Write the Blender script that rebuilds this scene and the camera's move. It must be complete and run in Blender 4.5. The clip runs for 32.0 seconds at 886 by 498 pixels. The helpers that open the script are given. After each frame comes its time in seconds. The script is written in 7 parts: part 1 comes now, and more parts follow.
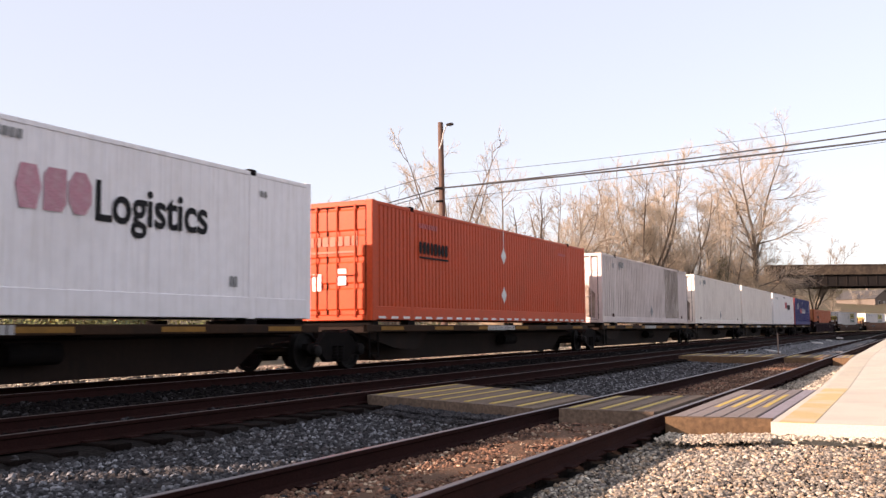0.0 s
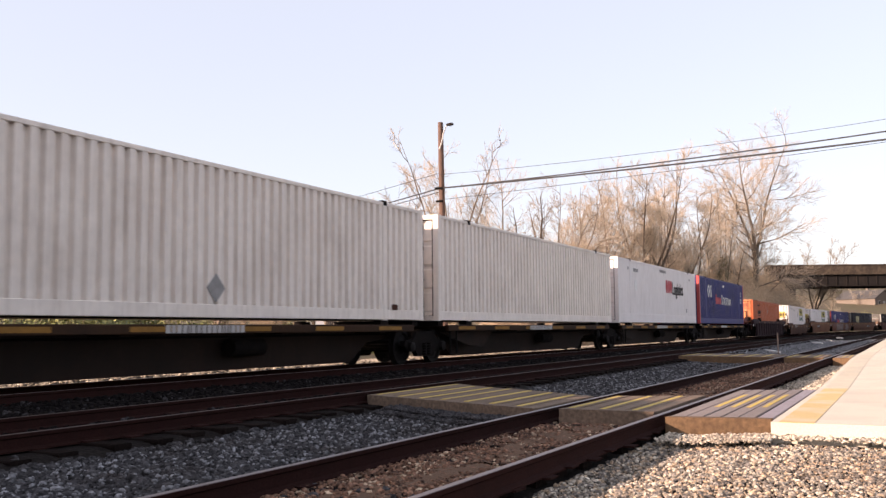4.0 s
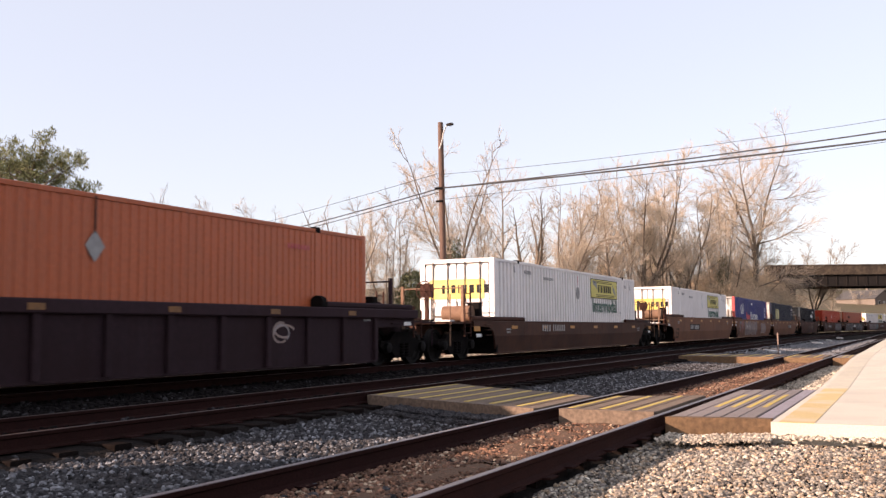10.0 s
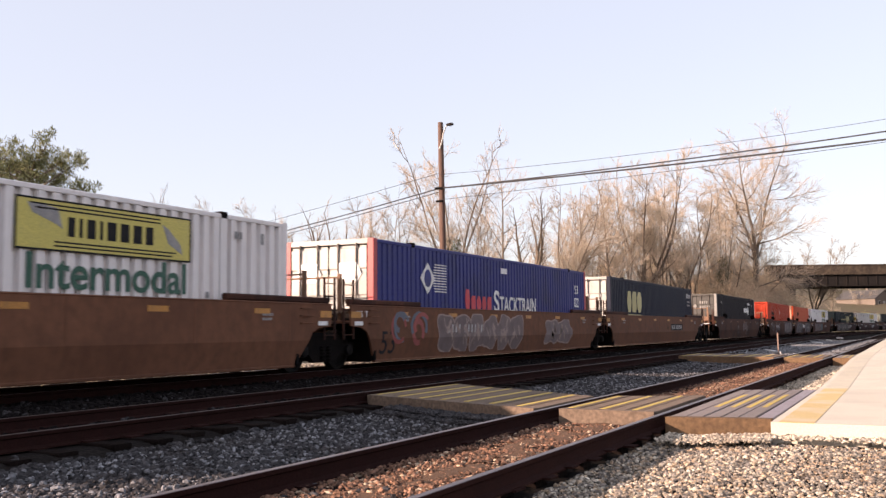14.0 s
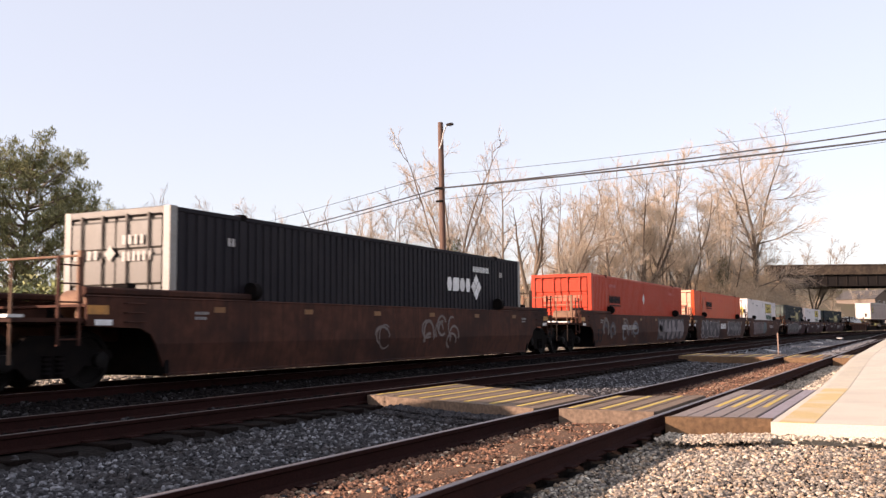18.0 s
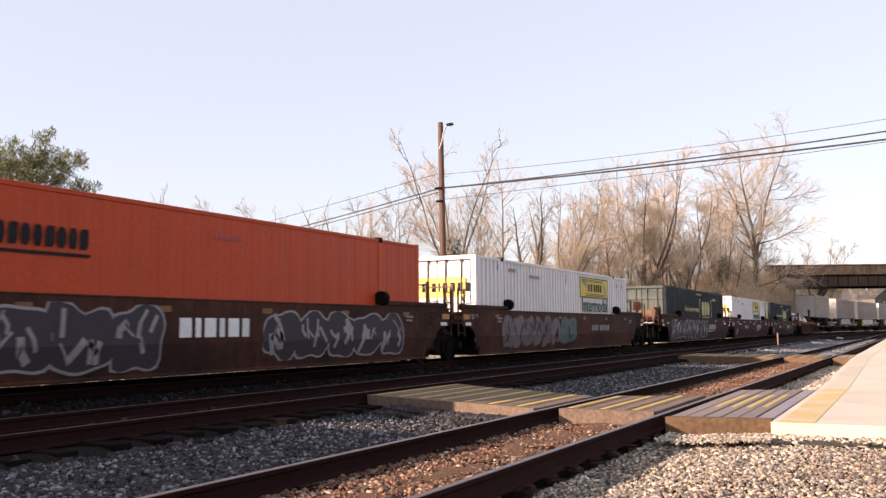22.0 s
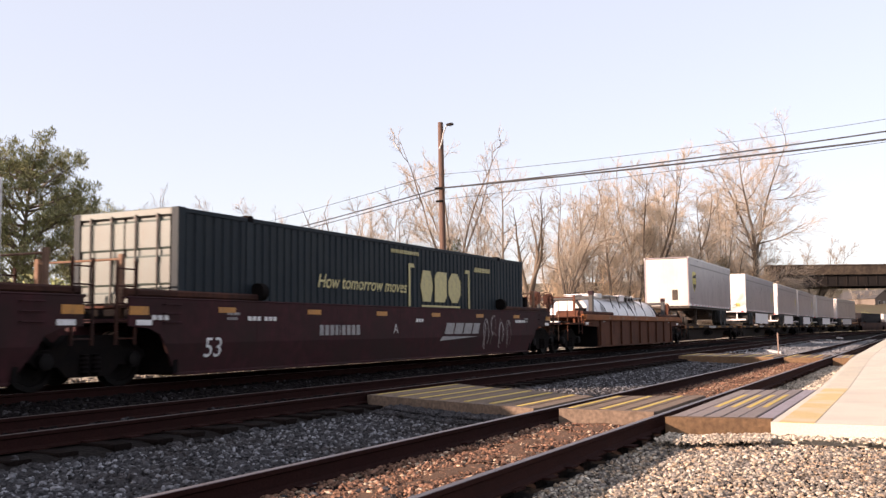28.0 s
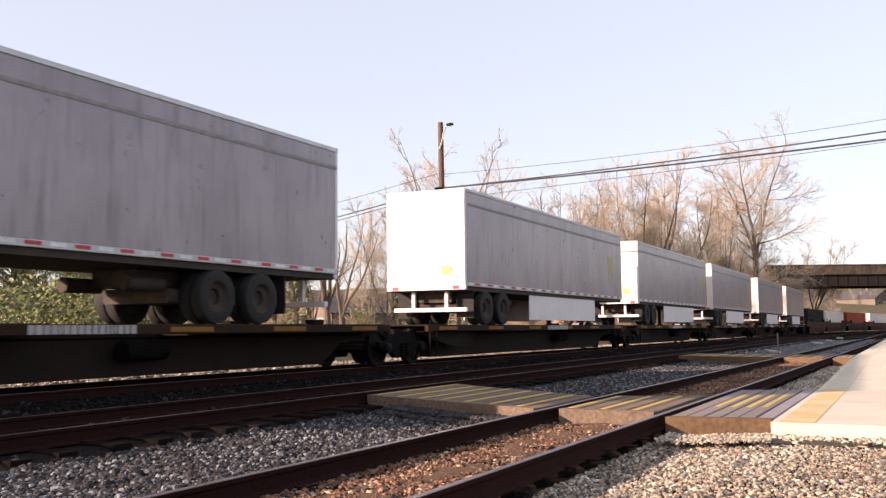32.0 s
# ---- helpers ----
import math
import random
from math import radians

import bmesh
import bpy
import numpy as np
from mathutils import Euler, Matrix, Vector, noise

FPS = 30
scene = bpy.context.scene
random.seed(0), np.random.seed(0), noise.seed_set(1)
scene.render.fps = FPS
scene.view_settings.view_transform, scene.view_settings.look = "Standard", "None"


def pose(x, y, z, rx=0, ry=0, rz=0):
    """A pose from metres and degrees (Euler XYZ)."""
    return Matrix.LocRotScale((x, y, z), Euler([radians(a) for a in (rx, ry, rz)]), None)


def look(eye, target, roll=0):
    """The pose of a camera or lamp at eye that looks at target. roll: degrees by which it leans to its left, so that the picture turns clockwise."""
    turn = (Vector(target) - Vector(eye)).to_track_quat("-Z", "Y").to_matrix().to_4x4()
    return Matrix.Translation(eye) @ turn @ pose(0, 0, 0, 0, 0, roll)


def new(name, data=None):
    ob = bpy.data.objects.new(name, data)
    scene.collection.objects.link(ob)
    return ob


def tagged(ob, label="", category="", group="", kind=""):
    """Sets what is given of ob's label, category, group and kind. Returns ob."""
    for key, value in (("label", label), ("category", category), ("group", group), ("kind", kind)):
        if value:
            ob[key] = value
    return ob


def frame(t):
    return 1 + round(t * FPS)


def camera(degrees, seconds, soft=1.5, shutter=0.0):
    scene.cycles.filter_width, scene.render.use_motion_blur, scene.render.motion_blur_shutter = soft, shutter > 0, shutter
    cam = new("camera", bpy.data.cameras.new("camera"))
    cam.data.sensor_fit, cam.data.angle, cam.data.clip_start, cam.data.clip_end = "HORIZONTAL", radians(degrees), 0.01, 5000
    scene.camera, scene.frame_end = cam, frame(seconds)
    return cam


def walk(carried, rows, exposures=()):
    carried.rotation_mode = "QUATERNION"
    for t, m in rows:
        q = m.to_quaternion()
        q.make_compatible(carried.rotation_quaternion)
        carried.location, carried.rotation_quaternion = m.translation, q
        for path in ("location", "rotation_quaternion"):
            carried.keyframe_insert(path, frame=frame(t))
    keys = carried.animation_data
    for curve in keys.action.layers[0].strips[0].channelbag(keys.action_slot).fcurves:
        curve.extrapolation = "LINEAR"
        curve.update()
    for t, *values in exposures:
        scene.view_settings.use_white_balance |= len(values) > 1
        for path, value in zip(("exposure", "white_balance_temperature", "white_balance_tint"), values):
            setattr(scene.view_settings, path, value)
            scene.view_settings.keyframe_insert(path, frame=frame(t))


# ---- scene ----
cam = camera(50.8, 32.0, soft=1.4, shutter=0.15)
EYE = (0.0, 0.0, 1.0)
_yaw, _tilt = radians(26.684), radians(4.961)
_aim = Vector((-math.sin(_yaw) * math.cos(_tilt), math.cos(_yaw) * math.cos(_tilt), math.sin(_tilt)))
STAND = look(EYE, tuple(Vector(EYE) + _aim * 10), -0.515)
# the camera's own exposure and white balance drift a little as bright loads pass
walk(cam, [(0.0, STAND), (32.0, STAND)], [(0.0, 1.28, 7250.0, 27.5), (3.0, 1.28, 7250.0, 27.5), (6.0, 1.31, 7250.0, 27.5), (7.0, 1.35, 7250.0, 27.5), (8.0, 1.32, 7250.0, 27.5), (9.0, 1.25, 7250.0, 27.5), (10.2, 1.23, 7250.0, 27.5), (11.0, 1.10, 6950.0, 27.5), (12.0, 1.19, 7050.0, 27.5), (13.0, 1.18, 7050.0, 27.5), (14.0, 1.23, 7250.0, 27.5), (22.0, 1.22, 7250.0, 27.5), (23.0, 1.16, 7000.0, 27.5), (24.0, 1.22, 7200.0, 27.5), (28.0, 1.26, 7250.0, 27.5), (29.0, 1.22, 7200.0, 27.5), (30.0, 1.12, 6900.0, 27.5), (31.0, 1.11, 6900.0, 27.5), (31.5, 1.21, 7150.0, 27.5), (32.0, 1.23, 7250.0, 27.5)])

# ---- daylight: low sun from behind the train, clear sky ----
SUN_WAY = Vector((1.0, 1.12, -0.48)).normalized()      # the way the light travels
world = bpy.data.worlds.new("sky")
scene.world = world
world.use_nodes = True
_sky = world.node_tree.nodes.new("ShaderNodeTexSky")
_sky.sky_type = "NISHITA"
_sky.sun_disc = False
_sky.sun_elevation = math.asin(-SUN_WAY.z)
_sky.sun_rotation = math.atan2(-SUN_WAY.x, -SUN_WAY.y)
_sky.air_density, _sky.dust_density, _sky.ozone_density = 0.9, 1.5, 1.0
_veil = world.node_tree.nodes.new("ShaderNodeMix")      # thin high haze over the whole sky
_veil.data_type = "RGBA"
_veil.inputs[0].default_value, _veil.inputs[7].default_value = 0.7, (2.1, 2.53, 2.83, 1.0)
world.node_tree.links.new(_sky.outputs[0], _veil.inputs[6])
world.node_tree.links.new(_veil.outputs[2], world.node_tree.nodes["Background"].inputs[0])
world.node_tree.nodes["Background"].inputs[1].default_value = 0.15
_sun = new("sun", bpy.data.lights.new("sun", "SUN"))
_sun.data.energy, _sun.data.angle, _sun.data.color = 4.5, radians(0.6), (1.0, 0.86, 0.70)
_sun.matrix_world = look((-40, -40, 30), tuple(Vector((-40, -40, 30)) + SUN_WAY))

# ---- materials ----
MATS = {}


def mat(name, base, rough=0.7, metal=0.0, dirt=None, amount=0.35, scale=3.0, grain=40.0, bump=0.15, spread=0.10,
        streak=0.0, island=False, gloss=0.5, narrow=6.0):
    """A procedural surface: base colour with grain, large stains of the dirt colour, upright streaks and fine relief."""
    if name in MATS:
        return MATS[name]
    m = bpy.data.materials.new(name)
    m.use_nodes = True
    nt = m.node_tree
    b = nt.nodes["Principled BSDF"]
    b.inputs["Roughness"].default_value, b.inputs["Metallic"].default_value = rough, metal
    b.inputs["Specular IOR Level"].default_value = gloss
    co = nt.nodes.new("ShaderNodeTexCoord").outputs["Object"]
    rnd = nt.nodes.new("ShaderNodeNewGeometry").outputs["Random Per Island"] if island else nt.nodes.new("ShaderNodeObjectInfo").outputs["Random"]

    def noise_at(sc, detail, vec=co):
        n = nt.nodes.new("ShaderNodeTexNoise")
        n.inputs["Scale"].default_value, n.inputs["Detail"].default_value = sc, detail
        nt.links.new(vec, n.inputs["Vector"])
        return n.outputs["Fac"]

    def mix(f, a, c):
        x = nt.nodes.new("ShaderNodeMix")
        x.data_type = "RGBA"
        for sock, v in ((x.inputs[0], f), (x.inputs[6], a), (x.inputs[7], c)):
            if hasattr(v, "is_output"):
                nt.links.new(v, sock)
            else:
                sock.default_value = v if isinstance(v, float) else (*v, 1.0)
        return x.outputs[2]

    def ramp(f, lo, hi, top=1.0):
        r = nt.nodes.new("ShaderNodeMapRange")
        r.inputs[1].default_value, r.inputs[2].default_value, r.inputs[4].default_value = lo, hi, top
        nt.links.new(f, r.inputs[0])
        return r.outputs[0]

    hsv = nt.nodes.new("ShaderNodeHueSaturation")
    fine = noise_at(grain, 4.0)
    dark = tuple(c * (1 - 2.2 * spread) for c in base)
    light = tuple(min(1.0, c * (1 + 1.6 * spread)) for c in base)
    col = mix(ramp(fine, 0.3, 0.7), dark, light)
    if dirt is not None:
        col = mix(ramp(noise_at(scale, 6.0), 0.45, 0.75, amount), col, dirt)
        if streak:
            mp = nt.nodes.new("ShaderNodeMapping")
            mp.inputs["Scale"].default_value = (narrow, narrow, 0.35)
            nt.links.new(co, mp.inputs["Vector"])
            col = mix(ramp(noise_at(1.6, 5.0, mp.outputs[0]), 0.5, 0.8, streak), col, dirt)
    nt.links.new(col, hsv.inputs["Color"])
    nt.links.new(ramp(rnd, 0.0, 1.0, 2 * spread), hsv.inputs["Value"])
    hsv.inputs["Value"].default_value = 1.0
    add = nt.nodes.new("ShaderNodeMath")
    add.operation = "ADD"
    add.inputs[1].default_value = 1.0 - spread
    nt.links.new(hsv.inputs["Value"].links[0].from_socket, add.inputs[0])
    nt.links.new(add.outputs[0], hsv.inputs["Value"])
    nt.links.new(hsv.outputs[0], b.inputs["Base Color"])
    rr = nt.nodes.new("ShaderNodeMapRange")
    rr.inputs[3].default_value, rr.inputs[4].default_value = max(0.05, rough - 0.12), min(1.0, rough + 0.12)
    nt.links.new(fine, rr.inputs[0])
    nt.links.new(rr.outputs[0], b.inputs["Roughness"])
    if bump:
        bp = nt.nodes.new("ShaderNodeBump")
        bp.inputs["Strength"].default_value, bp.inputs["Distance"].default_value = bump, 0.02
        nt.links.new(fine, bp.inputs["Height"])
        nt.links.new(bp.outputs[0], b.inputs["Normal"])
    MATS[name] = m
    return m


# track ballast toned darker than the sunlit gravel; its shade is in the colour
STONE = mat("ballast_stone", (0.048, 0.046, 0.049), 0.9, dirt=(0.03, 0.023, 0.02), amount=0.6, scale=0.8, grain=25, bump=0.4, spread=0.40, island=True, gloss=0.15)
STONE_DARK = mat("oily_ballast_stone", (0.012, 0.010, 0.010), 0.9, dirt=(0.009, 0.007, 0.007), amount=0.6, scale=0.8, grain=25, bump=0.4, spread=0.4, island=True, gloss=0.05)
PALE_STREAK = mat("pale_streak_surface", (0.52, 0.50, 0.48), 0.95, dirt=(0.34, 0.31, 0.28), amount=0.5, scale=2.0, grain=30, bump=0.3, spread=0.12, gloss=0.2)
STONE_COOL = mat("light_grey_ballast_stone", (0.17, 0.17, 0.18), 0.85, dirt=(0.075, 0.07, 0.07), amount=0.6, scale=0.8, grain=25, bump=0.4, spread=0.4, island=True, gloss=0.4)
STONE_TAN = mat("tan_gravel_stone", (0.42, 0.31, 0.215), 0.9, dirt=(0.2, 0.12, 0.075), amount=0.6, scale=0.8, grain=25, bump=0.4, spread=0.35, island=True, gloss=0.3)
STONE_GREY = mat("grey_gravel_stone", (0.17, 0.145, 0.125), 0.9, dirt=(0.08, 0.065, 0.055), amount=0.6, scale=0.8, grain=25, bump=0.4, spread=0.45, island=True, gloss=0.3)
STONE_RED = mat("red_brown_gravel_stone", (0.185, 0.098, 0.064), 0.9, dirt=(0.06, 0.036, 0.028), amount=0.6, scale=0.8, grain=25, bump=0.4, spread=0.42, island=True, gloss=0.2)
FADED_EDGE = mat("worn_off_edge_paint", (0.54, 0.47, 0.355), 0.8, dirt=(0.44, 0.39, 0.32), amount=0.9, scale=2.5, grain=60, bump=0.2)
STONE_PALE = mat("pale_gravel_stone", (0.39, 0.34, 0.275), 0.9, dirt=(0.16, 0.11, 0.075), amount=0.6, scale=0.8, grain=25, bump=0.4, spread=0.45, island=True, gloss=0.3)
# bed darker than its stones: the shade in their gaps is in this colour
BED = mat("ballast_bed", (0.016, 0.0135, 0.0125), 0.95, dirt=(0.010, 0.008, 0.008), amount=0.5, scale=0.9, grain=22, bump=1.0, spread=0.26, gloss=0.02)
EARTH = mat("earth", (0.085, 0.066, 0.042), 0.95, dirt=(0.07, 0.075, 0.03), amount=0.7, scale=0.08, grain=3, bump=0.6, spread=0.2, gloss=0.2)
FINES = mat("sandy_fines", (0.135, 0.075, 0.045), 0.95, dirt=(0.08, 0.048, 0.032), amount=0.5, scale=2, grain=60, bump=0.6, spread=0.15, gloss=0.2)
RAIL_SIDE = mat("rail_rust", (0.028, 0.0115, 0.010), 0.85, dirt=(0.02, 0.010, 0.009), amount=0.5, scale=5, grain=60, bump=0.3, spread=0.12, gloss=0.03)
RAIL_HEAD = mat("rail_head", (0.16, 0.13, 0.13), 0.42, 0.6, dirt=(0.12, 0.07, 0.05), amount=0.6, scale=4, grain=50, bump=0.05)
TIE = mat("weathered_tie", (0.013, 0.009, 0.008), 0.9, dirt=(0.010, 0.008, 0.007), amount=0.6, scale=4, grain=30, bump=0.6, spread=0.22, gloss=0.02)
PLANK = mat("crossing_plank", (0.185, 0.132, 0.097), 0.85, dirt=(0.085, 0.063, 0.048), amount=0.5, scale=3, grain=35, bump=0.5, spread=0.12, gloss=0.15)
PLANK_GREY = mat("grey_plank", (0.19, 0.15, 0.135), 0.8, dirt=(0.12, 0.095, 0.085), amount=0.5, scale=3, grain=35, bump=0.4, spread=0.1)
TIMBER = mat("header_timber", (0.17, 0.12, 0.088), 0.85, dirt=(0.08, 0.06, 0.045), amount=0.5, scale=3, grain=20, bump=0.5, spread=0.15, gloss=0.2)
YELLOW = mat("worn_yellow_paint", (0.54, 0.36, 0.05), 0.7, dirt=(0.24, 0.18, 0.12), amount=0.7, scale=9, grain=60, bump=0.2)
YELLOW_EDGE = mat("faded_yellow_edge", (0.53, 0.375, 0.165), 0.8, dirt=(0.54, 0.46, 0.34), amount=1.0, scale=1.6, grain=60, bump=0.2)
CONCRETE = mat("platform_concrete", (0.55, 0.485, 0.39), 0.85, dirt=(0.40, 0.345, 0.285), amount=0.5, scale=1.2, grain=60, bump=0.25, spread=0.08)
STEEL_DARK = mat("dark_bridge_steel", (0.016, 0.013, 0.012), 0.75, dirt=(0.035, 0.025, 0.02), amount=0.7, scale=0.6, grain=15, bump=0.3, gloss=0.15)
# tan broken up by large near-black blotches
PARAPET = mat("mottled_tan_parapet", (0.085, 0.064, 0.048), 0.9, dirt=(0.02, 0.016, 0.014), amount=1.0, scale=0.35, grain=4, bump=0.3, spread=0.2, gloss=0.2)
# abutment concrete darkened in colour for the shadow it stands in
BRIDGE_STONE = mat("shade_dark_concrete", (0.045, 0.037, 0.033), 0.9, dirt=(0.022, 0.018, 0.016), amount=0.8, scale=0.5, grain=12, bump=0.4, gloss=0.2)
BARK = mat("grey_brown_bark", (0.165, 0.13, 0.10), 0.95, dirt=(0.06, 0.048, 0.04), amount=0.6, scale=0.6, grain=14, bump=0.6, spread=0.12, gloss=0.2)
TWIG = mat("pale_brown_twigs", (0.385, 0.318, 0.25), 0.95, dirt=(0.27, 0.215, 0.16), amount=0.5, scale=0.3, grain=8, bump=0.0, spread=0.12, gloss=0.2)
VINE = mat("dry_vine_twigs", (0.58, 0.44, 0.31), 0.95, dirt=(0.30, 0.215, 0.14), amount=0.6, scale=0.4, grain=6, bump=0.0, spread=0.15, gloss=0.2)
IVY = mat("ivy_leaves", (0.085, 0.09, 0.032), 0.6, dirt=(0.14, 0.12, 0.05), amount=0.6, scale=0.7, grain=4, bump=0.0, spread=0.3, island=True)
NEEDLE = mat("pine_needles", (0.20, 0.20, 0.09), 0.7, dirt=(0.25, 0.22, 0.085), amount=0.7, scale=0.5, grain=4, bump=0.0, spread=0.3, island=True, gloss=0.3)
SHRUB = mat("evergreen_leaves", (0.18, 0.19, 0.065), 0.65, dirt=(0.21, 0.19, 0.075), amount=0.6, scale=0.5, grain=4, bump=0.0, spread=0.3, island=True)
POLE_WOOD = mat("creosote_pole", (0.105, 0.06, 0.045), 0.9, dirt=(0.09, 0.06, 0.05), amount=0.5, scale=2, grain=20, bump=0.5)
GALV = mat("galvanised_steel", (0.50, 0.50, 0.50), 0.5, 0.6, dirt=(0.3, 0.29, 0.28), amount=0.4, scale=4, bump=0.1)
CABLE = mat("black_cable", (0.03, 0.03, 0.032), 0.7, bump=0.0)
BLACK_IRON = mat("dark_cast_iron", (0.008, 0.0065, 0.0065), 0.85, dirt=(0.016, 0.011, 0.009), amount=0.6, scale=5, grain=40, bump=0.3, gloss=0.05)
RUBBER = mat("tyre_rubber", (0.014, 0.013, 0.013), 0.85, dirt=(0.03, 0.027, 0.025), amount=0.4, scale=5, bump=0.2)
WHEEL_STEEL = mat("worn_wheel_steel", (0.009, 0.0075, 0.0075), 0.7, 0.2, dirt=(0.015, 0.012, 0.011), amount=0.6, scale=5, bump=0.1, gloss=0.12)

# ---- mesh helpers ----


def geo():
    return [], []


def box(g, x0, x1, y0, y1, z0, z1):
    v, f = g
    n = len(v)
    v += [(x0, y0, z0), (x1, y0, z0), (x1, y1, z0), (x0, y1, z0), (x0, y0, z1), (x1, y0, z1), (x1, y1, z1), (x0, y1, z1)]
    f += [(n + 3, n + 2, n + 1, n), (n + 4, n + 5, n + 6, n + 7), (n, n + 1, n + 5, n + 4), (n + 1, n + 2, n + 6, n + 5),
          (n + 2, n + 3, n + 7, n + 6), (n + 3, n, n + 4, n + 7)]
    return g


def chamfer(g, x0, x1, y0, y1, z0, z1, c):
    """A box whose edges along its longest side are bevelled by c."""
    d = (x1 - x0, y1 - y0, z1 - z0)
    ax = d.index(max(d))
    lim = [(x0, x1), (y0, y1), (z0, z1)]
    u, w = [i for i in range(3) if i != ax]
    (a0, a1), (b0, b1) = lim[u], lim[w]
    ring = [(a0 + c, b0), (a1 - c, b0), (a1, b0 + c), (a1, b1 - c), (a1 - c, b1), (a0 + c, b1), (a0, b1 - c), (a0, b0 + c)]
    return prism(g, ring, ax, lim[ax][0], lim[ax][1])


def prism(g, ring, ax, lo, hi):
    """Extrudes a ring of points, given in the two other axes, along axis ax."""
    v, f = g
    n, k = len(v), len(ring)
    u, w = [i for i in range(3) if i != ax]
    area = sum(ring[i][0] * ring[(i + 1) % k][1] - ring[(i + 1) % k][0] * ring[i][1] for i in range(k))
    if (area > 0) == (ax == 1):
        ring = ring[::-1]
    for t in (lo, hi):
        for p in ring:
            q = [0, 0, 0]
            q[ax], q[u], q[w] = t, p[0], p[1]
            v.append(tuple(q))
    f += [(n + i, n + (i + 1) % k, n + k + (i + 1) % k, n + k + i) for i in range(k)]
    f += [tuple(n + i for i in reversed(range(k))), tuple(n + k + i for i in range(k))]
    return g


def rod(g, p, q, r, r2=None, n=8, caps=True):
    v, f = g
    r2 = r if r2 is None else r2
    p, q = Vector(p), Vector(q)
    d = (q - p).normalized()
    a = d.orthogonal().normalized()
    b = d.cross(a)
    s = len(v)
    for c, rr in ((p, r), (q, r2)):
        for i in range(n):
            t = 2 * math.pi * i / n
            v.append(tuple(c + (a * math.cos(t) + b * math.sin(t)) * rr))
    f += [(s + i, s + (i + 1) % n, s + n + (i + 1) % n, s + n + i) for i in range(n)]
    if caps:
        f += [tuple(s + i for i in reversed(range(n))), tuple(s + n + i for i in range(n))]
    return g


def lathe(g, profile, ax="x", n=20, at=(0, 0, 0)):
    """Turns (along, radius) pairs round an axis through at."""
    v, f = g
    s, k = len(v), len(profile)
    for i in range(n):
        t = 2 * math.pi * i / n
        c, d = math.cos(t), math.sin(t)
        for h, r in profile:
            p = {"x": (h, r * c, r * d), "y": (r * d, h, r * c), "z": (r * c, r * d, h)}[ax]
            v.append((p[0] + at[0], p[1] + at[1], p[2] + at[2]))
    for i in range(n):
        j = (i + 1) % n
        for m in range(k - 1):
            f.append((s + i * k + m, s + j * k + m, s + j * k + m + 1, s + i * k + m + 1))
    return g


def mesh_of(name, g, material, smooth=False):
    me = bpy.data.meshes.new(name)
    me.from_pydata(g[0], [], g[1])
    me.materials.append(material)
    if smooth:
        me.shade_smooth()
        me.set_sharp_from_angle(angle=radians(38))
    me.update()
    return me


def part(name, g, material, parent, label="", smooth=False, at=None):
    me = g if isinstance(g, bpy.types.Mesh) else mesh_of(name, g, material, smooth)
    ob = new(name, me)
    ob.parent = parent
    if at is not None:
        ob.matrix_basis = at
    return tagged(ob, label)


def thing(name, label, category, group="", at=None, g=None, material=None, kind="", smooth=False):
    ob = new(name, mesh_of(name, g, material, smooth) if g else None)
    if at is not None:
        ob.matrix_basis = at
    return tagged(ob, label, category, group, kind)


SHARED = {}


def shared(key, make, material, smooth=False):
    """One mesh for all alike pieces of one material."""
    k = (key, material.name)
    if k not in SHARED:
        SHARED[k] = mesh_of(key, make(), material, smooth)
    return SHARED[k]


# ---- the line: straight, then a bend to the right ----
BEND, RADIUS = 117.0, 410.0
TRAIN_X, RAIL_Z, SPEED = -12.77, 0.11, 12.587


def line(a, off=0.0):
    """Place and heading (radians to the right) at a metres along the line, off metres to its right."""
    if a <= BEND:
        return TRAIN_X + off, a, 0.0
    t = (a - BEND) / RADIUS
    return TRAIN_X + RADIUS - (RADIUS - off) * math.cos(t), BEND + (RADIUS - off) * math.sin(t), t


def sweep(g, ring, off, a0, a1, z, step=12.0, lean=0.0):
    """Carries a profile (across, up) along the line."""
    v, f = g
    s, k = len(v), len(ring)
    m = max(1, int((a1 - a0) / step))
    for i in range(m + 1):
        a = a0 + (a1 - a0) * i / m
        o = off + lean * min(a, 90.0)
        x, y, t = line(a, o)
        for p in ring:
            v.append((x + p[0] * math.cos(t), y - p[0] * math.sin(t), z + p[1]))
    for i in range(m):
        for j in range(k):
            f.append((s + i * k + j, s + (i + 1) * k + j, s + (i + 1) * k + (j + 1) % k, s + i * k + (j + 1) % k))
    f += [tuple(s + j for j in range(k)), tuple(s + m * k + j for j in reversed(range(k)))]
    return g

# ---- the ground: one sheet to the horizon, ballast bed, tracks ----
rng = random.Random(7)


def bed_height(x):
    """Top of the ballast across the three tracks."""
    pts = [(-27.0, -0.75), (-24.0, -0.45), (-19.5, -0.16), (-16.2, -0.03), (-15.0, -0.02), (-10.6, -0.06), (-10.0, -0.12), (-7.35, -0.14), (-6.95, -0.22), (-5.6, -0.25), (-4.75, -0.24), (-4.1, -0.18), (-3.0, -0.18), (-2.72, -0.24), (-2.2, -0.27), (-1.5, -0.22), (3.0, -0.22), (9.0, -0.3)]
    for (a, h), (b, k) in zip(pts, pts[1:]):
        if a <= x <= b:
            return h + (k - h) * (x - a) / (b - a)
    return -0.75 if x < -27 else -0.3


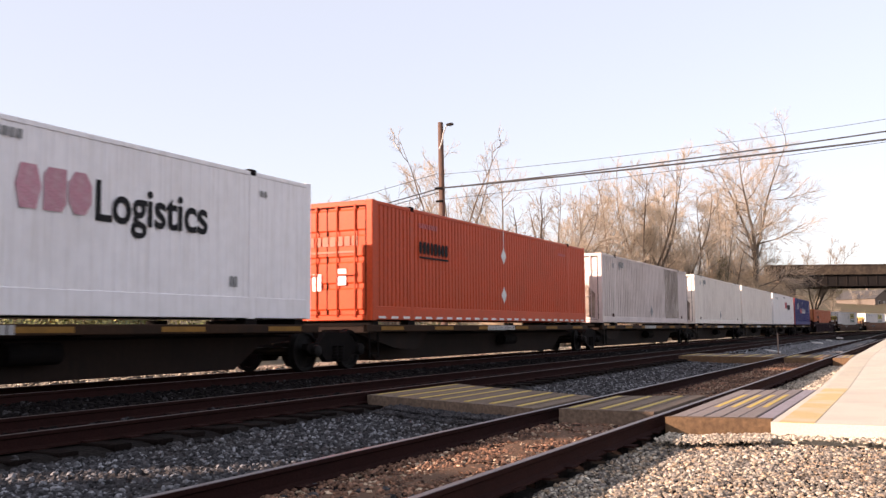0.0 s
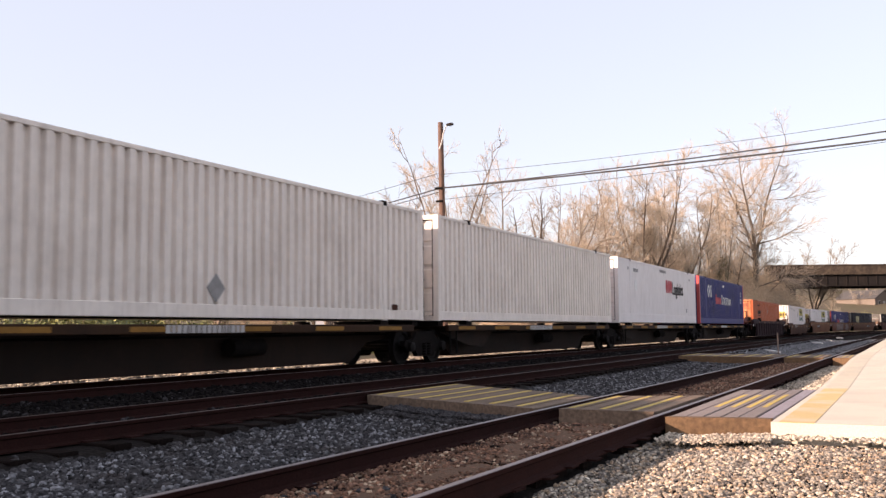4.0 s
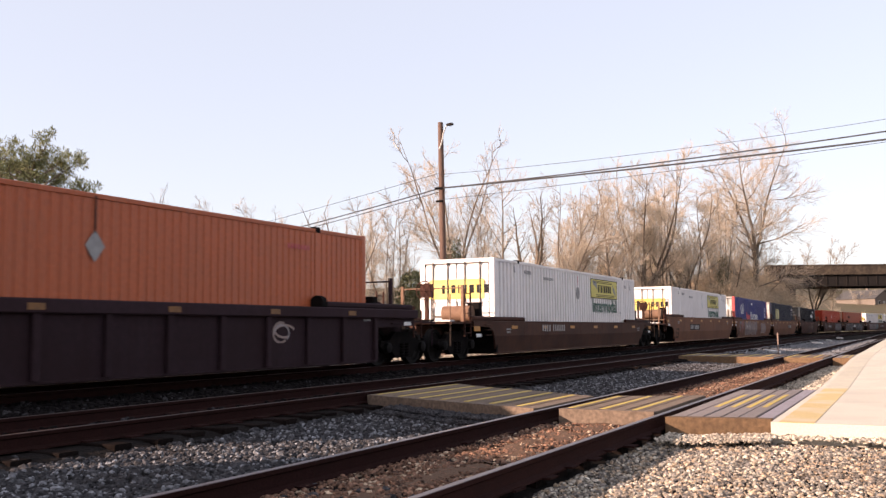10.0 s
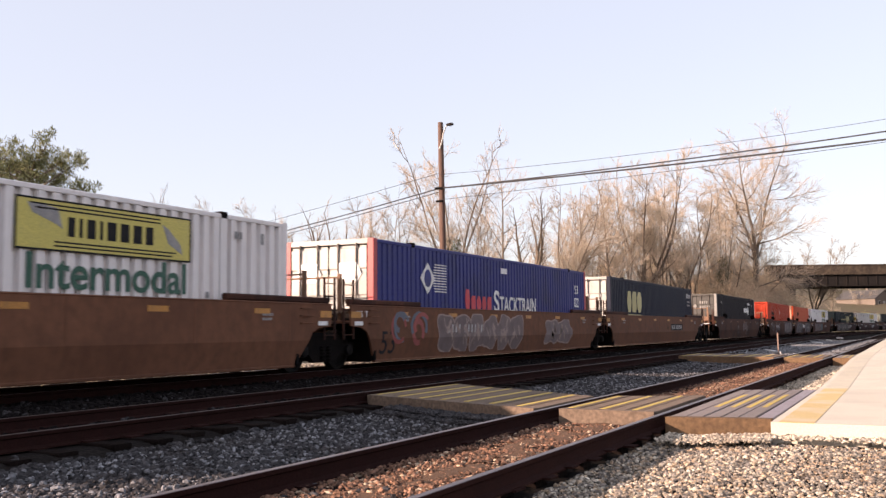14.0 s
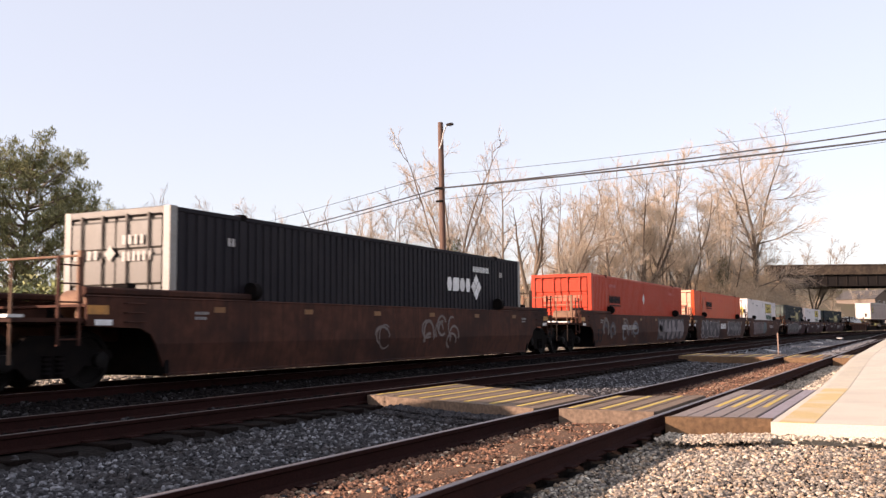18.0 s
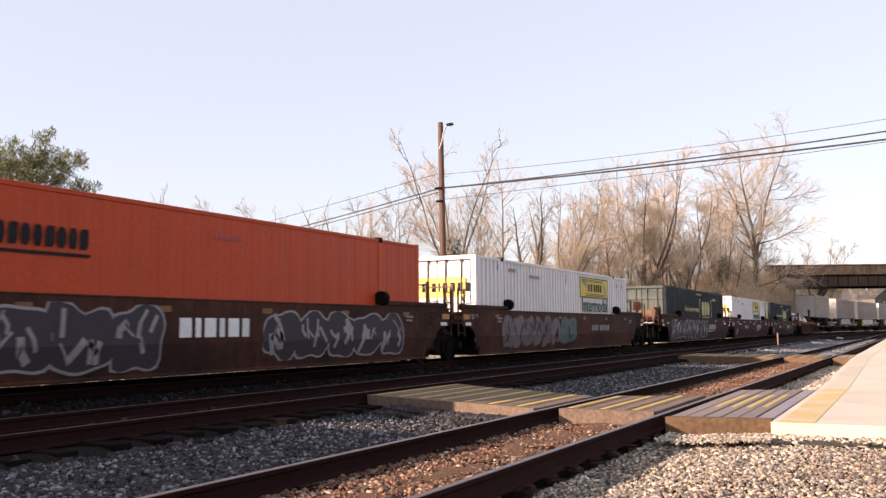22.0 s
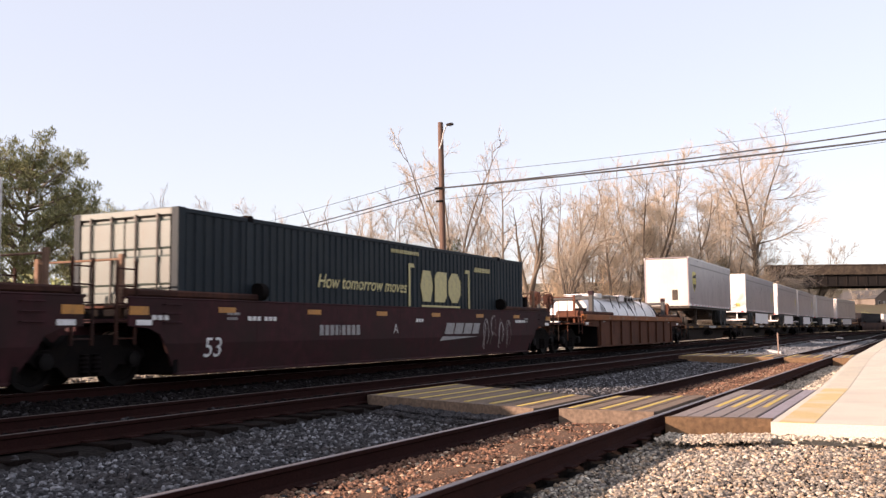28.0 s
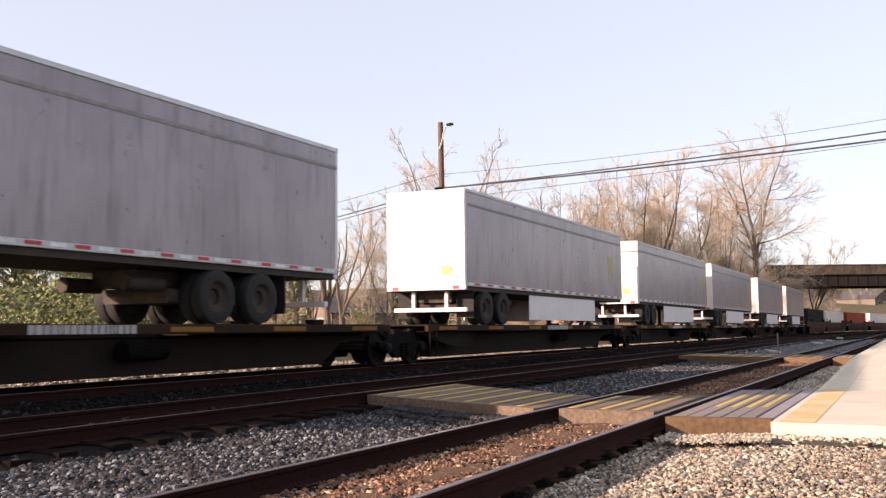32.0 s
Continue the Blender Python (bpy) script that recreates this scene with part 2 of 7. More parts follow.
def terrain():
    v, f = geo()
    xs = [-2500, -1200, -600, -300, -160, -110, -80, -60, -45, -35, -28, -23, -19, -16, -12, -6, 0, 6, 12, 20, 35, 60, 120, 300, 700, 1500, 2500]
    ys = [-400, -150, -60, -25, -10, 0, 8, 16, 25, 35, 48, 62, 80, 100, 120, 140, 165, 190, 220, 260, 310, 380, 480, 650, 900, 1400, 2500]
    for y in ys:
        for x in xs:
            z = -0.8
            if x <= -23 or x >= 20 or y > 230:
                z += 0.6 * noise.noise((x * 0.05, y * 0.05, 3.1))
            if x <= -23 and y > 5:
                z += min(2.2, (-23 - x) * 0.03)
            if y > 230:
                z += min(22.0, (y - 230) * 0.13)
            v.append((x, y, z))
    n = len(xs)
    for j in range(len(ys) - 1):
        for i in range(n - 1):
            f.append((j * n + i, j * n + i + 1, (j + 1) * n + i + 1, (j + 1) * n + i))
    return v, f


ground = thing("ground", "dry winter earth with patches of grass", "ground", g=terrain(), material=EARTH, kind="structure", smooth=True)

_ring = [(x - TRAIN_X, bed_height(x)) for x in (-27, -24, -19.5, -16.2, -15, -13.6, -12, -10.6, -10, -8.5, -7.35, -6.95, -5.6, -4.75, -4.1, -3, -2.72, -2.2, -1.5, 0.5, 3, 6, 9)]
_ring += [(9 - TRAIN_X, -1.2), (-27 - TRAIN_X, -1.2)]
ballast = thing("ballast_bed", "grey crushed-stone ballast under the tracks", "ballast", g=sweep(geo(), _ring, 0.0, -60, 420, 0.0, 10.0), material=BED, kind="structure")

RAIL = [(-0.07, -0.17), (0.07, -0.17), (0.07, -0.155), (0.015, -0.135), (0.012, -0.05), (0.034, -0.035), (0.036, -0.004), (-0.036, -0.004), (-0.034, -0.035), (-0.012, -0.05), (-0.015, -0.135), (-0.07, -0.155)]
HEAD = [(-0.03, -0.006), (0.03, -0.006), (0.026, 0.0), (-0.026, 0.0)]
# middle track's rail heads: darker and less metallic than the others
RAIL_DULL = mat("dull_rail_head", (0.06, 0.04, 0.036), 0.6, 0.3, dirt=(0.04, 0.024, 0.02), amount=0.6, scale=4, grain=50, bump=0.05, gloss=0.2)
TRACKS = (("near", 9.24, 0.0, 0.0075), ("middle", 4.3, 0.05, 0.0), ("far", 0.0, RAIL_Z, 0.0))
for _name, _off, _z, _lean in TRACKS:
    track = thing("railway_track", "rusty steel rails spiked to weathered timber ties in ballast", "track", "parallel railway tracks", kind="structure")
    for _side in (-0.753, 0.753):
        r = part("rail", sweep(geo(), RAIL, _off + _side, -40, 330, _z, 6.0, _lean), RAIL_SIDE, track)
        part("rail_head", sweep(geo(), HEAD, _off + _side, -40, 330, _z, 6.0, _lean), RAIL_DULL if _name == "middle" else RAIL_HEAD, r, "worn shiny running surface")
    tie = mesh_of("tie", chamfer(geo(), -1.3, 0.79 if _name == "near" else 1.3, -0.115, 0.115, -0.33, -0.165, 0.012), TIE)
    plate = mesh_of("tie_plate", box(box(geo(), -0.753 - 0.15, -0.753 + 0.15, -0.09, 0.09, -0.166, -0.15), 0.753 - 0.15, 0.753 + 0.15, -0.09, 0.09, -0.166, -0.15), RAIL_SIDE)
    for i in range(100):
        a = 2.0 + i * 0.56 + rng.uniform(-0.04, 0.04)
        x, y, t = line(a, _off + _lean * a)
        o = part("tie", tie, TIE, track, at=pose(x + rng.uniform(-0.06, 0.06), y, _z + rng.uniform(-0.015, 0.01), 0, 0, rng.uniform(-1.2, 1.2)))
        part("tie_plate", plate, RAIL_SIDE, o)
    g = geo()
    for a in [-22.0 + i * 0.56 for i in range(43)] + [58.0 + i * 0.56 for i in range(300)]:
        x, y, t = line(a, _off + _lean * min(a, 90))
        n = len(g[0])
        chamfer(g, -1.3, 0.79 if _name == "near" else 1.3, -0.115, 0.115, -0.33, -0.165, 0.012)
        for k in range(n, len(g[0])):
            p = g[0][k]
            g[0][k] = (x + p[0] * math.cos(t) + p[1] * math.sin(t), y - p[0] * math.sin(t) + p[1] * math.cos(t), p[2] + _z)
    tagged(part("distant_ties", g, TIE, track), kind="stuff")


# ---- loose stones ----
def stones(seed, count, spot, size):
    """Many small broken stones, each its own island; spot() gives a place."""
    rs = np.random.RandomState(seed)
    ico = [(0, 0, 1), (0.894, 0, 0.447), (0.276, 0.851, 0.447), (-0.724, 0.526, 0.447), (-0.724, -0.526, 0.447), (0.276, -0.851, 0.447),
           (0.724, 0.526, -0.447), (-0.276, 0.851, -0.447), (-0.894, 0, -0.447), (-0.276, -0.851, -0.447), (0.724, -0.526, -0.447)]
    tri = [(0, 1, 2), (0, 2, 3), (0, 3, 4), (0, 4, 5), (0, 5, 1), (1, 6, 2), (2, 7, 3), (3, 8, 4), (4, 9, 5), (5, 10, 1), (2, 6, 7), (3, 7, 8), (4, 8, 9), (5, 9, 10), (1, 10, 6)]
    ico = np.array(ico)
    k = len(ico)
    pts = np.array([spot(rs) for _ in range(count)])
    s = size[0] + (size[1] - size[0]) * rs.rand(count) ** 2.2
    ang, flat = rs.rand(count) * 6.283, 0.5 + 0.5 * rs.rand(count)
    v = ico[None] * (1 + 0.55 * (rs.rand(count, k, 1) - 0.5)) * s[:, None, None]
    v[:, :, 0] *= (0.7 + 0.6 * rs.rand(count))[:, None]
    v[:, :, 2] *= flat[:, None]
    c, d = np.cos(ang)[:, None], np.sin(ang)[:, None]
    tilt = (rs.rand(count) - 0.5)[:, None] * 1.4
    x, y, z = v[:, :, 0].copy(), v[:, :, 1].copy(), v[:, :, 2].copy()
    x, z = x * np.cos(tilt) - z * np.sin(tilt), x * np.sin(tilt) + z * np.cos(tilt)
    v[:, :, 0], v[:, :, 1], v[:, :, 2] = x * c - y * d, x * d + y * c, z
    v += pts[:, None, :]
    f = (np.array(tri)[None] + (np.arange(count) * k)[:, None, None]).reshape(-1, 3)
    return v.reshape(-1, 3).tolist(), f.tolist()


def scatter(x0, x1, y0, y1, keep=lambda x, y: True, fall=1.0, lift=0.0):
    def spot(rs):
        while True:
            y = y0 + (y1 - y0) * rs.rand() ** fall
            x = x0 + (x1 - x0) * rs.rand()
            if keep(x, y):
                return x, y, bed_height(x) + lift + 0.012 * rs.rand()
    return spot


def off_rail(x, y):
    """Clear of rails, crossings and platform."""
    for c in (-3.53 + 0.0075 * y, -8.47, -12.77):
        if min(abs(x - c - 0.753), abs(x - c + 0.753)) < 0.08:
            return False
    if x > -1.35 and y > 10.3:
        return False
    if -8.0 < x < -1.3 and (10.4 < y < 16.2 or 32.2 < y < 37.3):
        if y > 20:
            return x < -4.2 and y < 32.5 - (x + 4.2) * 0.38
        if x < -4.3:
            return not 11.05 - (x + 4.33) * 0.43 < y < 13.7 - (x + 4.33) * 0.64
        return -4.3 < x < -2.75 and not 11.1 < y < 14.4
    return True


for _label, _seed, _n, _spot, _size in (
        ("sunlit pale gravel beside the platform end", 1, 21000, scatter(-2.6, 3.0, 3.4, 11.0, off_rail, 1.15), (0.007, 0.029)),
        ("tan gravel beside the platform end", 11, 15000, scatter(-2.6, 3.0, 3.4, 11.0, off_rail, 1.15), (0.007, 0.027)),
        ("dull grey gravel beside the platform end", 12, 20000, scatter(-2.6, 3.0, 3.4, 11.0, off_rail, 1.15), (0.008, 0.030)),
        ("grey ballast between the near and middle tracks", 2, 26000, scatter(-7.1, -4.4, 4.5, 34.0, off_rail, 1.6), (0.018, 0.052)),
        ("ballast and sandy fines between the near rails", 3, 5200, scatter(-4.2, -2.8, 3.0, 32.0, off_rail, 1.6), (0.010, 0.034)),
        ("red-brown gravel filling the near track", 16, 15000, scatter(-4.25, -2.82, 3.0, 32.0, off_rail, 1.7, 0.012), (0.010, 0.030)),
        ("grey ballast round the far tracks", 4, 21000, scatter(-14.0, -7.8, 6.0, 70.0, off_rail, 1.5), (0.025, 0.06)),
        # lit copy of the far ballast: its sunlight is in the pale stone colour
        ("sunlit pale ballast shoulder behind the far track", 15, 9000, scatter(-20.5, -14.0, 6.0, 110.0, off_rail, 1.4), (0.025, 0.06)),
        ("gravel strip along the platform edge", 5, 7000, scatter(-2.65, -1.4, 15.5, 60.0, off_rail, 1.4), (0.02, 0.05)),
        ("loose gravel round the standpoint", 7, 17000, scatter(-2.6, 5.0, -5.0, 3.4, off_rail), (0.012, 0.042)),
        ("light grey stones strewn over the ballast between tracks", 8, 4200, scatter(-7.0, -4.5, 4.5, 34.0, off_rail, 1.6, 0.02), (0.014, 0.036)),
        ("loose pale stones round the far tracks", 9, 900, scatter(-15.8, -7.8, 8.0, 60.0, off_rail, 1.5, 0.02), (0.02, 0.045)),
        ("gravel banked against the platform end", 13, 1500, scatter(-1.3, 3.6, 10.08, 10.44, lambda x, y: True, 0.6, 0.08), (0.008, 0.03)),
        ("gravel banked against the platform crossing", 17, 1600, scatter(-2.5, -1.35, 9.85, 10.6, lambda x, y: True, 0.7, 0.07), (0.010, 0.034)),
        ("grey ballast banked against the first deck", 18, 1800, scatter(-6.9, -4.4, 10.7, 12.8, lambda x, y: 10.72 - (x + 4.33) * 0.43 < y < 11.16 - (x + 4.33) * 0.43, 1.0, 0.09), (0.02, 0.05)),
        ("grey ballast sloping down from the first deck", 19, 2600, scatter(-7.0, -4.4, 10.5, 12.8, lambda x, y: 10.5 - (x + 4.33) * 0.43 < y < 11.12 - (x + 4.33) * 0.43, 1.0, 0.04), (0.02, 0.05)),
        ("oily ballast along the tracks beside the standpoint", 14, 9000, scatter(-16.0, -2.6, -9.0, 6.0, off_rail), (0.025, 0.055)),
        ("distant ballast stones", 6, 9000, scatter(-7.6, -2.9, 34.0, 90.0, off_rail, 1.3), (0.03, 0.07))):
    _m = STONE
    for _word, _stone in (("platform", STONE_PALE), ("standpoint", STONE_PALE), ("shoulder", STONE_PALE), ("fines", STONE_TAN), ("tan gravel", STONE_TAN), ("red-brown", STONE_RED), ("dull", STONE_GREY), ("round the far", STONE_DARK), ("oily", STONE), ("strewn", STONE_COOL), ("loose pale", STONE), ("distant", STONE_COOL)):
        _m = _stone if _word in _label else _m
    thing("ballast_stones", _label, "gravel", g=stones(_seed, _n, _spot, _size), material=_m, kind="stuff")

fines = geo()
for i in range(26):
    y0 = 3.0 + i * 0.56
    n = len(fines[0])
    for j in range(12):
        for k in range(4):
            x, y = -3.1 - 0.95 * j / 11 + 0.0075 * y0, y0 + 0.7 * k / 3
            fines[0].append((x, y, -0.185 + 0.035 * noise.noise((x * 4, y * 4, 1)) + 0.03 * math.sin(math.pi * j / 11)))
    fines[1].extend((n + j * 4 + k, n + j * 4 + k + 1, n + j * 4 + k + 5, n + j * 4 + k + 4) for j in range(11) for k in range(3))
thing("sandy_fines", "reddish sandy fines lying between the near rails", "sand", g=fines, material=FINES, kind="stuff", smooth=True)


# ---- thin pale raised streaks between the tracks ----
def ground_streak(x0, y0, x1, y1, wide):
    g = geo()
    ring = []
    d = Vector((x1 - x0, y1 - y0, 0))
    n = Vector((-d.y, d.x, 0)).normalized()
    for sgn in (1, -1):
        for i in range(9):
            t = i / 8 if sgn > 0 else 1 - i / 8
            q = Vector((x0, y0, 0)) + d * t + n * sgn * wide * (0.12 + math.sin(math.pi * t)) * (0.7 + 0.5 * noise.noise((t * 5, x0, sgn)))
            ring.append((q.x, q.y))
    thing("stone_dust", "thin pale streak lying between the tracks", "stone dust", "dust streaks", g=prism(g, ring, 2, -0.26, -0.13), material=PALE_STREAK)


for x0, y0, x1, y1, w in ((-6.9, 50.5, -5.5, 45.2, 0.16), (-7.0, 76.0, -5.7, 69.5, 0.28), (-7.2, 106.0, -6.5, 100.0, 0.45), (-6.9, 88.0, -6.2, 84.0, 0.25)):
    ground_streak(x0, y0, x1, y1, w)


# ---- timber crossings ----
PLANK_LILAC = mat("lilac_grey_plank", (0.27, 0.23, 0.25), 0.8, dirt=(0.17, 0.14, 0.14), amount=0.5, scale=3, grain=35, bump=0.4, spread=0.1)


TIMBER_DARK = mat("dark_header_timber", (0.14, 0.085, 0.048), 0.85, dirt=(0.075, 0.042, 0.026), amount=0.6, scale=3, grain=20, bump=0.5, spread=0.15, gloss=0.2)


def crossing(label, decks):
    """decks: left and right end, boards, front and back at the left and at the right, board material, stripe's start and end."""
    c = thing("timber_crossing", label, "crossing", "timber pedestrian crossings", kind="structure")
    for x0, x1, boards, (fl, fr), (bl, br), material, stripe in decks:
        w = (x1 - x0) / boards
        for i in range(boards):
            a = x0 + i * w
            k = (i + 0.5) / boards
            y0, y1 = fl + (fr - fl) * k, bl + (br - bl) * k
            sk = (fr - fl) / boards / 2
            sb = (br - bl) / boards / 2
            top = rng.uniform(-0.006, 0.004)
            g = prism(geo(), [(0.008, 0.06 - sk), (w - 0.008, 0.06 + sk), (w - 0.008, y1 - y0 + sb), (0.008, y1 - y0 - sb)], 2, -0.09, -0.006)
            prism(g, [(0.016, 0.07 - sk), (w - 0.016, 0.07 + sk), (w - 0.016, y1 - y0 + sb - 0.01), (0.016, y1 - y0 - sb - 0.01)], 2, -0.0065, 0.0)
            last = material is PLANK_GREY and i == boards - 1
            p = part("plank", g, PLANK_LILAC if last else material, c, at=pose(a, y0, top))
            if (i % 2 == 0 if material is PLANK else 0 < i < boards - 1):
                part("painted_stripe", box(geo(), w * 0.3, w * 0.62, stripe[0], (y1 - y0) + stripe[1], 0.0, 0.004), YELLOW, p, "worn yellow paint stripe")
        # second crossing's headers take the dark timber in place of shade
        part("header_timber", prism(geo(), [(x0 + 0.004, fl - 0.1), (x1 - 0.004, fr - 0.1), (x1 - 0.004, fr + 0.05), (x0 + 0.004, fl + 0.05)], 2, -0.32, 0.005), TIMBER_DARK if material is PLANK_GREY or fl > 20 else TIMBER, c)
    return c


crossing("worn timber plank crossing with faded yellow stripes over the tracks", (
    (-7.66, -4.33, 14, (12.66, 11.22), (15.75, 13.62), PLANK, (0.12, -0.12)),
    (-4.03, -2.82, 6, (11.3, 11.28), (13.7, 14.3), PLANK, (0.12, -0.12)),
    (-2.55, -1.43, 6, (10.68, 10.86), (15.7, 16.05), PLANK_GREY, (1.5, -1.3))))
crossing("second weathered timber plank crossing further along the tracks", (
    (-7.62, -4.2, 12, (34.0, 32.7), (37.2, 36.2), PLANK, (0.2, -0.2)),
    (-3.87, -2.66, 6, (32.6, 32.5), (36.1, 36.1), PLANK, (0.2, -0.2)),
    (-2.38, -1.5, 5, (32.4, 32.4), (36.1, 36.1), PLANK_GREY, (0.6, -0.6))))

# ---- platform ----
plat = thing("platform", "sunlit pale concrete platform with a faded yellow edge", "platform", kind="structure")


def slab_height(y):
    return 0.0 + 0.2 * min(1.0, max(0.0, (y - 17.0) / 9.0))


edge_x = lambda y: -1.40 - 0.004 * (y - 10)
ys = [10.45 + i * 3.0 for i in range(64)]
for i, (a, b) in enumerate(zip(ys, ys[1:])):
    for name, x0, x1, m, lift in (("slab", 0.0, 7.5, CONCRETE, 0.0), ("edge_strip", 0.08, 0.43, YELLOW_EDGE, 0.004)):
        v = []
        for y in (a + (0.012 if i else 0), b):
            h = slab_height(y)
            b0 = h - 0.24 if name == "slab" else h + 0.0005
            v += [(edge_x(y) + x0, y, b0), (edge_x(y) + x1, y, b0), (edge_x(y) + x1, y, h + lift), (edge_x(y) + x0, y, h + lift)]
        f = [(0, 1, 2, 3), (7, 6, 5, 4), (0, 4, 5, 1), (1, 5, 6, 2), (2, 6, 7, 3), (3, 7, 4, 0)]
        part(name, (v, f), FADED_EDGE if name == "edge_strip" and i > 1 else m, plat, "worn yellow warning strip" if name == "edge_strip" else "")

# ---- girder bridge over the line ----
bridge = thing("road_bridge", "dark weathered steel girder road bridge on concrete abutments", "bridge", kind="structure")
bt = pose(-15.4, 149.0, 0, 0, 0, 26.5)
# girder coloured near black so that it reads as shaded below the parapet
girder = part("girder", box(geo(), -2.6, 60, -0.25, 0.0, 7.0, 8.7), STEEL_DARK, bridge, at=bt)
for i in range(40):
    part("stiffener", shared("stiffener", lambda: box(geo(), 0.0, 0.08, -0.34, -0.25, 7.12, 8.6), STEEL_DARK), STEEL_DARK, girder, at=pose(-0.2 + i * 1.5, 0, 0))
part("bottom_flange", box(geo(), -0.4, 60, -0.5, -0.255, 7.0, 7.12), STEEL_DARK, girder)
parapet = part("parapet", chamfer(geo(), -5.0, 60, -0.62, -0.26, 8.7, 10.1, 0.05), PARAPET, bridge, at=bt)
part("coping", chamfer(geo(), -5.05, 60, -0.72, -0.16, 10.101, 10.26, 0.04), PARAPET, parapet)
part("girder", box(geo(), -0.4, 60, 9.0, 9.25, 7.0, 10.2), STEEL_DARK, bridge, at=bt)
part("deck", box(geo(), -0.4, 60, 0.02, 8.98, 8.2, 8.7), BRIDGE_STONE, bridge, at=bt)
part("abutment", box(box(geo(), -3.4, -0.4, -0.3, 9.4, -1.2, 8.2), -5.0, -0.4, 0.01, 9.6, 8.2, 8.9), BRIDGE_STONE, bridge, at=bt)
part("abutment", box(geo(), 30.0, 33.0, -0.3, 9.4, -1.2, 6.98), BRIDGE_STONE, bridge, at=bt)

# ---- utility pole, lamp, wires ----
pole = thing("utility_pole", "brown creosoted timber utility pole with a street lamp", "utility pole", at=pose(-18.72, 37.1, 0))
part("pole", rod(geo(), (0.14, 0, -1.0), (0, 0, 10.35), 0.17, 0.12, 12), POLE_WOOD, pole, smooth=True)
arm = geo()
pts = [(0.0, -0.12, 9.1), (0.12, -0.16, 9.35), (0.25, -0.2, 9.8), (0.38, -0.24, 10.05), (0.52, -0.28, 10.14)]
for a, b in zip(pts, pts[1:]):
    rod(arm, a, b, 0.03, n=8)
lamp_arm = part("lamp_arm", arm, GALV, pole, "curved pale steel lamp arm", smooth=True)
part("lamp_head", lathe(geo(), [(-0.16, 0.02), (-0.14, 0.05), (0.05, 0.08), (0.16, 0.06), (0.2, 0.02)], "x", 12, (0.6, -0.3, 10.14)), STEEL_DARK, lamp_arm, smooth=True)
part("bracket", box(geo(), -0.2, 0.2, -0.2, -0.12, 7.28, 7.38), BLACK_IRON, pole)
part("bracket", box(geo(), -0.16, 0.16, -0.2, -0.12, 6.7, 6.78), BLACK_IRON, pole)


def span(a, b, sag, r, label):
    """A hanging cable."""
    a, b = Vector(a), Vector(b)
    pts = [a.lerp(b, i / 14) - Vector((0, 0, sag * 4 * (i / 14) * (1 - i / 14))) for i in range(15)]
    g = geo()
    for i, p in enumerate(pts):
        rod(g, p, p + (b - a).normalized() * 0.01, r, n=6, caps=False)
        g[1][-6:] = [(6 * 2 * (i - 1) + k, 6 * 2 * (i - 1) + (k + 1) % 6, 12 * i + (k + 1) % 6, 12 * i + k) for k in range(6)] if i else []
    return thing("overhead_cable", label, "cable", "overhead cables", g=g, material=CABLE, smooth=True)


for z, z2, sag, r in ((7.95, 9.11, 0.46, 0.009), (7.33, 8.48, 0.254, 0.026), (7.33, 7.93, 0.2, 0.034), (6.8, 8.0, 0.12, 0.010)):
    span((-18.72, 36.95, z), (11.0, 35.0, z2), sag, r, "sagging black cable crossing above the tracks")
for z, z2, sag, r in ((8.05, 8.6, 0.5, 0.012), (7.36, 7.9, 0.7, 0.028), (7.2, 7.5, 0.7, 0.018)):
    span((-18.72, 37.1, z), (-84.0, 74.0, z2), sag, r, "black cable running off behind the trees")
for z in (5.4, 6.6):
    span((-84.0, 74.0, z + 1.4), (-60.0, 14.0, z - 0.6), 0.5, 0.016, "thin cable strung before the pine")

stake = thing("marker_stake", "short rusty marker stake beside the track", "stake", g=box(geo(), -5.34, -5.29, 42.8, 42.85, -0.3, 0.75), material=mat("stake_rust", (0.22, 0.15, 0.12), 0.8))

# ---- trees ----


def limb(g, p, d, length, r0, r1, bits, wobble, rt, sides, rise=0.0):
    """One bent tapering branch; gives its knots."""
    v, f = g
    d = d.normalized()
    knots = [(p.copy(), d.copy(), r0)]
    prev = None
    for i in range(bits + 1):
        t = i / bits
        r = r0 + (r1 - r0) * t
        a = d.orthogonal().normalized()
        b = d.cross(a)
        s = len(v)
        for k in range(sides):
            w = 2 * math.pi * k / sides
            v.append(tuple(p + (a * math.cos(w) + b * math.sin(w)) * r))
        if prev is not None:
            f += [(prev + k, prev + (k + 1) % sides, s + (k + 1) % sides, s + k) for k in range(sides)]
        prev = s
        knots.append((p.copy(), d.copy(), r))
        if i < bits:
            d = (d + Vector((rt.uniform(-1, 1), rt.uniform(-1, 1), rt.uniform(-1, 1) + rise)) * wobble).normalized()
            p = p + d * (length / bits)
    return knots[1:]


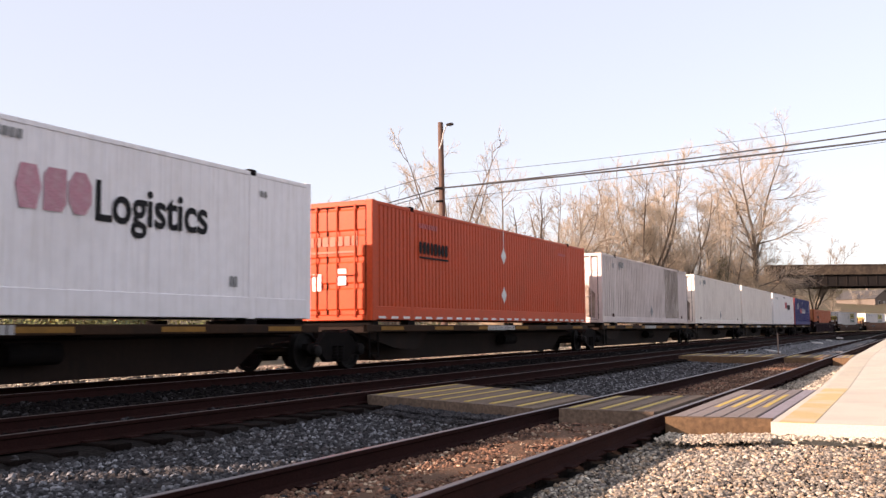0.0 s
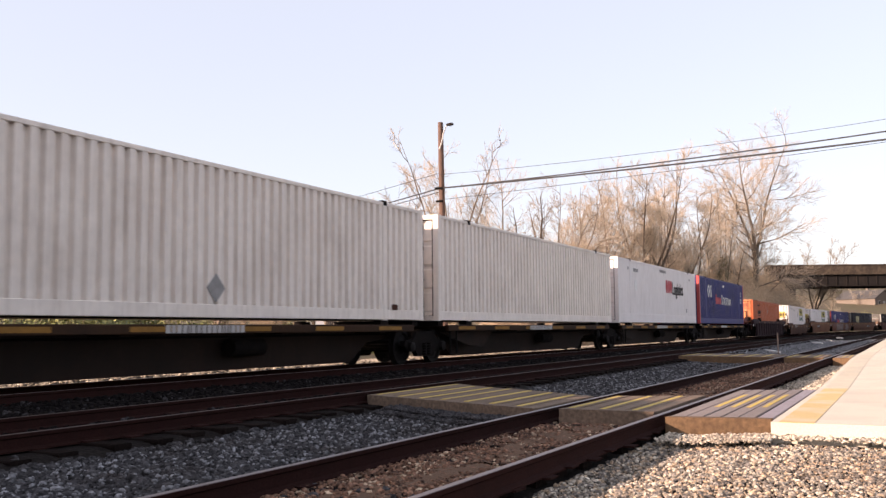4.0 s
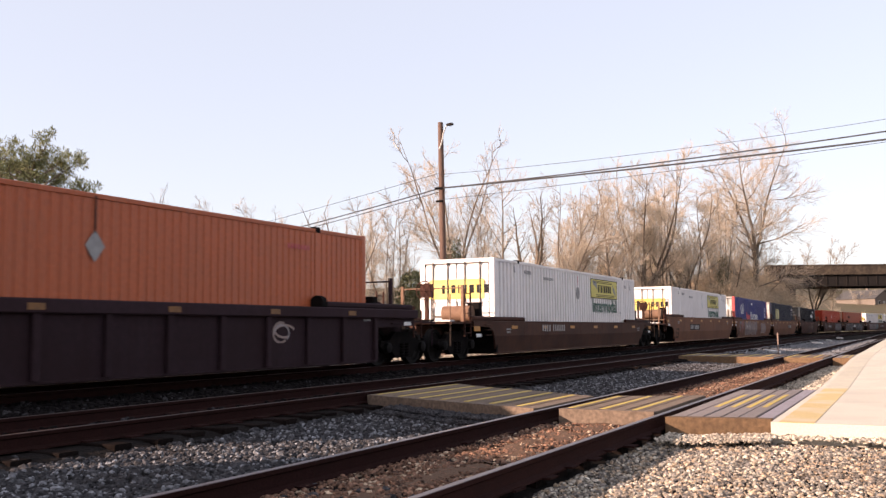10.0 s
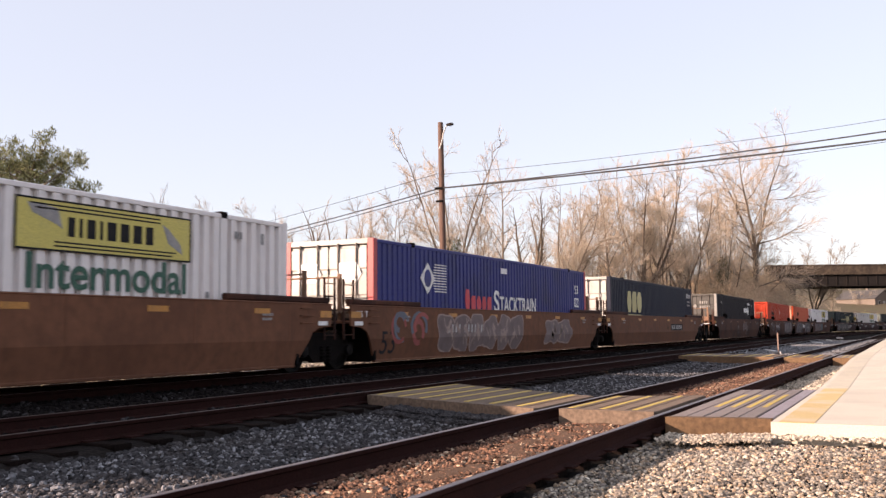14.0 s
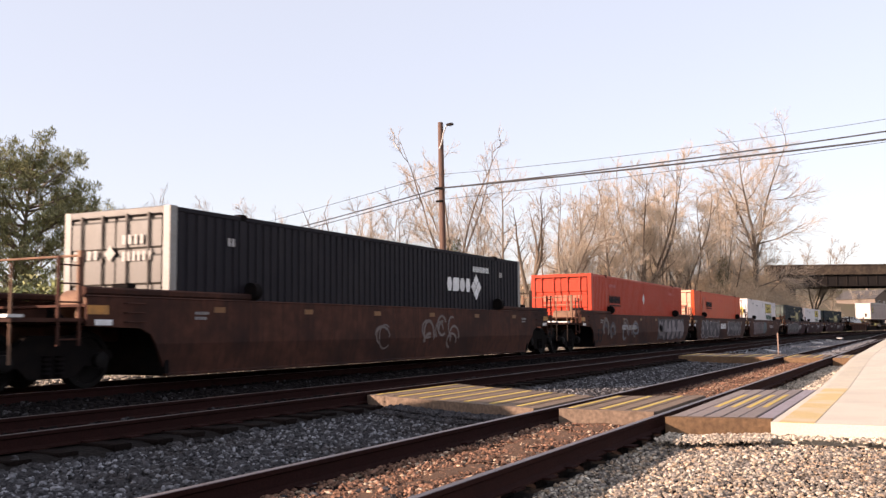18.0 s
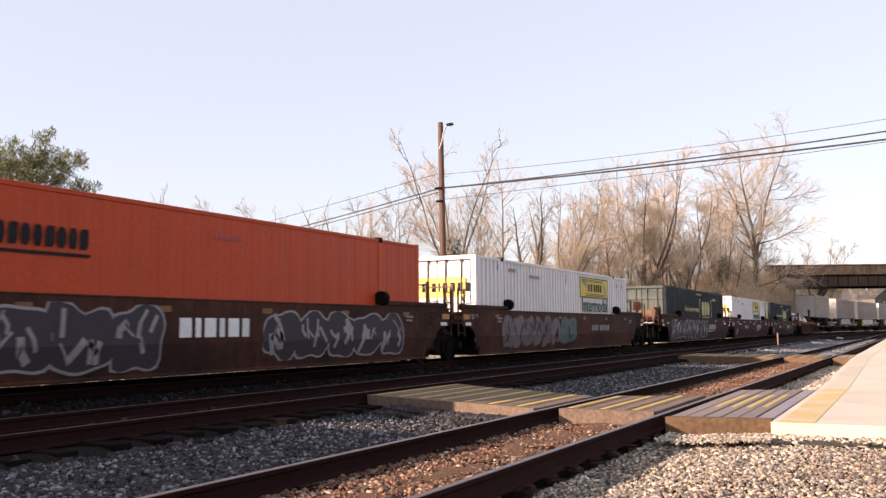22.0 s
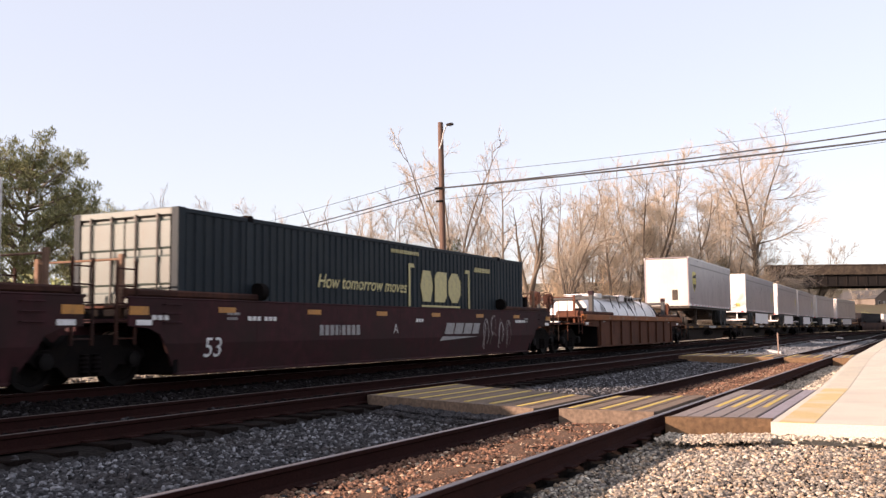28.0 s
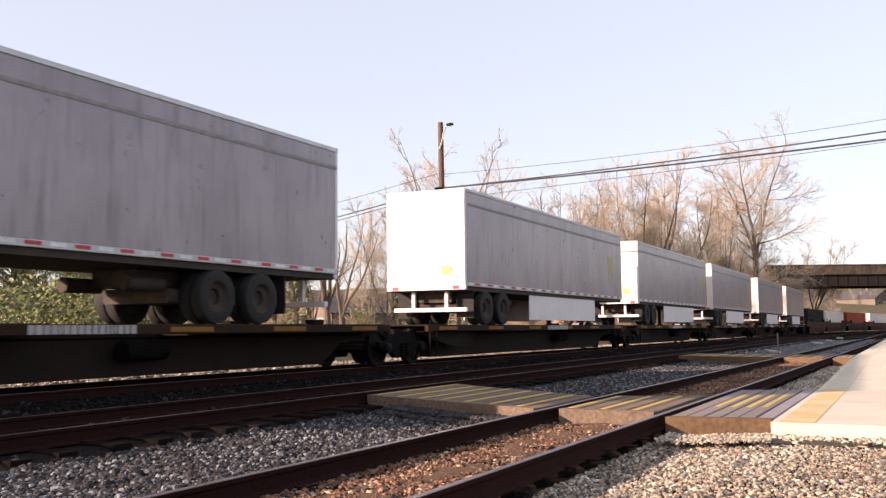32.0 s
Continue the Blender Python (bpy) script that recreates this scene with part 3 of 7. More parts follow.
def bare_tree(seed, h, leaders=1, fork=0.4, splay=0.3, branches=12, reach=0.3, first=0.25, turn=0.9, stout=1.0, dense=5, sway=0.14):
    """Meshes of trunk with limbs, and of the crown of fine twigs, for a leafless tree h metres high.
    The trunk parts at the fork into leaders; each leader carries winding limbs, each limb branches, each branch twigs."""
    rt = random.Random(seed)
    wood, twigs = geo(), geo()

    def aside(d, angle):
        a = d.orthogonal().normalized()
        w = rt.uniform(0, 6.283)
        a = a * math.cos(w) + d.cross(a) * math.sin(w)
        return (d * math.cos(angle) + a * math.sin(angle)).normalized()

    def shoot(p, d, length, r, level):
        bits = (10, 7, 4, 3)[level]
        tip = r * (0.08, 0.16, 0.3, 0.5)[level]
        knots = limb(wood if level < 2 else twigs, p, d, length, r, tip, bits, (sway, sway * 1.5, 0.24, 0.3)[level], rt, (7, 5, 3, 3)[level], (0.25, 0.35, 0.3, 0.2)[level])
        if level == 3:
            return
        n = (branches, dense + 4, dense + 2, 0)[level]
        if level:
            n = max(2, int(n * length / (h * reach * (0.9 if level == 1 else 0.42)) + rt.random()))
        low = (first, 0.22, 0.15)[level]
        for i in range(n):
            t = low + (1 - low) * (i + rt.random()) / n
            f = t * bits
            k = knots[min(bits, int(f))]
            nxt = knots[min(bits, int(f) + 1)]
            at = k[0].lerp(nxt[0], f - int(f))
            if level == 0:
                size = h * reach * rt.uniform(0.6, 1.1) * (1.12 - 0.55 * t)
                angle = rt.uniform(0.7, 1.15) * turn
            else:
                size = length * rt.uniform(0.38, 0.75) * (1.15 - 0.5 * t)
                angle = rt.uniform(0.45, 0.95)
            shoot(at, aside(k[1], angle), size, max((0.03, 0.018, 0.011)[level] * h / 15, k[2] * (0.44, 0.45, 0.5)[level]), level + 1)

    base = h * 0.0125 * stout
    p, d = Vector((0, 0, 0)), Vector((0, 0, 1))
    if leaders > 1 and fork > 0.02:
        stem = limb(wood, p, d, h * fork, base, base * 0.85, 6, 0.06, rt, 8, 0.2)
        p, d = stem[-1][0], stem[-1][1]
        if fork > 0.3:
            for k in stem[2:]:
                for _ in range(2):
                    shoot(k[0], aside(k[1], 1.15), h * reach * rt.uniform(0.7, 1.1), base * 0.36, 1)
    w0 = rt.uniform(0, 6.283)
    for i in range(leaders):
        w = w0 + 6.283 * i / leaders + rt.uniform(-0.4, 0.4)
        k = 0.0 if leaders == 1 else splay * rt.uniform(0.6, 1.25)
        shoot(p, (d + Vector((k * math.cos(w), k * math.sin(w), 0))).normalized(), h * (1.0 if leaders == 1 else (1 - fork) * rt.uniform(0.85, 1.05)), base if leaders == 1 else base * 0.6, 0)
    top = max(max(q[2] for q in wood[0]), max(q[2] for q in twigs[0]))
    for g in (wood, twigs):
        g[0][:] = [(x * h / top, y * h / top, z * h / top) for x, y, z in g[0]]
    return mesh_of("trunk", wood, BARK, True), mesh_of("crown", twigs, TWIG)


def leaves(g, at, count, radius, size, rt, squash=0.8):
    """A loose tuft of small pointed leaves."""
    v, f = g
    for _ in range(count):
        p = Vector((rt.gauss(0, 1), rt.gauss(0, 1), rt.gauss(0, 1) * squash)) * radius * 0.5 + at
        a = Vector((rt.uniform(-1, 1), rt.uniform(-1, 1), rt.uniform(-0.6, 1))).normalized()
        b = a.orthogonal().normalized()
        s = len(v)
        k = size * rt.uniform(0.6, 1.3)
        v += [tuple(p - b * k * 0.28), tuple(p + a * k), tuple(p + b * k * 0.28), tuple(p - a * k * 0.4)]
        f.append((s, s + 1, s + 2, s + 3))


def plant(pieces, x, y, z, label, category, scale=1.0, turn=0.0, group="", tree_name="bare_tree"):
    """A tree from shared meshes."""
    t = thing(tree_name, label, category, group, at=pose(x, y, z, 0, 0, turn))
    t.scale = (scale, scale, scale)
    for name, me, m, lab in pieces:
        part(name, me, m, t, lab)
    return t


# fan of leaders; slim with side limbs; vase; snag with stout limbs; many-stemmed
SHAPES = ((33, 6, 0.2, 0.27, 9, 0.19, 0.25, 0.8, 1.0, 5, 0.10), (21, 1, 0.0, 0.0, 26, 0.27, 0.2, 0.9, 1.0, 5, 0.08), (22, 4, 0.2, 0.32, 10, 0.2, 0.15, 0.85, 1.1, 8, 0.12),
          (23, 4, 0.3, 0.36, 9, 0.17, 0.3, 0.8, 2.1, 3, 0.16), (24, 5, 0.0, 0.26, 10, 0.2, 0.2, 0.85, 0.9, 8, 0.11))
KINDS = []
for _seed, *_rest in SHAPES:
    a, b = bare_tree(_seed, 15, *_rest)
    KINDS.append([("trunk", a, BARK, ""), ("crown", b, BARK if _seed == 23 else TWIG, "fine grey-brown twigs")])
FAR_KINDS = []
for i, (ld, fk, sp) in enumerate(((3, 0.15, 0.5), (1, 0.0, 0.0), (2, 0.3, 0.4))):
    a, b = bare_tree(90 + i, 15, ld, fk, sp, 10 if ld > 1 else 20, 0.28, 0.15, 0.85, 1.6, 4)
    FAR_KINDS.append([("trunk", a, BARK, ""), ("crown", b, TWIG, "fine grey-brown twigs")])
big = bare_tree(47, 30.2, 3, 0.38, 0.26, 15, 0.27, 0.06, 1.2, 1.15, 9, 0.12)
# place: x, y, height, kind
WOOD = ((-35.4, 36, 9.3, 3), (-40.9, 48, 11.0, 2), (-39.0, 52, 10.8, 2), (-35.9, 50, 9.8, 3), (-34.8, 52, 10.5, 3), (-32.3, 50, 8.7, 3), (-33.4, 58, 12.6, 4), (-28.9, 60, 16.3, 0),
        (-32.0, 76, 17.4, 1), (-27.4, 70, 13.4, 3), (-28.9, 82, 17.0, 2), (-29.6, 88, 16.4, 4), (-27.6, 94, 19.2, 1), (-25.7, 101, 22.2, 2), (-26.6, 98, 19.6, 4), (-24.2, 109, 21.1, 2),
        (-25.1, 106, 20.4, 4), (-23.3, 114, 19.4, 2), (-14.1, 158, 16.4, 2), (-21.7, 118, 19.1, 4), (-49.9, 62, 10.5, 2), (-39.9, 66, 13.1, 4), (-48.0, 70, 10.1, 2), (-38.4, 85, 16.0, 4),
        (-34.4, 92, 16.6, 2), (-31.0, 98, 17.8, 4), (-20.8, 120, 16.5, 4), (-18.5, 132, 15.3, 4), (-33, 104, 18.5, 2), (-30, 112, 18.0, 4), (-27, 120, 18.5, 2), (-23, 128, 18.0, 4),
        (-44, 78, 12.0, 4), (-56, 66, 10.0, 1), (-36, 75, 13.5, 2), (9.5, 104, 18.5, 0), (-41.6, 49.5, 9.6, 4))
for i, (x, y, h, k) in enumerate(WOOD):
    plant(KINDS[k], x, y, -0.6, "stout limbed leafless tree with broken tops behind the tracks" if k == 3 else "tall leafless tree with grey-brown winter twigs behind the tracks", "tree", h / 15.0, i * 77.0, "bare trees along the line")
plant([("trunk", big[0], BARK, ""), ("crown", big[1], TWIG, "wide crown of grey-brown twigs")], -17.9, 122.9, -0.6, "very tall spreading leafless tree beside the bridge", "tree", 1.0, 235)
for i in range(50):
    x, y = -95 + i * 4.1 + rng.uniform(-2, 2), 232 + rng.uniform(0, 60)
    plant(FAR_KINDS[i % 3], x, y, 0.2, "distant leafless tree on the slope beyond the bridge", "tree", rng.uniform(0.55, 0.95), i * 51.0, "distant bare trees")


def thicket(seed, n, wide, high):
    rt = random.Random(seed)
    g = geo()
    for _ in range(n):
        a = rt.uniform(0, 6.283)
        r = wide * math.sqrt(rt.random())
        p = Vector((r * math.cos(a), r * math.sin(a) * 0.7, rt.uniform(0, high * 0.9 * (1 - r / wide * 0.6))))
        d = Vector((rt.uniform(-1, 1), rt.uniform(-1, 1), rt.uniform(0.2, 1.6)))
        limb(g, p, d, rt.uniform(0.9, 2.6), 0.032, 0.014, 3, 0.4, rt, 3, -0.25)
    return mesh_of("vine_tangle", g, VINE)


TANGLES = [thicket(60 + i, n, w, h) for i, (n, w, h) in enumerate(((2200, 4.5, 10.0), (1400, 5.0, 6.0), (1000, 3.0, 15.0)))]
for i, (x, y, k, s) in enumerate(((-20.0, 112, 0, 0.9), (-17.6, 117, 0, 0.85), (-18.6, 124, 0, 1.0), (-16.6, 131, 0, 0.9), (-20.5, 119, 2, 1.0), (-18.5, 127, 0, 1.1), (-21.5, 113, 1, 1.0), (-19.5, 136, 0, 1.1), (-23.5, 106, 1, 0.7), (-26, 99, 1, 0.55), (-17.6, 131, 1, 0.9), (-20, 142, 0, 1.2), (-24, 92, 1, 0.5),
                                  (-27, 84, 1, 0.5), (-30, 76, 1, 0.5), (-19.5, 124, 2, 1.0), (-33, 66, 1, 0.6), (-36, 58, 1, 0.6), (-40, 52, 1, 0.6), (-45, 60, 0, 0.5), (-29, 70, 0, 0.5), (-22, 141, 0, 1.3), (-25, 146, 2, 1.1), (-19.8, 145, 0, 1.1), (-28, 140, 0, 1.1), (-32, 132, 1, 1.0), (-24, 128, 1, 1.0), (-17.6, 143, 0, 1.0), (-16.6, 138, 1, 0.9), (-17.2, 134, 0, 0.9), (-18.2, 122, 2, 0.9), (-22.5, 118, 2, 0.9), (-24.5, 112, 2, 0.85), (-26.5, 104, 2, 0.8), (-28.5, 96, 2, 0.75), (-31, 88, 2, 0.7), (-27.5, 109, 0, 1.0), (-33, 80, 0, 0.8), (-23.5, 121, 0, 1.1))):
    plant([("vine_tangle", TANGLES[k], VINE, "")], x, y, -0.8, "tangle of dry tan vines and brush", "brush", s, i * 63.0, "vine tangles", "brush_thicket")


def needles(g, at, count, reach, rt):
    """A tuft of long thin needles."""
    v, f = g
    up = Vector((rt.uniform(-0.4, 0.4), rt.uniform(-0.4, 0.4), 0.6))
    for _ in range(count):
        a = (Vector((rt.gauss(0, 1), rt.gauss(0, 1), rt.gauss(0, 1))).normalized() + up * 0.7).normalized()
        b = a.orthogonal().normalized() * 0.016
        p = at + Vector((rt.uniform(-1, 1), rt.uniform(-1, 1), rt.uniform(-1, 1))) * 0.16
        s = len(v)
        q = p + a * reach * rt.uniform(0.7, 1.2)
        v += [tuple(p - b), tuple(p + b), tuple(q + b * 0.5), tuple(q - b * 0.5)]
        f.append((s, s + 1, s + 2, s + 3))


def pine(seed, h, wide):
    """A pine with ascending limbs under a domed, uneven crown of small needle tufts, sky between them."""
    rt = random.Random(seed)
    wood, green = geo(), geo()
    main = limb(wood, Vector((0, 0, 0)), Vector((0.03, 0, 1)), h * 0.97, h * 0.02, 0.03, 14, 0.03, rt, 8, 0.1)
    n = 74
    for i in range(n):
        t = 0.24 + 0.75 * (i + rt.random()) / n
        k = main[int(t * (len(main) - 1))]
        w = i * 2.4 + rt.uniform(-0.4, 0.4)
        down = (1.0 - t) * h + 0.35
        l1 = wide * math.sqrt(max(0.02, 1 - max(0.0, 1 - down / (wide * 0.95)) ** 2)) * rt.uniform(0.68, 1.0)
        if t < 0.42:
            l1 *= rt.choice((0.45, 0.8, 1.05))
        b1 = limb(wood, k[0] + Vector((0, 0, rt.uniform(-0.3, 0.3))), Vector((math.cos(w), math.sin(w), rt.uniform(0.15, 0.6))), l1, 0.06, 0.016, 7, 0.15, rt, 5, 0.2)
        for j, q in enumerate(b1[2:]):
            for _ in range(1 if j < 2 else 2 if j < 4 else 3):
                d2 = (q[1] + Vector((rt.uniform(-1, 1), rt.uniform(-1, 1), rt.uniform(-0.35, 1.0))) * 1.1).normalized()
                b2 = limb(wood, q[0], d2, rt.uniform(0.3, 0.95) * min(1.0, 0.4 + l1 / wide), 0.016, 0.007, 2, 0.2, rt, 3, 0.2)
                for _ in range(2):
                    needles(green, b2[-1][0] + Vector((rt.gauss(0, 1), rt.gauss(0, 1), rt.gauss(0, 1))) * 0.08, 18, 0.18, rt)
    return mesh_of("trunk", wood, BARK, True), mesh_of("crown", green, NEEDLE)


for x, y, h, w, sd, tn in ((-35.02, 28.05, 9.75, 2.75, 5, 10), (-36.7, 34.2, 7.5, 2.2, 6, 50), (-36.9, 23.0, 9.6, 2.9, 9, 0)):
    a, b = pine(sd, h, w)
    plant([("trunk", a, BARK, ""), ("crown", b, NEEDLE, "clumps of olive green needles")], x, y, -0.8, "broad olive-green pine with a rugged open crown", "tree", 1.0, tn, "pines", "pine_tree")


def ivy_column(seed, r, h, count, low=0.0, lean=0.0):
    rt = random.Random(seed)
    g = geo()
    for _ in range(count):
        a, z = rt.uniform(0, 6.283), low + (h - low) * rt.random() ** 0.8
        k = r * (1.0 - 0.55 * z / h) * rt.uniform(0.7, 1.15)
        leaves(g, Vector((k * math.cos(a) + lean * z, k * math.sin(a), z)), 9, 0.45, 0.13, rt)
    return g


for x, y, r, h, low, lean, n in ((-29.3, 60.0, 0.8, 8.2, 0.0, 0.0, 300), (-20.6, 117.0, 1.0, 10.0, 0.0, 0.0, 330), (-36.2, 36.2, 0.75, 5.4, 0.5, -0.05, 330), (-35.4, 49.6, 0.95, 7.0, 0.5, 0.0, 380), (-31.5, 56.5, 1.3, 5.6, 2.6, 0.15, 420), (-29.6, 57.0, 1.2, 4.9, 0.2, 0.0, 360), (-22.4, 122.0, 1.0, 6.5, 0.5, 0.0, 260)):
    thing("ivy_growth", "dense green ivy climbing a bare tree trunk", "ivy", "ivy growths", pose(x, y, -0.7), ivy_column(int(h * 10), r, h, n, low, lean), IVY)


def bush(seed, wide, high, count):
    rt = random.Random(seed)
    wood, green = geo(), geo()
    for i in range(count):
        a, r = rt.uniform(0, 6.283), wide * math.sqrt(rt.random())
        z = high * rt.random() * (1 - 0.6 * (r / wide) ** 2)
        c = Vector((r * math.cos(a), r * math.sin(a), z))
        if i % 6 == 0:
            limb(wood, Vector((c.x * 0.3, c.y * 0.3, 0)), Vector((c.x, c.y, z + 0.5)), max(0.4, z), 0.03, 0.008, 3, 0.1, rt, 3)
        leaves(green, c, 11, 0.5, 0.15, rt)
    return mesh_of("woody_stem", wood, BARK), mesh_of("leaves", green, SHRUB)


BUSHES = [bush(71, 2.2, 2.6, 260), bush(72, 1.6, 1.8, 170), bush(73, 1.6, 4.0, 260)]
for i, (x, y, k, s) in enumerate(((-24.6, 20.6, 2, 1.0), (-26.8, 23.6, 2, 1.1), (-22.6, 17.6, 2, 0.95), (-28.5, 26.5, 2, 1.0), (-27, 24, 0, 1.0), (-31, 30, 0, 1.2), (-36, 31, 1, 1.3), (-30, 21, 1, 1.0), (-39, 41, 2, 1.2), (-33, 54, 0, 0.9), (-43, 50, 2, 1.0), (-47, 54, 1, 1.2), (-24, 18, 1, 0.8),
                                  (-25, 29, 1, 0.7), (-49, 47, 2, 1.4), (-22, 131, 2, 1.2), (-20, 232, 2, 1.3), (-10, 240, 2, 1.4), (-3, 246, 1, 1.6), (-38.0, 61.5, 2, 1.0))):
    plant([("woody_stem", BUSHES[k][0], BARK, ""), ("leaves", BUSHES[k][1], SHRUB, "small green leaves")], x, y, -0.8, "green evergreen shrub in the rough ground behind the tracks", "shrub", s, i * 40.0, "evergreen shrubs", "shrub")


# ---- houses far behind the line ----
SIDING = mat("pale_siding", (0.55, 0.52, 0.48), 0.8, dirt=(0.4, 0.36, 0.32), amount=0.4, scale=0.6, grain=8)
TAN_WALL = mat("tan_render_wall", (0.15, 0.12, 0.10), 0.85, dirt=(0.2, 0.16, 0.13), amount=0.4, scale=0.5, grain=8)
SHINGLE = mat("grey_shingle_roof", (0.07, 0.064, 0.062), 0.9, dirt=(0.045, 0.04, 0.04), amount=0.5, scale=0.6, grain=6)
GLASS = mat("dark_window_glass", (0.03, 0.035, 0.04), 0.12, bump=0.0)


def house(x, y, z, turn, w, d, h, roof_h, wall, roof, label):
    b = thing("house", label, "house", "houses behind the line", at=pose(x, y, z, 0, 0, turn))
    part("wall", prism(geo(), [(-w / 2, -0.8), (w / 2, -0.8), (w / 2, h), (0, h + roof_h - 0.12), (-w / 2, h)], 1, -d / 2, d / 2), wall, b)
    for sgn in (-1, 1):
        part("roof", prism(geo(), [(0, h + roof_h), (sgn * (w / 2 + 0.4), h - 0.1), (sgn * (w / 2 + 0.4), h + 0.06), (0, h + roof_h + 0.16)], 1, -d / 2 - 0.4, d / 2 + 0.4), roof, b)
    for side in (-1, 1):
        for k in (-0.28, 0.28):
            win = part("window", box(geo(), k * w - 0.5, k * w + 0.5, min(side * d / 2, side * (d / 2 + 0.05)), max(side * d / 2, side * (d / 2 + 0.05)), 0.9, 2.2), SIDING, b)
            part("pane", box(geo(), k * w - 0.4, k * w + 0.4, min(side * (d / 2 + 0.05), side * (d / 2 + 0.06)), max(side * (d / 2 + 0.05), side * (d / 2 + 0.06)), 1.0, 2.1), GLASS, win)
    part("door", box(geo(), -0.45, 0.45, -d / 2 - 0.04, -d / 2, 0.0, 2.05), TAN_WALL if wall is SIDING else SIDING, b)
    part("chimney", box(geo(), w * 0.15, w * 0.15 + 0.6, -0.3, 0.3, h + 0.3, h + roof_h + 0.7), TAN_WALL, b)
    return b


house(-53.0, 74.5, -0.6, -35, 3.2, 4.0, 1.5, 0.9, SIDING, SIDING, "small white gabled shed behind the tracks")
house(-42.0, 104.0, 0.2, 20, 9.0, 11.0, 2.6, 2.0, SIDING, SHINGLE, "pale sided bungalow with a grey roof behind trees")
house(-58.0, 90.0, 0.2, -20, 9.0, 10.0, 2.7, 2.0, TAN_WALL, SHINGLE, "tan rendered house with a grey roof behind trees")
house(-12.5, 296.0, 6.0, 60, 9.0, 12.0, 2.8, 2.4, TAN_WALL, SHINGLE, "distant tan house with a grey roof on the slope")
house(-2.0, 300.0, 6.0, -10, 11.0, 11.0, 3.4, 3.2, TAN_WALL, SHINGLE, "distant tan house with a grey roof on the slope")

# ---- the train: things on it are placed by the arc length of their middle at the clip's start ----
CW, CL, CH = 1.295, 16.15, 2.9          # half width, length and height of a 53-foot container
MOVERS = []                              # (thing, middle at the start)


def rides(ob, s):
    MOVERS.append((ob, s))
    return ob


WHITE = mat("white_container_paint", (0.74, 0.69, 0.68), 0.5, dirt=(0.45, 0.40, 0.36), scale=0.9, bump=0.05, amount=0.2, streak=0.3, spread=0.02, grain=4)
CREAM = mat("dirty_cream_container_paint", (0.80, 0.715, 0.65), 0.55, dirt=(0.42, 0.33, 0.27), scale=0.9, bump=0.05, gloss=0.3, amount=0.25, streak=0.4, spread=0.03, grain=5)
CREAM_GRIMY = mat("grimy_pinkish_cream_container_paint", (0.66, 0.56, 0.53), 0.6, dirt=(0.33, 0.25, 0.22), scale=0.8, bump=0.05, gloss=0.2, amount=0.45, streak=0.65, spread=0.03, grain=5)
PALE = mat("pale_white_container_paint", (0.84, 0.79, 0.80), 0.5, dirt=(0.52, 0.45, 0.40), scale=0.8, bump=0.05, amount=0.2, streak=0.35, spread=0.02, grain=4)
ORANGE = mat("orange_container_paint", (0.53, 0.066, 0.020), 0.42, dirt=(0.32, 0.06, 0.025), amount=0.35, scale=1.0, grain=12, bump=0.05, spread=0.06, streak=0.3, gloss=0.15)
ORANGE_PALE = mat("faded_orange_container_paint", (0.42, 0.095, 0.035), 0.42, dirt=(0.27, 0.085, 0.045), amount=0.35, scale=1.0, grain=12, bump=0.05, spread=0.06, streak=0.35, gloss=0.3)
ORANGE_RED = mat("red_orange_container_paint", (0.42, 0.045, 0.021), 0.42, dirt=(0.26, 0.05, 0.03), amount=0.35, scale=1.0, grain=12, bump=0.05, spread=0.06, streak=0.3, gloss=0.15)
# doors paler than the sides: the sun on these ends is painted in
ORANGE_DOOR = mat("sunlit_orange_door_paint", (0.60, 0.22, 0.10), 0.5, dirt=(0.42, 0.13, 0.06), amount=0.4, scale=1.0, grain=12, bump=0.05, spread=0.06, streak=0.3, gloss=0.3)
SUNLIT_DOOR = mat("sunlit_salmon_door_paint", (0.68, 0.36, 0.25), 0.5, dirt=(0.55, 0.24, 0.15), amount=0.4, scale=1.0, grain=12, bump=0.05, spread=0.05, streak=0.3, gloss=0.3)
BLUE = mat("blue_container_paint", (0.03, 0.036, 0.165), 0.5, dirt=(0.03, 0.03, 0.07), amount=0.7, scale=0.9, grain=12, bump=0.05, spread=0.08, streak=0.4, gloss=0.2)
NAVY = mat("navy_container_paint", (0.013, 0.016, 0.032), 0.6, dirt=(0.03, 0.028, 0.032), amount=0.4, scale=0.9, grain=12, bump=0.05, spread=0.08, streak=0.35, gloss=0.18)
CHARCOAL = mat("charcoal_container_paint", (0.013, 0.011, 0.015), 0.65, dirt=(0.03, 0.025, 0.026), amount=0.4, scale=0.9, grain=12, bump=0.05, spread=0.08, streak=0.35, gloss=0.15)
GREEN_GREY = mat("dark_slate_green_container_paint", (0.012, 0.019, 0.025), 0.6, dirt=(0.03, 0.036, 0.036), amount=0.4, scale=0.9, grain=12, bump=0.05, spread=0.08, streak=0.35, gloss=0.18)
DOOR_GREY = mat("light_grey_door_paint", (0.06, 0.056, 0.05), 0.5, dirt=(0.045, 0.037, 0.03), amount=0.5, scale=1.5, grain=12, bump=0.05, streak=0.5)
RUSTY = mat("bright_rusty_wagon_paint", (0.10, 0.038, 0.022), 0.8, dirt=(0.035, 0.015, 0.011), amount=0.7, scale=0.9, grain=10, bump=0.1, spread=0.1, streak=0.6, gloss=0.15)
POST_GREY = mat("pale_grey_post_paint", (0.25, 0.24, 0.225), 0.5, dirt=(0.16, 0.14, 0.12), amount=0.5, scale=1.5, bump=0.05, streak=0.4)
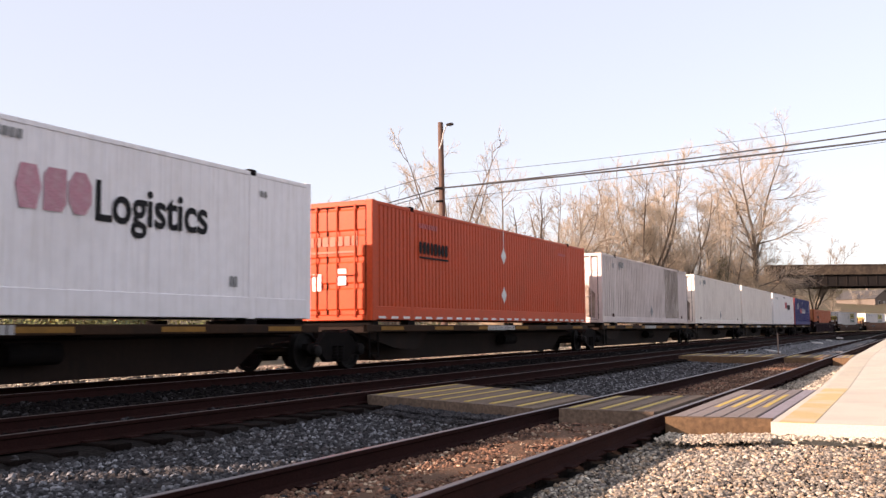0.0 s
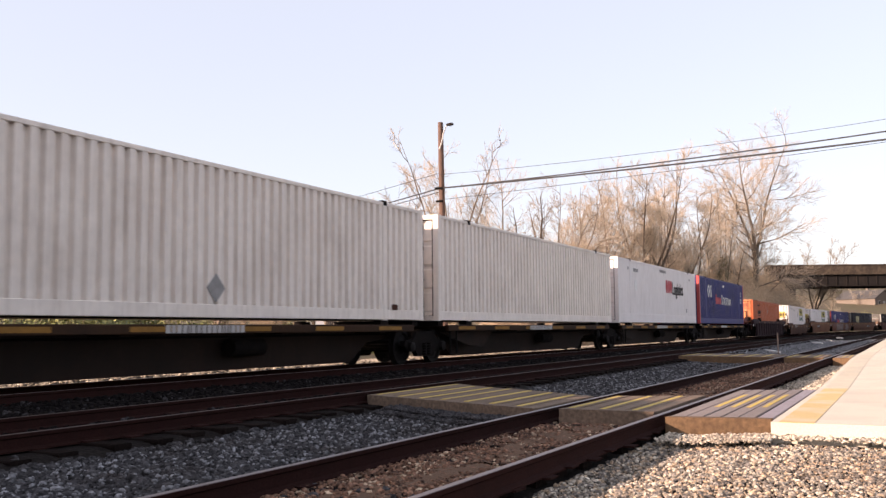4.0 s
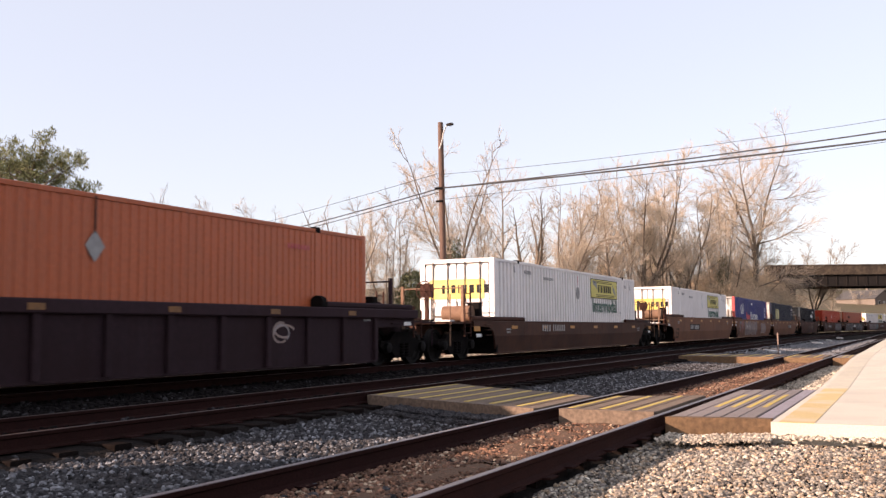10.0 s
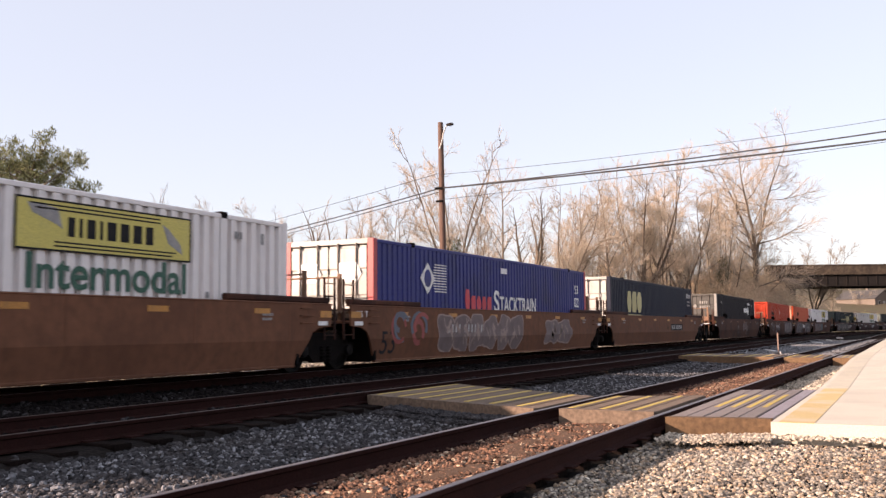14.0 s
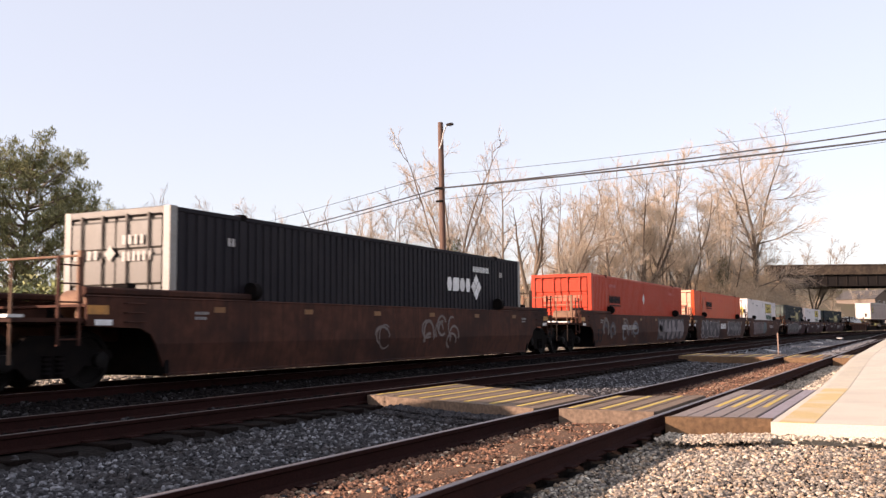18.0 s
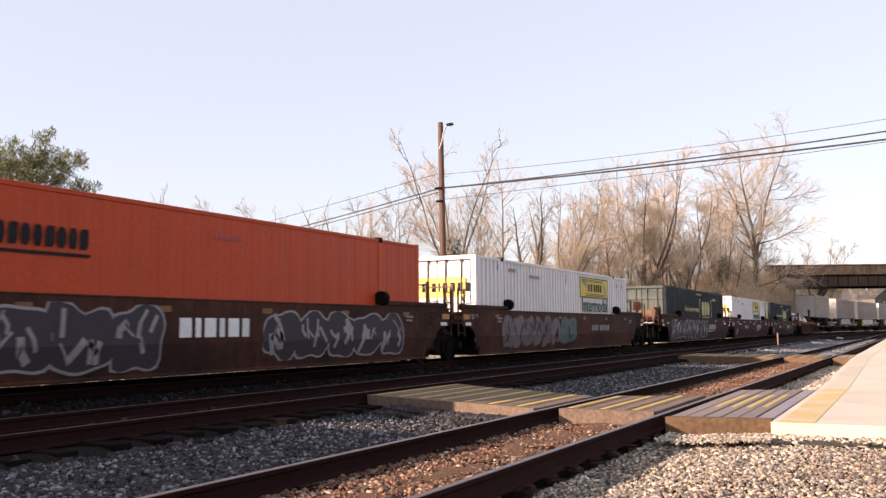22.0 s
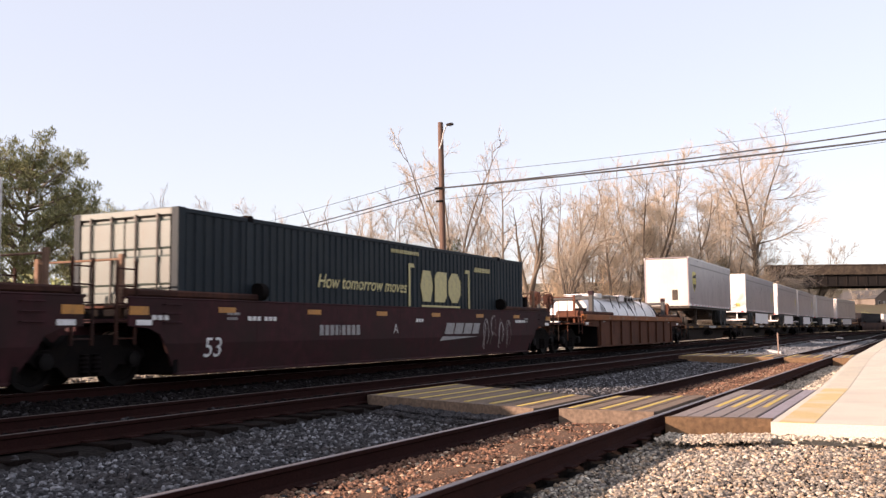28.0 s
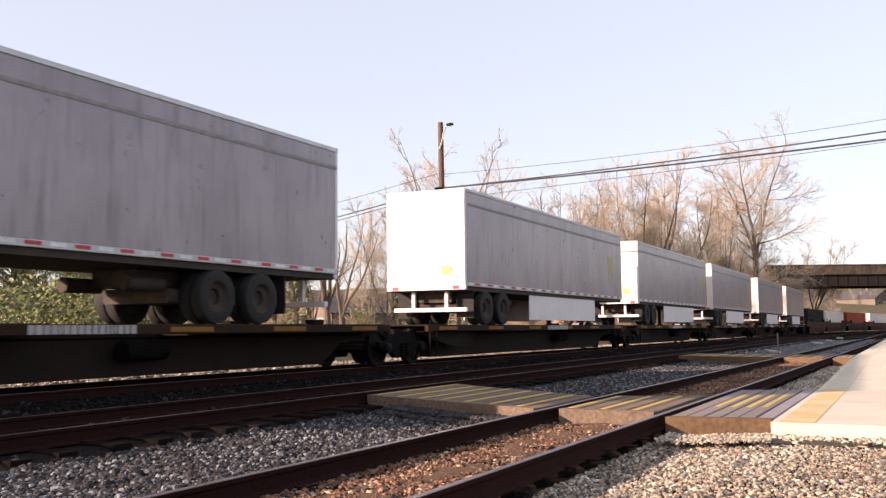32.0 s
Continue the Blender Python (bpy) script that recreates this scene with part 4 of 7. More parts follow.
GREEN_DOOR = mat("dull_grey_green_door_paint", (0.06, 0.082, 0.074), 0.5, dirt=(0.06, 0.055, 0.045), amount=0.5, scale=1.5, bump=0.05, streak=0.5)
DOOR_PALE = mat("pale_grey_door_paint", (0.42, 0.41, 0.39), 0.5, dirt=(0.2, 0.17, 0.14), amount=0.5, scale=1.5, bump=0.05, streak=0.5)
RED_TRIM = mat("red_trim_paint", (0.42, 0.05, 0.05), 0.5, dirt=(0.2, 0.05, 0.04), amount=0.4, scale=2)
TAN = mat("dirty_tan_wagon_paint", (0.15, 0.064, 0.037), 0.75, dirt=(0.095, 0.04, 0.025), bump=0.1, gloss=0.15, grain=5, scale=0.9, amount=0.7, streak=0.3, spread=0.1)
TAN_DARK = mat("dirty_dark_tan_wagon_paint", (0.068, 0.029, 0.019), 0.75, dirt=(0.035, 0.016, 0.012), bump=0.1, gloss=0.15, grain=5, scale=0.9, amount=0.8, streak=0.35, spread=0.12)
MAROON = mat("dull_maroon_wagon_paint", (0.042, 0.013, 0.015), 0.75, dirt=(0.026, 0.014, 0.013), bump=0.1, gloss=0.15, amount=0.95, spread=0.16, grain=5, scale=0.9, streak=0.7)
BROWN = mat("rust_brown_wagon_paint", (0.068, 0.026, 0.017), 0.8, dirt=(0.02, 0.010, 0.009), bump=0.1, gloss=0.15, amount=0.95, spread=0.16, grain=5, scale=0.9, streak=0.7)
DARKWAG = mat("dark_brown_wagon_paint", (0.031, 0.0165, 0.0205), 0.8, dirt=(0.022, 0.009, 0.009), amount=0.6, scale=0.8, grain=10, bump=0.1, spread=0.1, streak=0.5, gloss=0.12)
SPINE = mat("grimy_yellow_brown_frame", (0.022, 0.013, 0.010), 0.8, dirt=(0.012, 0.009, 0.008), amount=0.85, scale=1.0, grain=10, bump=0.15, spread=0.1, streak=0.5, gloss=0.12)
REFLECT = mat("dull_orange_reflector", (0.46, 0.19, 0.03), 0.5, dirt=(0.12, 0.06, 0.025), amount=0.5, scale=8, bump=0.0)
REFLECT_DIM = mat("grimy_orange_reflector", (0.2, 0.08, 0.018), 0.6, dirt=(0.07, 0.03, 0.015), amount=0.6, scale=8, bump=0.0)
CHORD_RUST = mat("orange_rust_chord", (0.23, 0.082, 0.032), 0.75, dirt=(0.10, 0.04, 0.02), amount=0.7, scale=1.2, grain=8, bump=0.1, spread=0.12, gloss=0.2)
OCHRE = mat("dull_ochre_panel", (0.24, 0.115, 0.024), 0.75, dirt=(0.05, 0.025, 0.012), amount=0.7, scale=2.0, bump=0.05, gloss=0.2)
SILL = mat("grimy_ochre_sill", (0.04, 0.02, 0.011), 0.8, dirt=(0.016, 0.011, 0.009), amount=0.8, scale=1.2, grain=10, bump=0.1, gloss=0.12)
MARK_WHITE = mat("white_marking", (0.72, 0.71, 0.70), 0.6, dirt=(0.45, 0.42, 0.4), amount=0.5, scale=6, bump=0.0)
MARK_BLACK = mat("black_marking", (0.02, 0.019, 0.021), 0.8, dirt=(0.05, 0.045, 0.045), amount=0.4, scale=6, bump=0.0, gloss=0.1)
MARK_RED = mat("red_marking", (0.50, 0.035, 0.05), 0.6, dirt=(0.5, 0.2, 0.2), amount=0.3, scale=6, bump=0.0)
MARK_PINK = mat("faded_red_marking", (0.50, 0.22, 0.27), 0.6, dirt=(0.55, 0.45, 0.46), amount=0.4, scale=6, bump=0.0)
MARK_YELLOW = mat("yellow_panel", (0.62, 0.52, 0.13), 0.6, dirt=(0.5, 0.42, 0.15), amount=0.4, scale=4, bump=0.0)
FADED_YELLOW = mat("faded_yellow_panel", (0.62, 0.47, 0.10), 0.6, dirt=(0.6, 0.5, 0.25), amount=0.6, scale=2, bump=0.0)
MARK_GOLD = mat("pale_gold_marking", (0.50, 0.43, 0.20), 0.6, dirt=(0.2, 0.19, 0.14), amount=0.5, scale=7, bump=0.0)
MARK_GREEN = mat("green_marking", (0.014, 0.085, 0.055), 0.6, dirt=(0.05, 0.13, 0.1), amount=0.3, scale=6, bump=0.0)
MARK_GREY = mat("grey_marking", (0.24, 0.23, 0.23), 0.7, dirt=(0.4, 0.38, 0.36), amount=0.5, scale=6, bump=0.0)
MARK_PALE_GREY = mat("pale_grey_marking", (0.40, 0.38, 0.37), 0.7, dirt=(0.25, 0.21, 0.2), amount=0.5, scale=6, bump=0.0)
# broad upright streaks paint in grime and wavy sky reflection together
TRAILER = mat("trailer_aluminium_skin", (0.31, 0.268, 0.285), 0.32, 0.3, dirt=(0.15, 0.124, 0.136), amount=0.6, scale=0.45, grain=3, bump=0.04, spread=0.03, streak=0.85, narrow=2.4)
ROD_STEEL = mat("grimy_lock_rod_steel", (0.06, 0.045, 0.036), 0.6, dirt=(0.035, 0.026, 0.02), amount=0.5, scale=6)
CHASSIS = mat("trailer_chassis", (0.05, 0.04, 0.035), 0.75, dirt=(0.1, 0.07, 0.05), amount=0.5, scale=4, bump=0.2, gloss=0.2)


def corrugated(length, height, depth, pitch):
    """A wall panel of upright trapezoid ribs, standing along y, facing +x; 3 cm thick."""
    n = max(2, int(round(length / pitch)))
    w = length / n
    outer = []
    for i in range(n):
        y = -length / 2 + i * w
        outer += [(-depth, y), (-depth, y + w * 0.32), (0.0, y + w * 0.42), (0.0, y + w * 0.9)]
    outer += [(-depth, length / 2), (-depth - 0.03, length / 2), (-depth - 0.03, -length / 2)]
    return prism(geo(), outer, 2, 0.0, height)


def face(side):
    """From a panel facing +x to one of the four sides."""
    return {"near": pose(0, 0, 0), "off": pose(0, 0, 0, 0, 0, 180), "front": pose(0, 0, 0, 0, 0, -90), "rear": pose(0, 0, 0, 0, 0, 90)}[side]


def words(body, size, bold=0.0, slant=0.0):
    """The mesh of a word, lying in x and y."""
    cu = bpy.data.curves.new("word", "FONT")
    cu.body, cu.size, cu.extrude, cu.offset, cu.shear = body, size, 0.002, bold, slant
    ob = bpy.data.objects.new("word", cu)
    scene.collection.objects.link(ob)
    dg = bpy.context.evaluated_depsgraph_get()
    me = bpy.data.meshes.new_from_object(ob.evaluated_get(dg))
    bpy.data.objects.remove(ob)
    return me


def words_fit(body, width, height, bold=0.0, slant=0.0):
    """A word of a given width and letter height."""
    me = words(body, 1.0, bold, slant)
    xs, ys = [v.co.x for v in me.vertices], [v.co.y for v in me.vertices]
    kx, ky = width / (max(xs) - min(xs)), height / max(ys)
    me.transform(Matrix.Translation((-min(xs) * kx, 0, 0)) @ Matrix.Diagonal((kx, ky, 1, 1)))
    return me


def on_side(x, y, z):
    """Lays a flat mark, drawn in x and y, on a face at x that looks to +x."""
    return pose(x, y, z, 90, 0, 90)


def on_end(x, y, z):
    """Lays a flat mark on a face at y that looks to -y."""
    return pose(x, y, z, 90, 0, 0)


def plate(ring, thick=0.004):
    return prism(geo(), ring, 2, 0.0, thick)


def blocks(widths, h, gap, low=(), slant=0.0):
    """Plain upright blocks in a row, in place of lettering; those in low are shorter."""
    g = geo()
    x = 0.0
    for i, w in enumerate(widths):
        k = h * (0.68 if i in low else 1.0)
        prism(g, [(x, 0), (x + w, 0), (x + w + slant * k, k), (x + slant * k, k)], 2, 0.0, 0.004)
        x += w + gap
    return g


def marking(parent, name, g, material, at, label=""):
    if isinstance(g, bpy.types.Mesh):
        g.materials.clear()
        g.materials.append(material)
    return part(name, g, material, parent, label, at=at)


def container(s, paint, label, z0, ribs=(0.036, 0.28), doors=None, trim=None, lower_rail=0.16):
    """A 53-foot container standing z0 above the rails, doors towards the camera's end."""
    c = rides(thing("shipping_container", label, "container", "containers on the train"), s)
    key = "box_%.3f_%.2f_%.2f" % (*ribs, lower_rail)
    hl, h = CL / 2, CH
    trim = trim or paint
    doors = doors or paint

    def put(name, make, material, m=None, label="", parent=c, tag=key, smooth=False):
        me = shared(tag + name, make, material, smooth)
        return part(name, me, material, parent, label, at=(m or pose(0, 0, 0)) if parent is not c else pose(0, 0, z0) @ (m or pose(0, 0, 0)))

    post = 6.096
    spans = ((-hl + 0.1, -post - 0.1), (-post + 0.1, post - 0.1), (post + 0.1, hl - 0.1))
    for sgn, side in ((1, "near"), (-1, "off")):
        for i, (a, b) in enumerate(spans):
            put("side_panel", lambda: corrugated(b - a, h - 0.1 - lower_rail, ribs[0], ribs[1]), paint, pose(sgn * (CW - 0.012), (a + b) / 2 * 1, lower_rail) @ face(side), tag=key + "span%d" % (0 if i != 1 else 1))
        put("bottom_rail", lambda: chamfer(geo(), -0.05, 0.0, -hl + 0.09, hl - 0.09, 0.012, lower_rail, 0.012), paint, pose(sgn * (CW - 0.002), 0, 0) @ face(side))
        put("top_rail", lambda: chamfer(geo(), -0.06, 0.0, -hl + 0.09, hl - 0.09, h - 0.1, h - 0.012, 0.012), paint, pose(sgn * (CW - 0.002), 0, 0) @ face(side))
        for y in (-hl + 0.09, hl - 0.09):
            put("corner_post", lambda: chamfer(geo(), -0.09, 0.09, -0.09, 0.09, 0.0, h, 0.014), trim, pose(sgn * (CW - 0.09), y, 0))
        for y in (-post, post):
            put("stacking_post", lambda: chamfer(geo(), -0.07, 0.0, -0.1, 0.1, 0.0, h - 0.03, 0.012), paint, pose(sgn * CW, y, 0) @ face(side), tag="stack")
            put("casting", lambda: chamfer(geo(), -0.16, 0.006, -0.085, 0.085, h - 0.1, h + 0.03, 0.012), BLACK_IRON, pose(sgn * CW, y, 0) @ face(side), tag="cast")
    put("roof", lambda: box(geo(), -CW + 0.05, CW - 0.05, -hl + 0.05, hl - 0.05, h - 0.06, h - 0.02), paint)
    put("floor_frame", lambda: box(geo(), -CW + 0.06, CW - 0.06, -hl + 0.05, hl - 0.05, 0.03, 0.16), BLACK_IRON)
    put("front_wall", lambda: corrugated(2 * CW - 0.36, h - 0.2, 0.04, 0.25), paint, pose(0, hl - 0.03, 0.1) @ face("rear"))
    for m in (0.0, h - 0.13):
        put("end_beam", lambda: chamfer(geo(), -CW + 0.18, CW - 0.18, -0.06, 0.06, 0.0, 0.13, 0.012), doors, pose(0, -hl + 0.065, m))
        put("end_beam", lambda: chamfer(geo(), -CW + 0.18, CW - 0.18, -0.06, 0.06, 0.0, 0.13, 0.012), trim, pose(0, hl - 0.065, m))
    dw = (2 * CW - 0.38) / 2
    for x in (-1.107, 0.0, 1.107):
        put("door_gasket", lambda: box(geo(), -0.012, 0.012, -hl - 0.001, -hl + 0.03, 0.14, h - 0.14), BLACK_IRON, pose(x, 0, 0), tag="gasket")
    put("door_gasket", lambda: box(geo(), -1.09, 1.09, -hl - 0.001, -hl + 0.03, h - 0.152, h - 0.134), BLACK_IRON, tag="head_gasket")
    for sgn in (-1, 1):
        def leaf():
            ring = [(0.0, 0.0)]
            for k in range(4):
                z = 0.1 + k * 0.64
                ring += [(0.0, z), (-0.024, z + 0.04), (-0.024, z + 0.5), (0.0, z + 0.54)]
            ring += [(0.0, h - 0.28), (0.04, h - 0.28), (0.04, 0.0)]
            return prism(geo(), ring, 0, -dw / 2, dw / 2)
        d = put("door", leaf, doors, pose(sgn * (dw / 2 + 0.006), -hl + 0.03, 0.14))
        for k in (-0.26, 0.26):
            def bar():
                g = rod(geo(), (0, 0, -0.06), (0, 0, h - 0.24), 0.02, n=6)
                for z in (0.02, 0.95, 1.8, h - 0.34):
                    chamfer(g, -0.03, 0.03, -0.02, 0.03, z, z + 0.07, 0.008)
                return g
            b = put("lock_rod", bar, ROD_STEEL if doors in (WHITE, DOOR_GREY, CREAM, PALE, DOOR_PALE, GREEN_DOOR) else doors, pose(k, -0.055, 0), parent=d, tag="lockrod")
        put("handle", lambda: box(geo(), -0.28, 0.28, -0.1, -0.075, 0.95, 0.985), ROD_STEEL if doors in (WHITE, DOOR_GREY, CREAM, PALE, DOOR_PALE, GREEN_DOOR) else doors, pose(0, 0, 0), parent=d, tag="doorhandle")
    return c


# ---- bogies, spine units, well cars ----
R_WHEEL = 0.46
WHEELSETS = []                           # (wheelset, middle at the start)


def bogie(parent, y, s, material=BLACK_IRON):
    """A two-axle truck of a wagon."""
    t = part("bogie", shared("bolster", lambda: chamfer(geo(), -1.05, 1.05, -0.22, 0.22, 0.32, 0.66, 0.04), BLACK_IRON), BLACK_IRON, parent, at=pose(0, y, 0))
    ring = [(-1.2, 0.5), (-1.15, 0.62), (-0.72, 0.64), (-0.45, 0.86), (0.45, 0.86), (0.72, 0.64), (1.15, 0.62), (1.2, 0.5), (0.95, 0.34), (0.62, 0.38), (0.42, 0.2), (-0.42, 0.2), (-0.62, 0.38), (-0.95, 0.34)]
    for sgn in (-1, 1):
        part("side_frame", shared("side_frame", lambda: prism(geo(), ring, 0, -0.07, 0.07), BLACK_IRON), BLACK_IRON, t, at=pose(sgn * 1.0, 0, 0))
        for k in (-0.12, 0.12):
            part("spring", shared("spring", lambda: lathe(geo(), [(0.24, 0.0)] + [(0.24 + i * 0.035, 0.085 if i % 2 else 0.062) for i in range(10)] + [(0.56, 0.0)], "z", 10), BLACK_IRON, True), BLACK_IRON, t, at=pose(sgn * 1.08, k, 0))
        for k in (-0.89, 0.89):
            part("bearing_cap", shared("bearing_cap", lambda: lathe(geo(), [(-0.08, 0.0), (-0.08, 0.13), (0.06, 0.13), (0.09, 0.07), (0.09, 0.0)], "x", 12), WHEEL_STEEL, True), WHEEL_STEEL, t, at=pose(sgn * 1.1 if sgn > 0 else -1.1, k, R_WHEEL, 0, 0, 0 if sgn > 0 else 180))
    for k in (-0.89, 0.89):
        def pair():
            g = rod(geo(), (-1.02, 0, 0), (1.02, 0, 0), 0.08, n=10)
            for q in (-1, 1):
                rim = [(0.70, 0.08), (0.70, 0.2), (0.74, 0.36), (0.70, 0.38), (0.695, 0.485), (0.725, 0.485), (0.735, R_WHEEL), (0.83, R_WHEEL - 0.006), (0.83, 0.38), (0.78, 0.36), (0.79, 0.2), (0.82, 0.16), (0.82, 0.08)]
                lathe(g, [(q * a, b) for a, b in rim] if q > 0 else [(q * a, b) for a, b in reversed(rim)], "x", 22)
                for i in range(6):
                    a = i * math.pi / 3
                    rod(g, (q * 0.78, math.cos(a) * 0.28, math.sin(a) * 0.28), (q * 0.795, math.cos(a) * 0.28, math.sin(a) * 0.28), 0.035, n=6)
            return g
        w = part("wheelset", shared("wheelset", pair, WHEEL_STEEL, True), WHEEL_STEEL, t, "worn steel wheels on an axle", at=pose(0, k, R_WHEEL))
        WHEELSETS.append((w, s + y + k, k))
    return t


def coupling(parent, y0, y1):
    g = chamfer(geo(), -0.12, 0.12, y0, y1, 0.72, 0.95, 0.03)
    box(g, -0.2, 0.2, y1 - 0.25 if y1 > 0 else y0, y1 if y1 > 0 else y0 + 0.25, 0.66, 1.0)
    part("coupler", g, BLACK_IRON, parent)
    hose = geo()
    pts = [(0.45, y0 if y0 > 0 else y1, 0.75), (0.5, (y0 * 2 + y1) / 3, 0.45), (0.5, (y0 + 2 * y1) / 3, 0.4), (0.45, y1 if y0 > 0 else y0, 0.62)]
    for a, b in zip(pts, pts[1:]):
        rod(hose, a, b, 0.03, n=6)
    part("air_hose", hose, RUBBER, parent, smooth=True)


def hand_brake(parent, x, y, z, turn=0):
    b = part("brake_stand", box(box(geo(), -0.05, 0.05, -0.05, 0.05, -1.0, 0.2), -0.16, 0.16, -0.09, 0.09, -0.2, 0.18), BROWN, parent, at=pose(x, y, z, 0, 0, turn))
    w = geo()
    for i in range(14):
        a, c = 2 * math.pi * i / 14, 2 * math.pi * (i + 1) / 14
        rod(w, (0.26 * math.cos(a), -0.14, 0.26 * math.sin(a)), (0.26 * math.cos(c), -0.14, 0.26 * math.sin(c)), 0.016, n=5)
    for i in range(6):
        a = math.pi / 3 * i
        rod(w, (0, -0.14, 0), (0.26 * math.cos(a), -0.14, 0.26 * math.sin(a)), 0.012, n=4)
    rod(w, (0, -0.16, 0), (0, -0.05, 0), 0.03, n=6)
    part("brake_wheel", w, BROWN, b, "spoked hand-brake wheel", smooth=True)


def ladder(parent, x, y, z0, z1, material):
    g = geo()
    for k in (-0.2, 0.2):
        box(g, x - 0.02, x + 0.02, y + k - 0.02, y + k + 0.02, z0, z1)
    z = z0 + 0.1
    while z < z1 - 0.05:
        rod(g, (x, y - 0.2, z), (x, y + 0.2, z), 0.014, n=5)
        z += 0.28
    part("ladder", g, material, parent)


def spine_unit(s, y0, y1, last=False, trailer=False):
    """A skeleton platform between y0 and y1 of its load's middle."""
    u = rides(thing("spine_wagon", "grimy yellow-brown skeleton spine wagon with dark trucks", "railway wagon", "wagons of the train"), s)
    m = 0.55
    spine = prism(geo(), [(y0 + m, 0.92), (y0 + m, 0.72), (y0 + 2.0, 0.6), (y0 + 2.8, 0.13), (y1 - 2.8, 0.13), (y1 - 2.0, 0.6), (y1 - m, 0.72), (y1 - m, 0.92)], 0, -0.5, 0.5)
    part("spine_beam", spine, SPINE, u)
    for sgn in (-1, 1):
        part("side_sill", chamfer(geo(), sgn * 1.26 - 0.05, sgn * 1.26 + 0.05, y0 + 1.0, y1 - 1.0, 0.86, 1.03, 0.015), SILL, u)
        for i in range(6):
            y = y0 + 2.2 + i * (y1 - y0 - 4.4) / 5
            part("reflector", shared("reflector", lambda: box(geo(), 0.0, 0.006, -0.55, 0.55, 0.9, 0.99), OCHRE), OCHRE, u, "worn ochre panel", at=pose(sgn * 1.31, y, 0, 0, 0, 0 if sgn > 0 else 180))
        part("apron", prism(geo(), [(y0 + 1.0, 0.84), (y0 + 4.6, 0.84), (y0 + 3.9, 0.38), (y0 + 2.8, 0.45)], 0, sgn * 1.0 - 0.03, sgn * 1.0 + 0.03), SPINE, u)
    for y in (y0 + 1.6, -6.1, -2.2, 2.2, 6.1, y1 - 1.6):
        part("cross_bearer", chamfer(geo(), -1.21, 1.21, y - 0.16, y + 0.16, 0.83, 1.0, 0.02), SPINE, u)
        if abs(y) > 5 and abs(y) < 6.5:
            for sgn in (-1, 1):
                part("pedestal", box(geo(), sgn * 1.15 - 0.12, sgn * 1.15 + 0.12, y - 0.18, y + 0.18, 1.0, 1.135), BLACK_IRON, u)
    if not trailer:
        for y in (-hl_pad, hl_pad):
            part("end_pedestal", box(geo(), -1.2, 1.2, y - 0.14, y + 0.14, 1.001, 1.135), BLACK_IRON, u)
    if trailer:
        part("deck_plate", box(geo(), -1.2, 1.2, y0 + 1.1, y0 + 8.0, 1.002, 1.04), SPINE, u)
        part("deck_plate", box(geo(), -1.2, 1.2, y1 - 8.0, y1 - 1.1, 1.002, 1.04), SPINE, u)
    part("brake_reservoir", rod(geo(), (0.7, 1.0, 0.58), (0.7, 2.0, 0.58), 0.18, n=12), BLACK_IRON, u, smooth=True)
    part("brake_pipe", rod(geo(), (0.5, y0 + 1, 0.8), (0.5, y1 - 1, 0.8), 0.025, n=6), BLACK_IRON, u)
    x = -1.4
    for w in [0.11] * 4 + [0.05] + [0.11] * 6 + [0.05] * 3 + [0.11] * 3:
        part("number_bar", shared("sill_bar_%.2f" % w, lambda: box(geo(), 0.0, w, 0.0, 0.14, 0.0, 0.004), MARK_PALE_GREY), MARK_PALE_GREY, u, at=on_side(1.318, x, 0.875))
        x += w + 0.03
    coupling(u, y0, y0 + m)
    ladder(u, 1.28, y0 + 1.35, 0.25, 0.86, BLACK_IRON)
    bogie(u, y0 + 0.1, s)
    if last:
        bogie(u, y1 - 0.1, s)
    return u


hl_pad = CL / 2 - 0.3


FOLD, INWARD = 0.7, 0.22                # below this height the sides of a well lean inward
END_STEEL = mat("dusty_rust_end_steel", (0.20, 0.115, 0.075), 0.75, dirt=(0.09, 0.045, 0.032), amount=0.6, scale=3, bump=0.1, gloss=0.2)


def folded(ob, z0):
    """Bends a flat mark that is laid z0 above the rail over the fold in a well's side."""
    bm = bmesh.new()
    bm.from_mesh(ob.data)
    bmesh.ops.bisect_plane(bm, geom=bm.verts[:] + bm.edges[:] + bm.faces[:], dist=1e-5, plane_co=(0, FOLD - z0, 0), plane_no=(0, 1, 0))
    for v in bm.verts:
        v.co.z -= max(0.0, FOLD - z0 - v.co.y) * INWARD
    bm.to_mesh(ob.data)
    bm.free()
    return ob


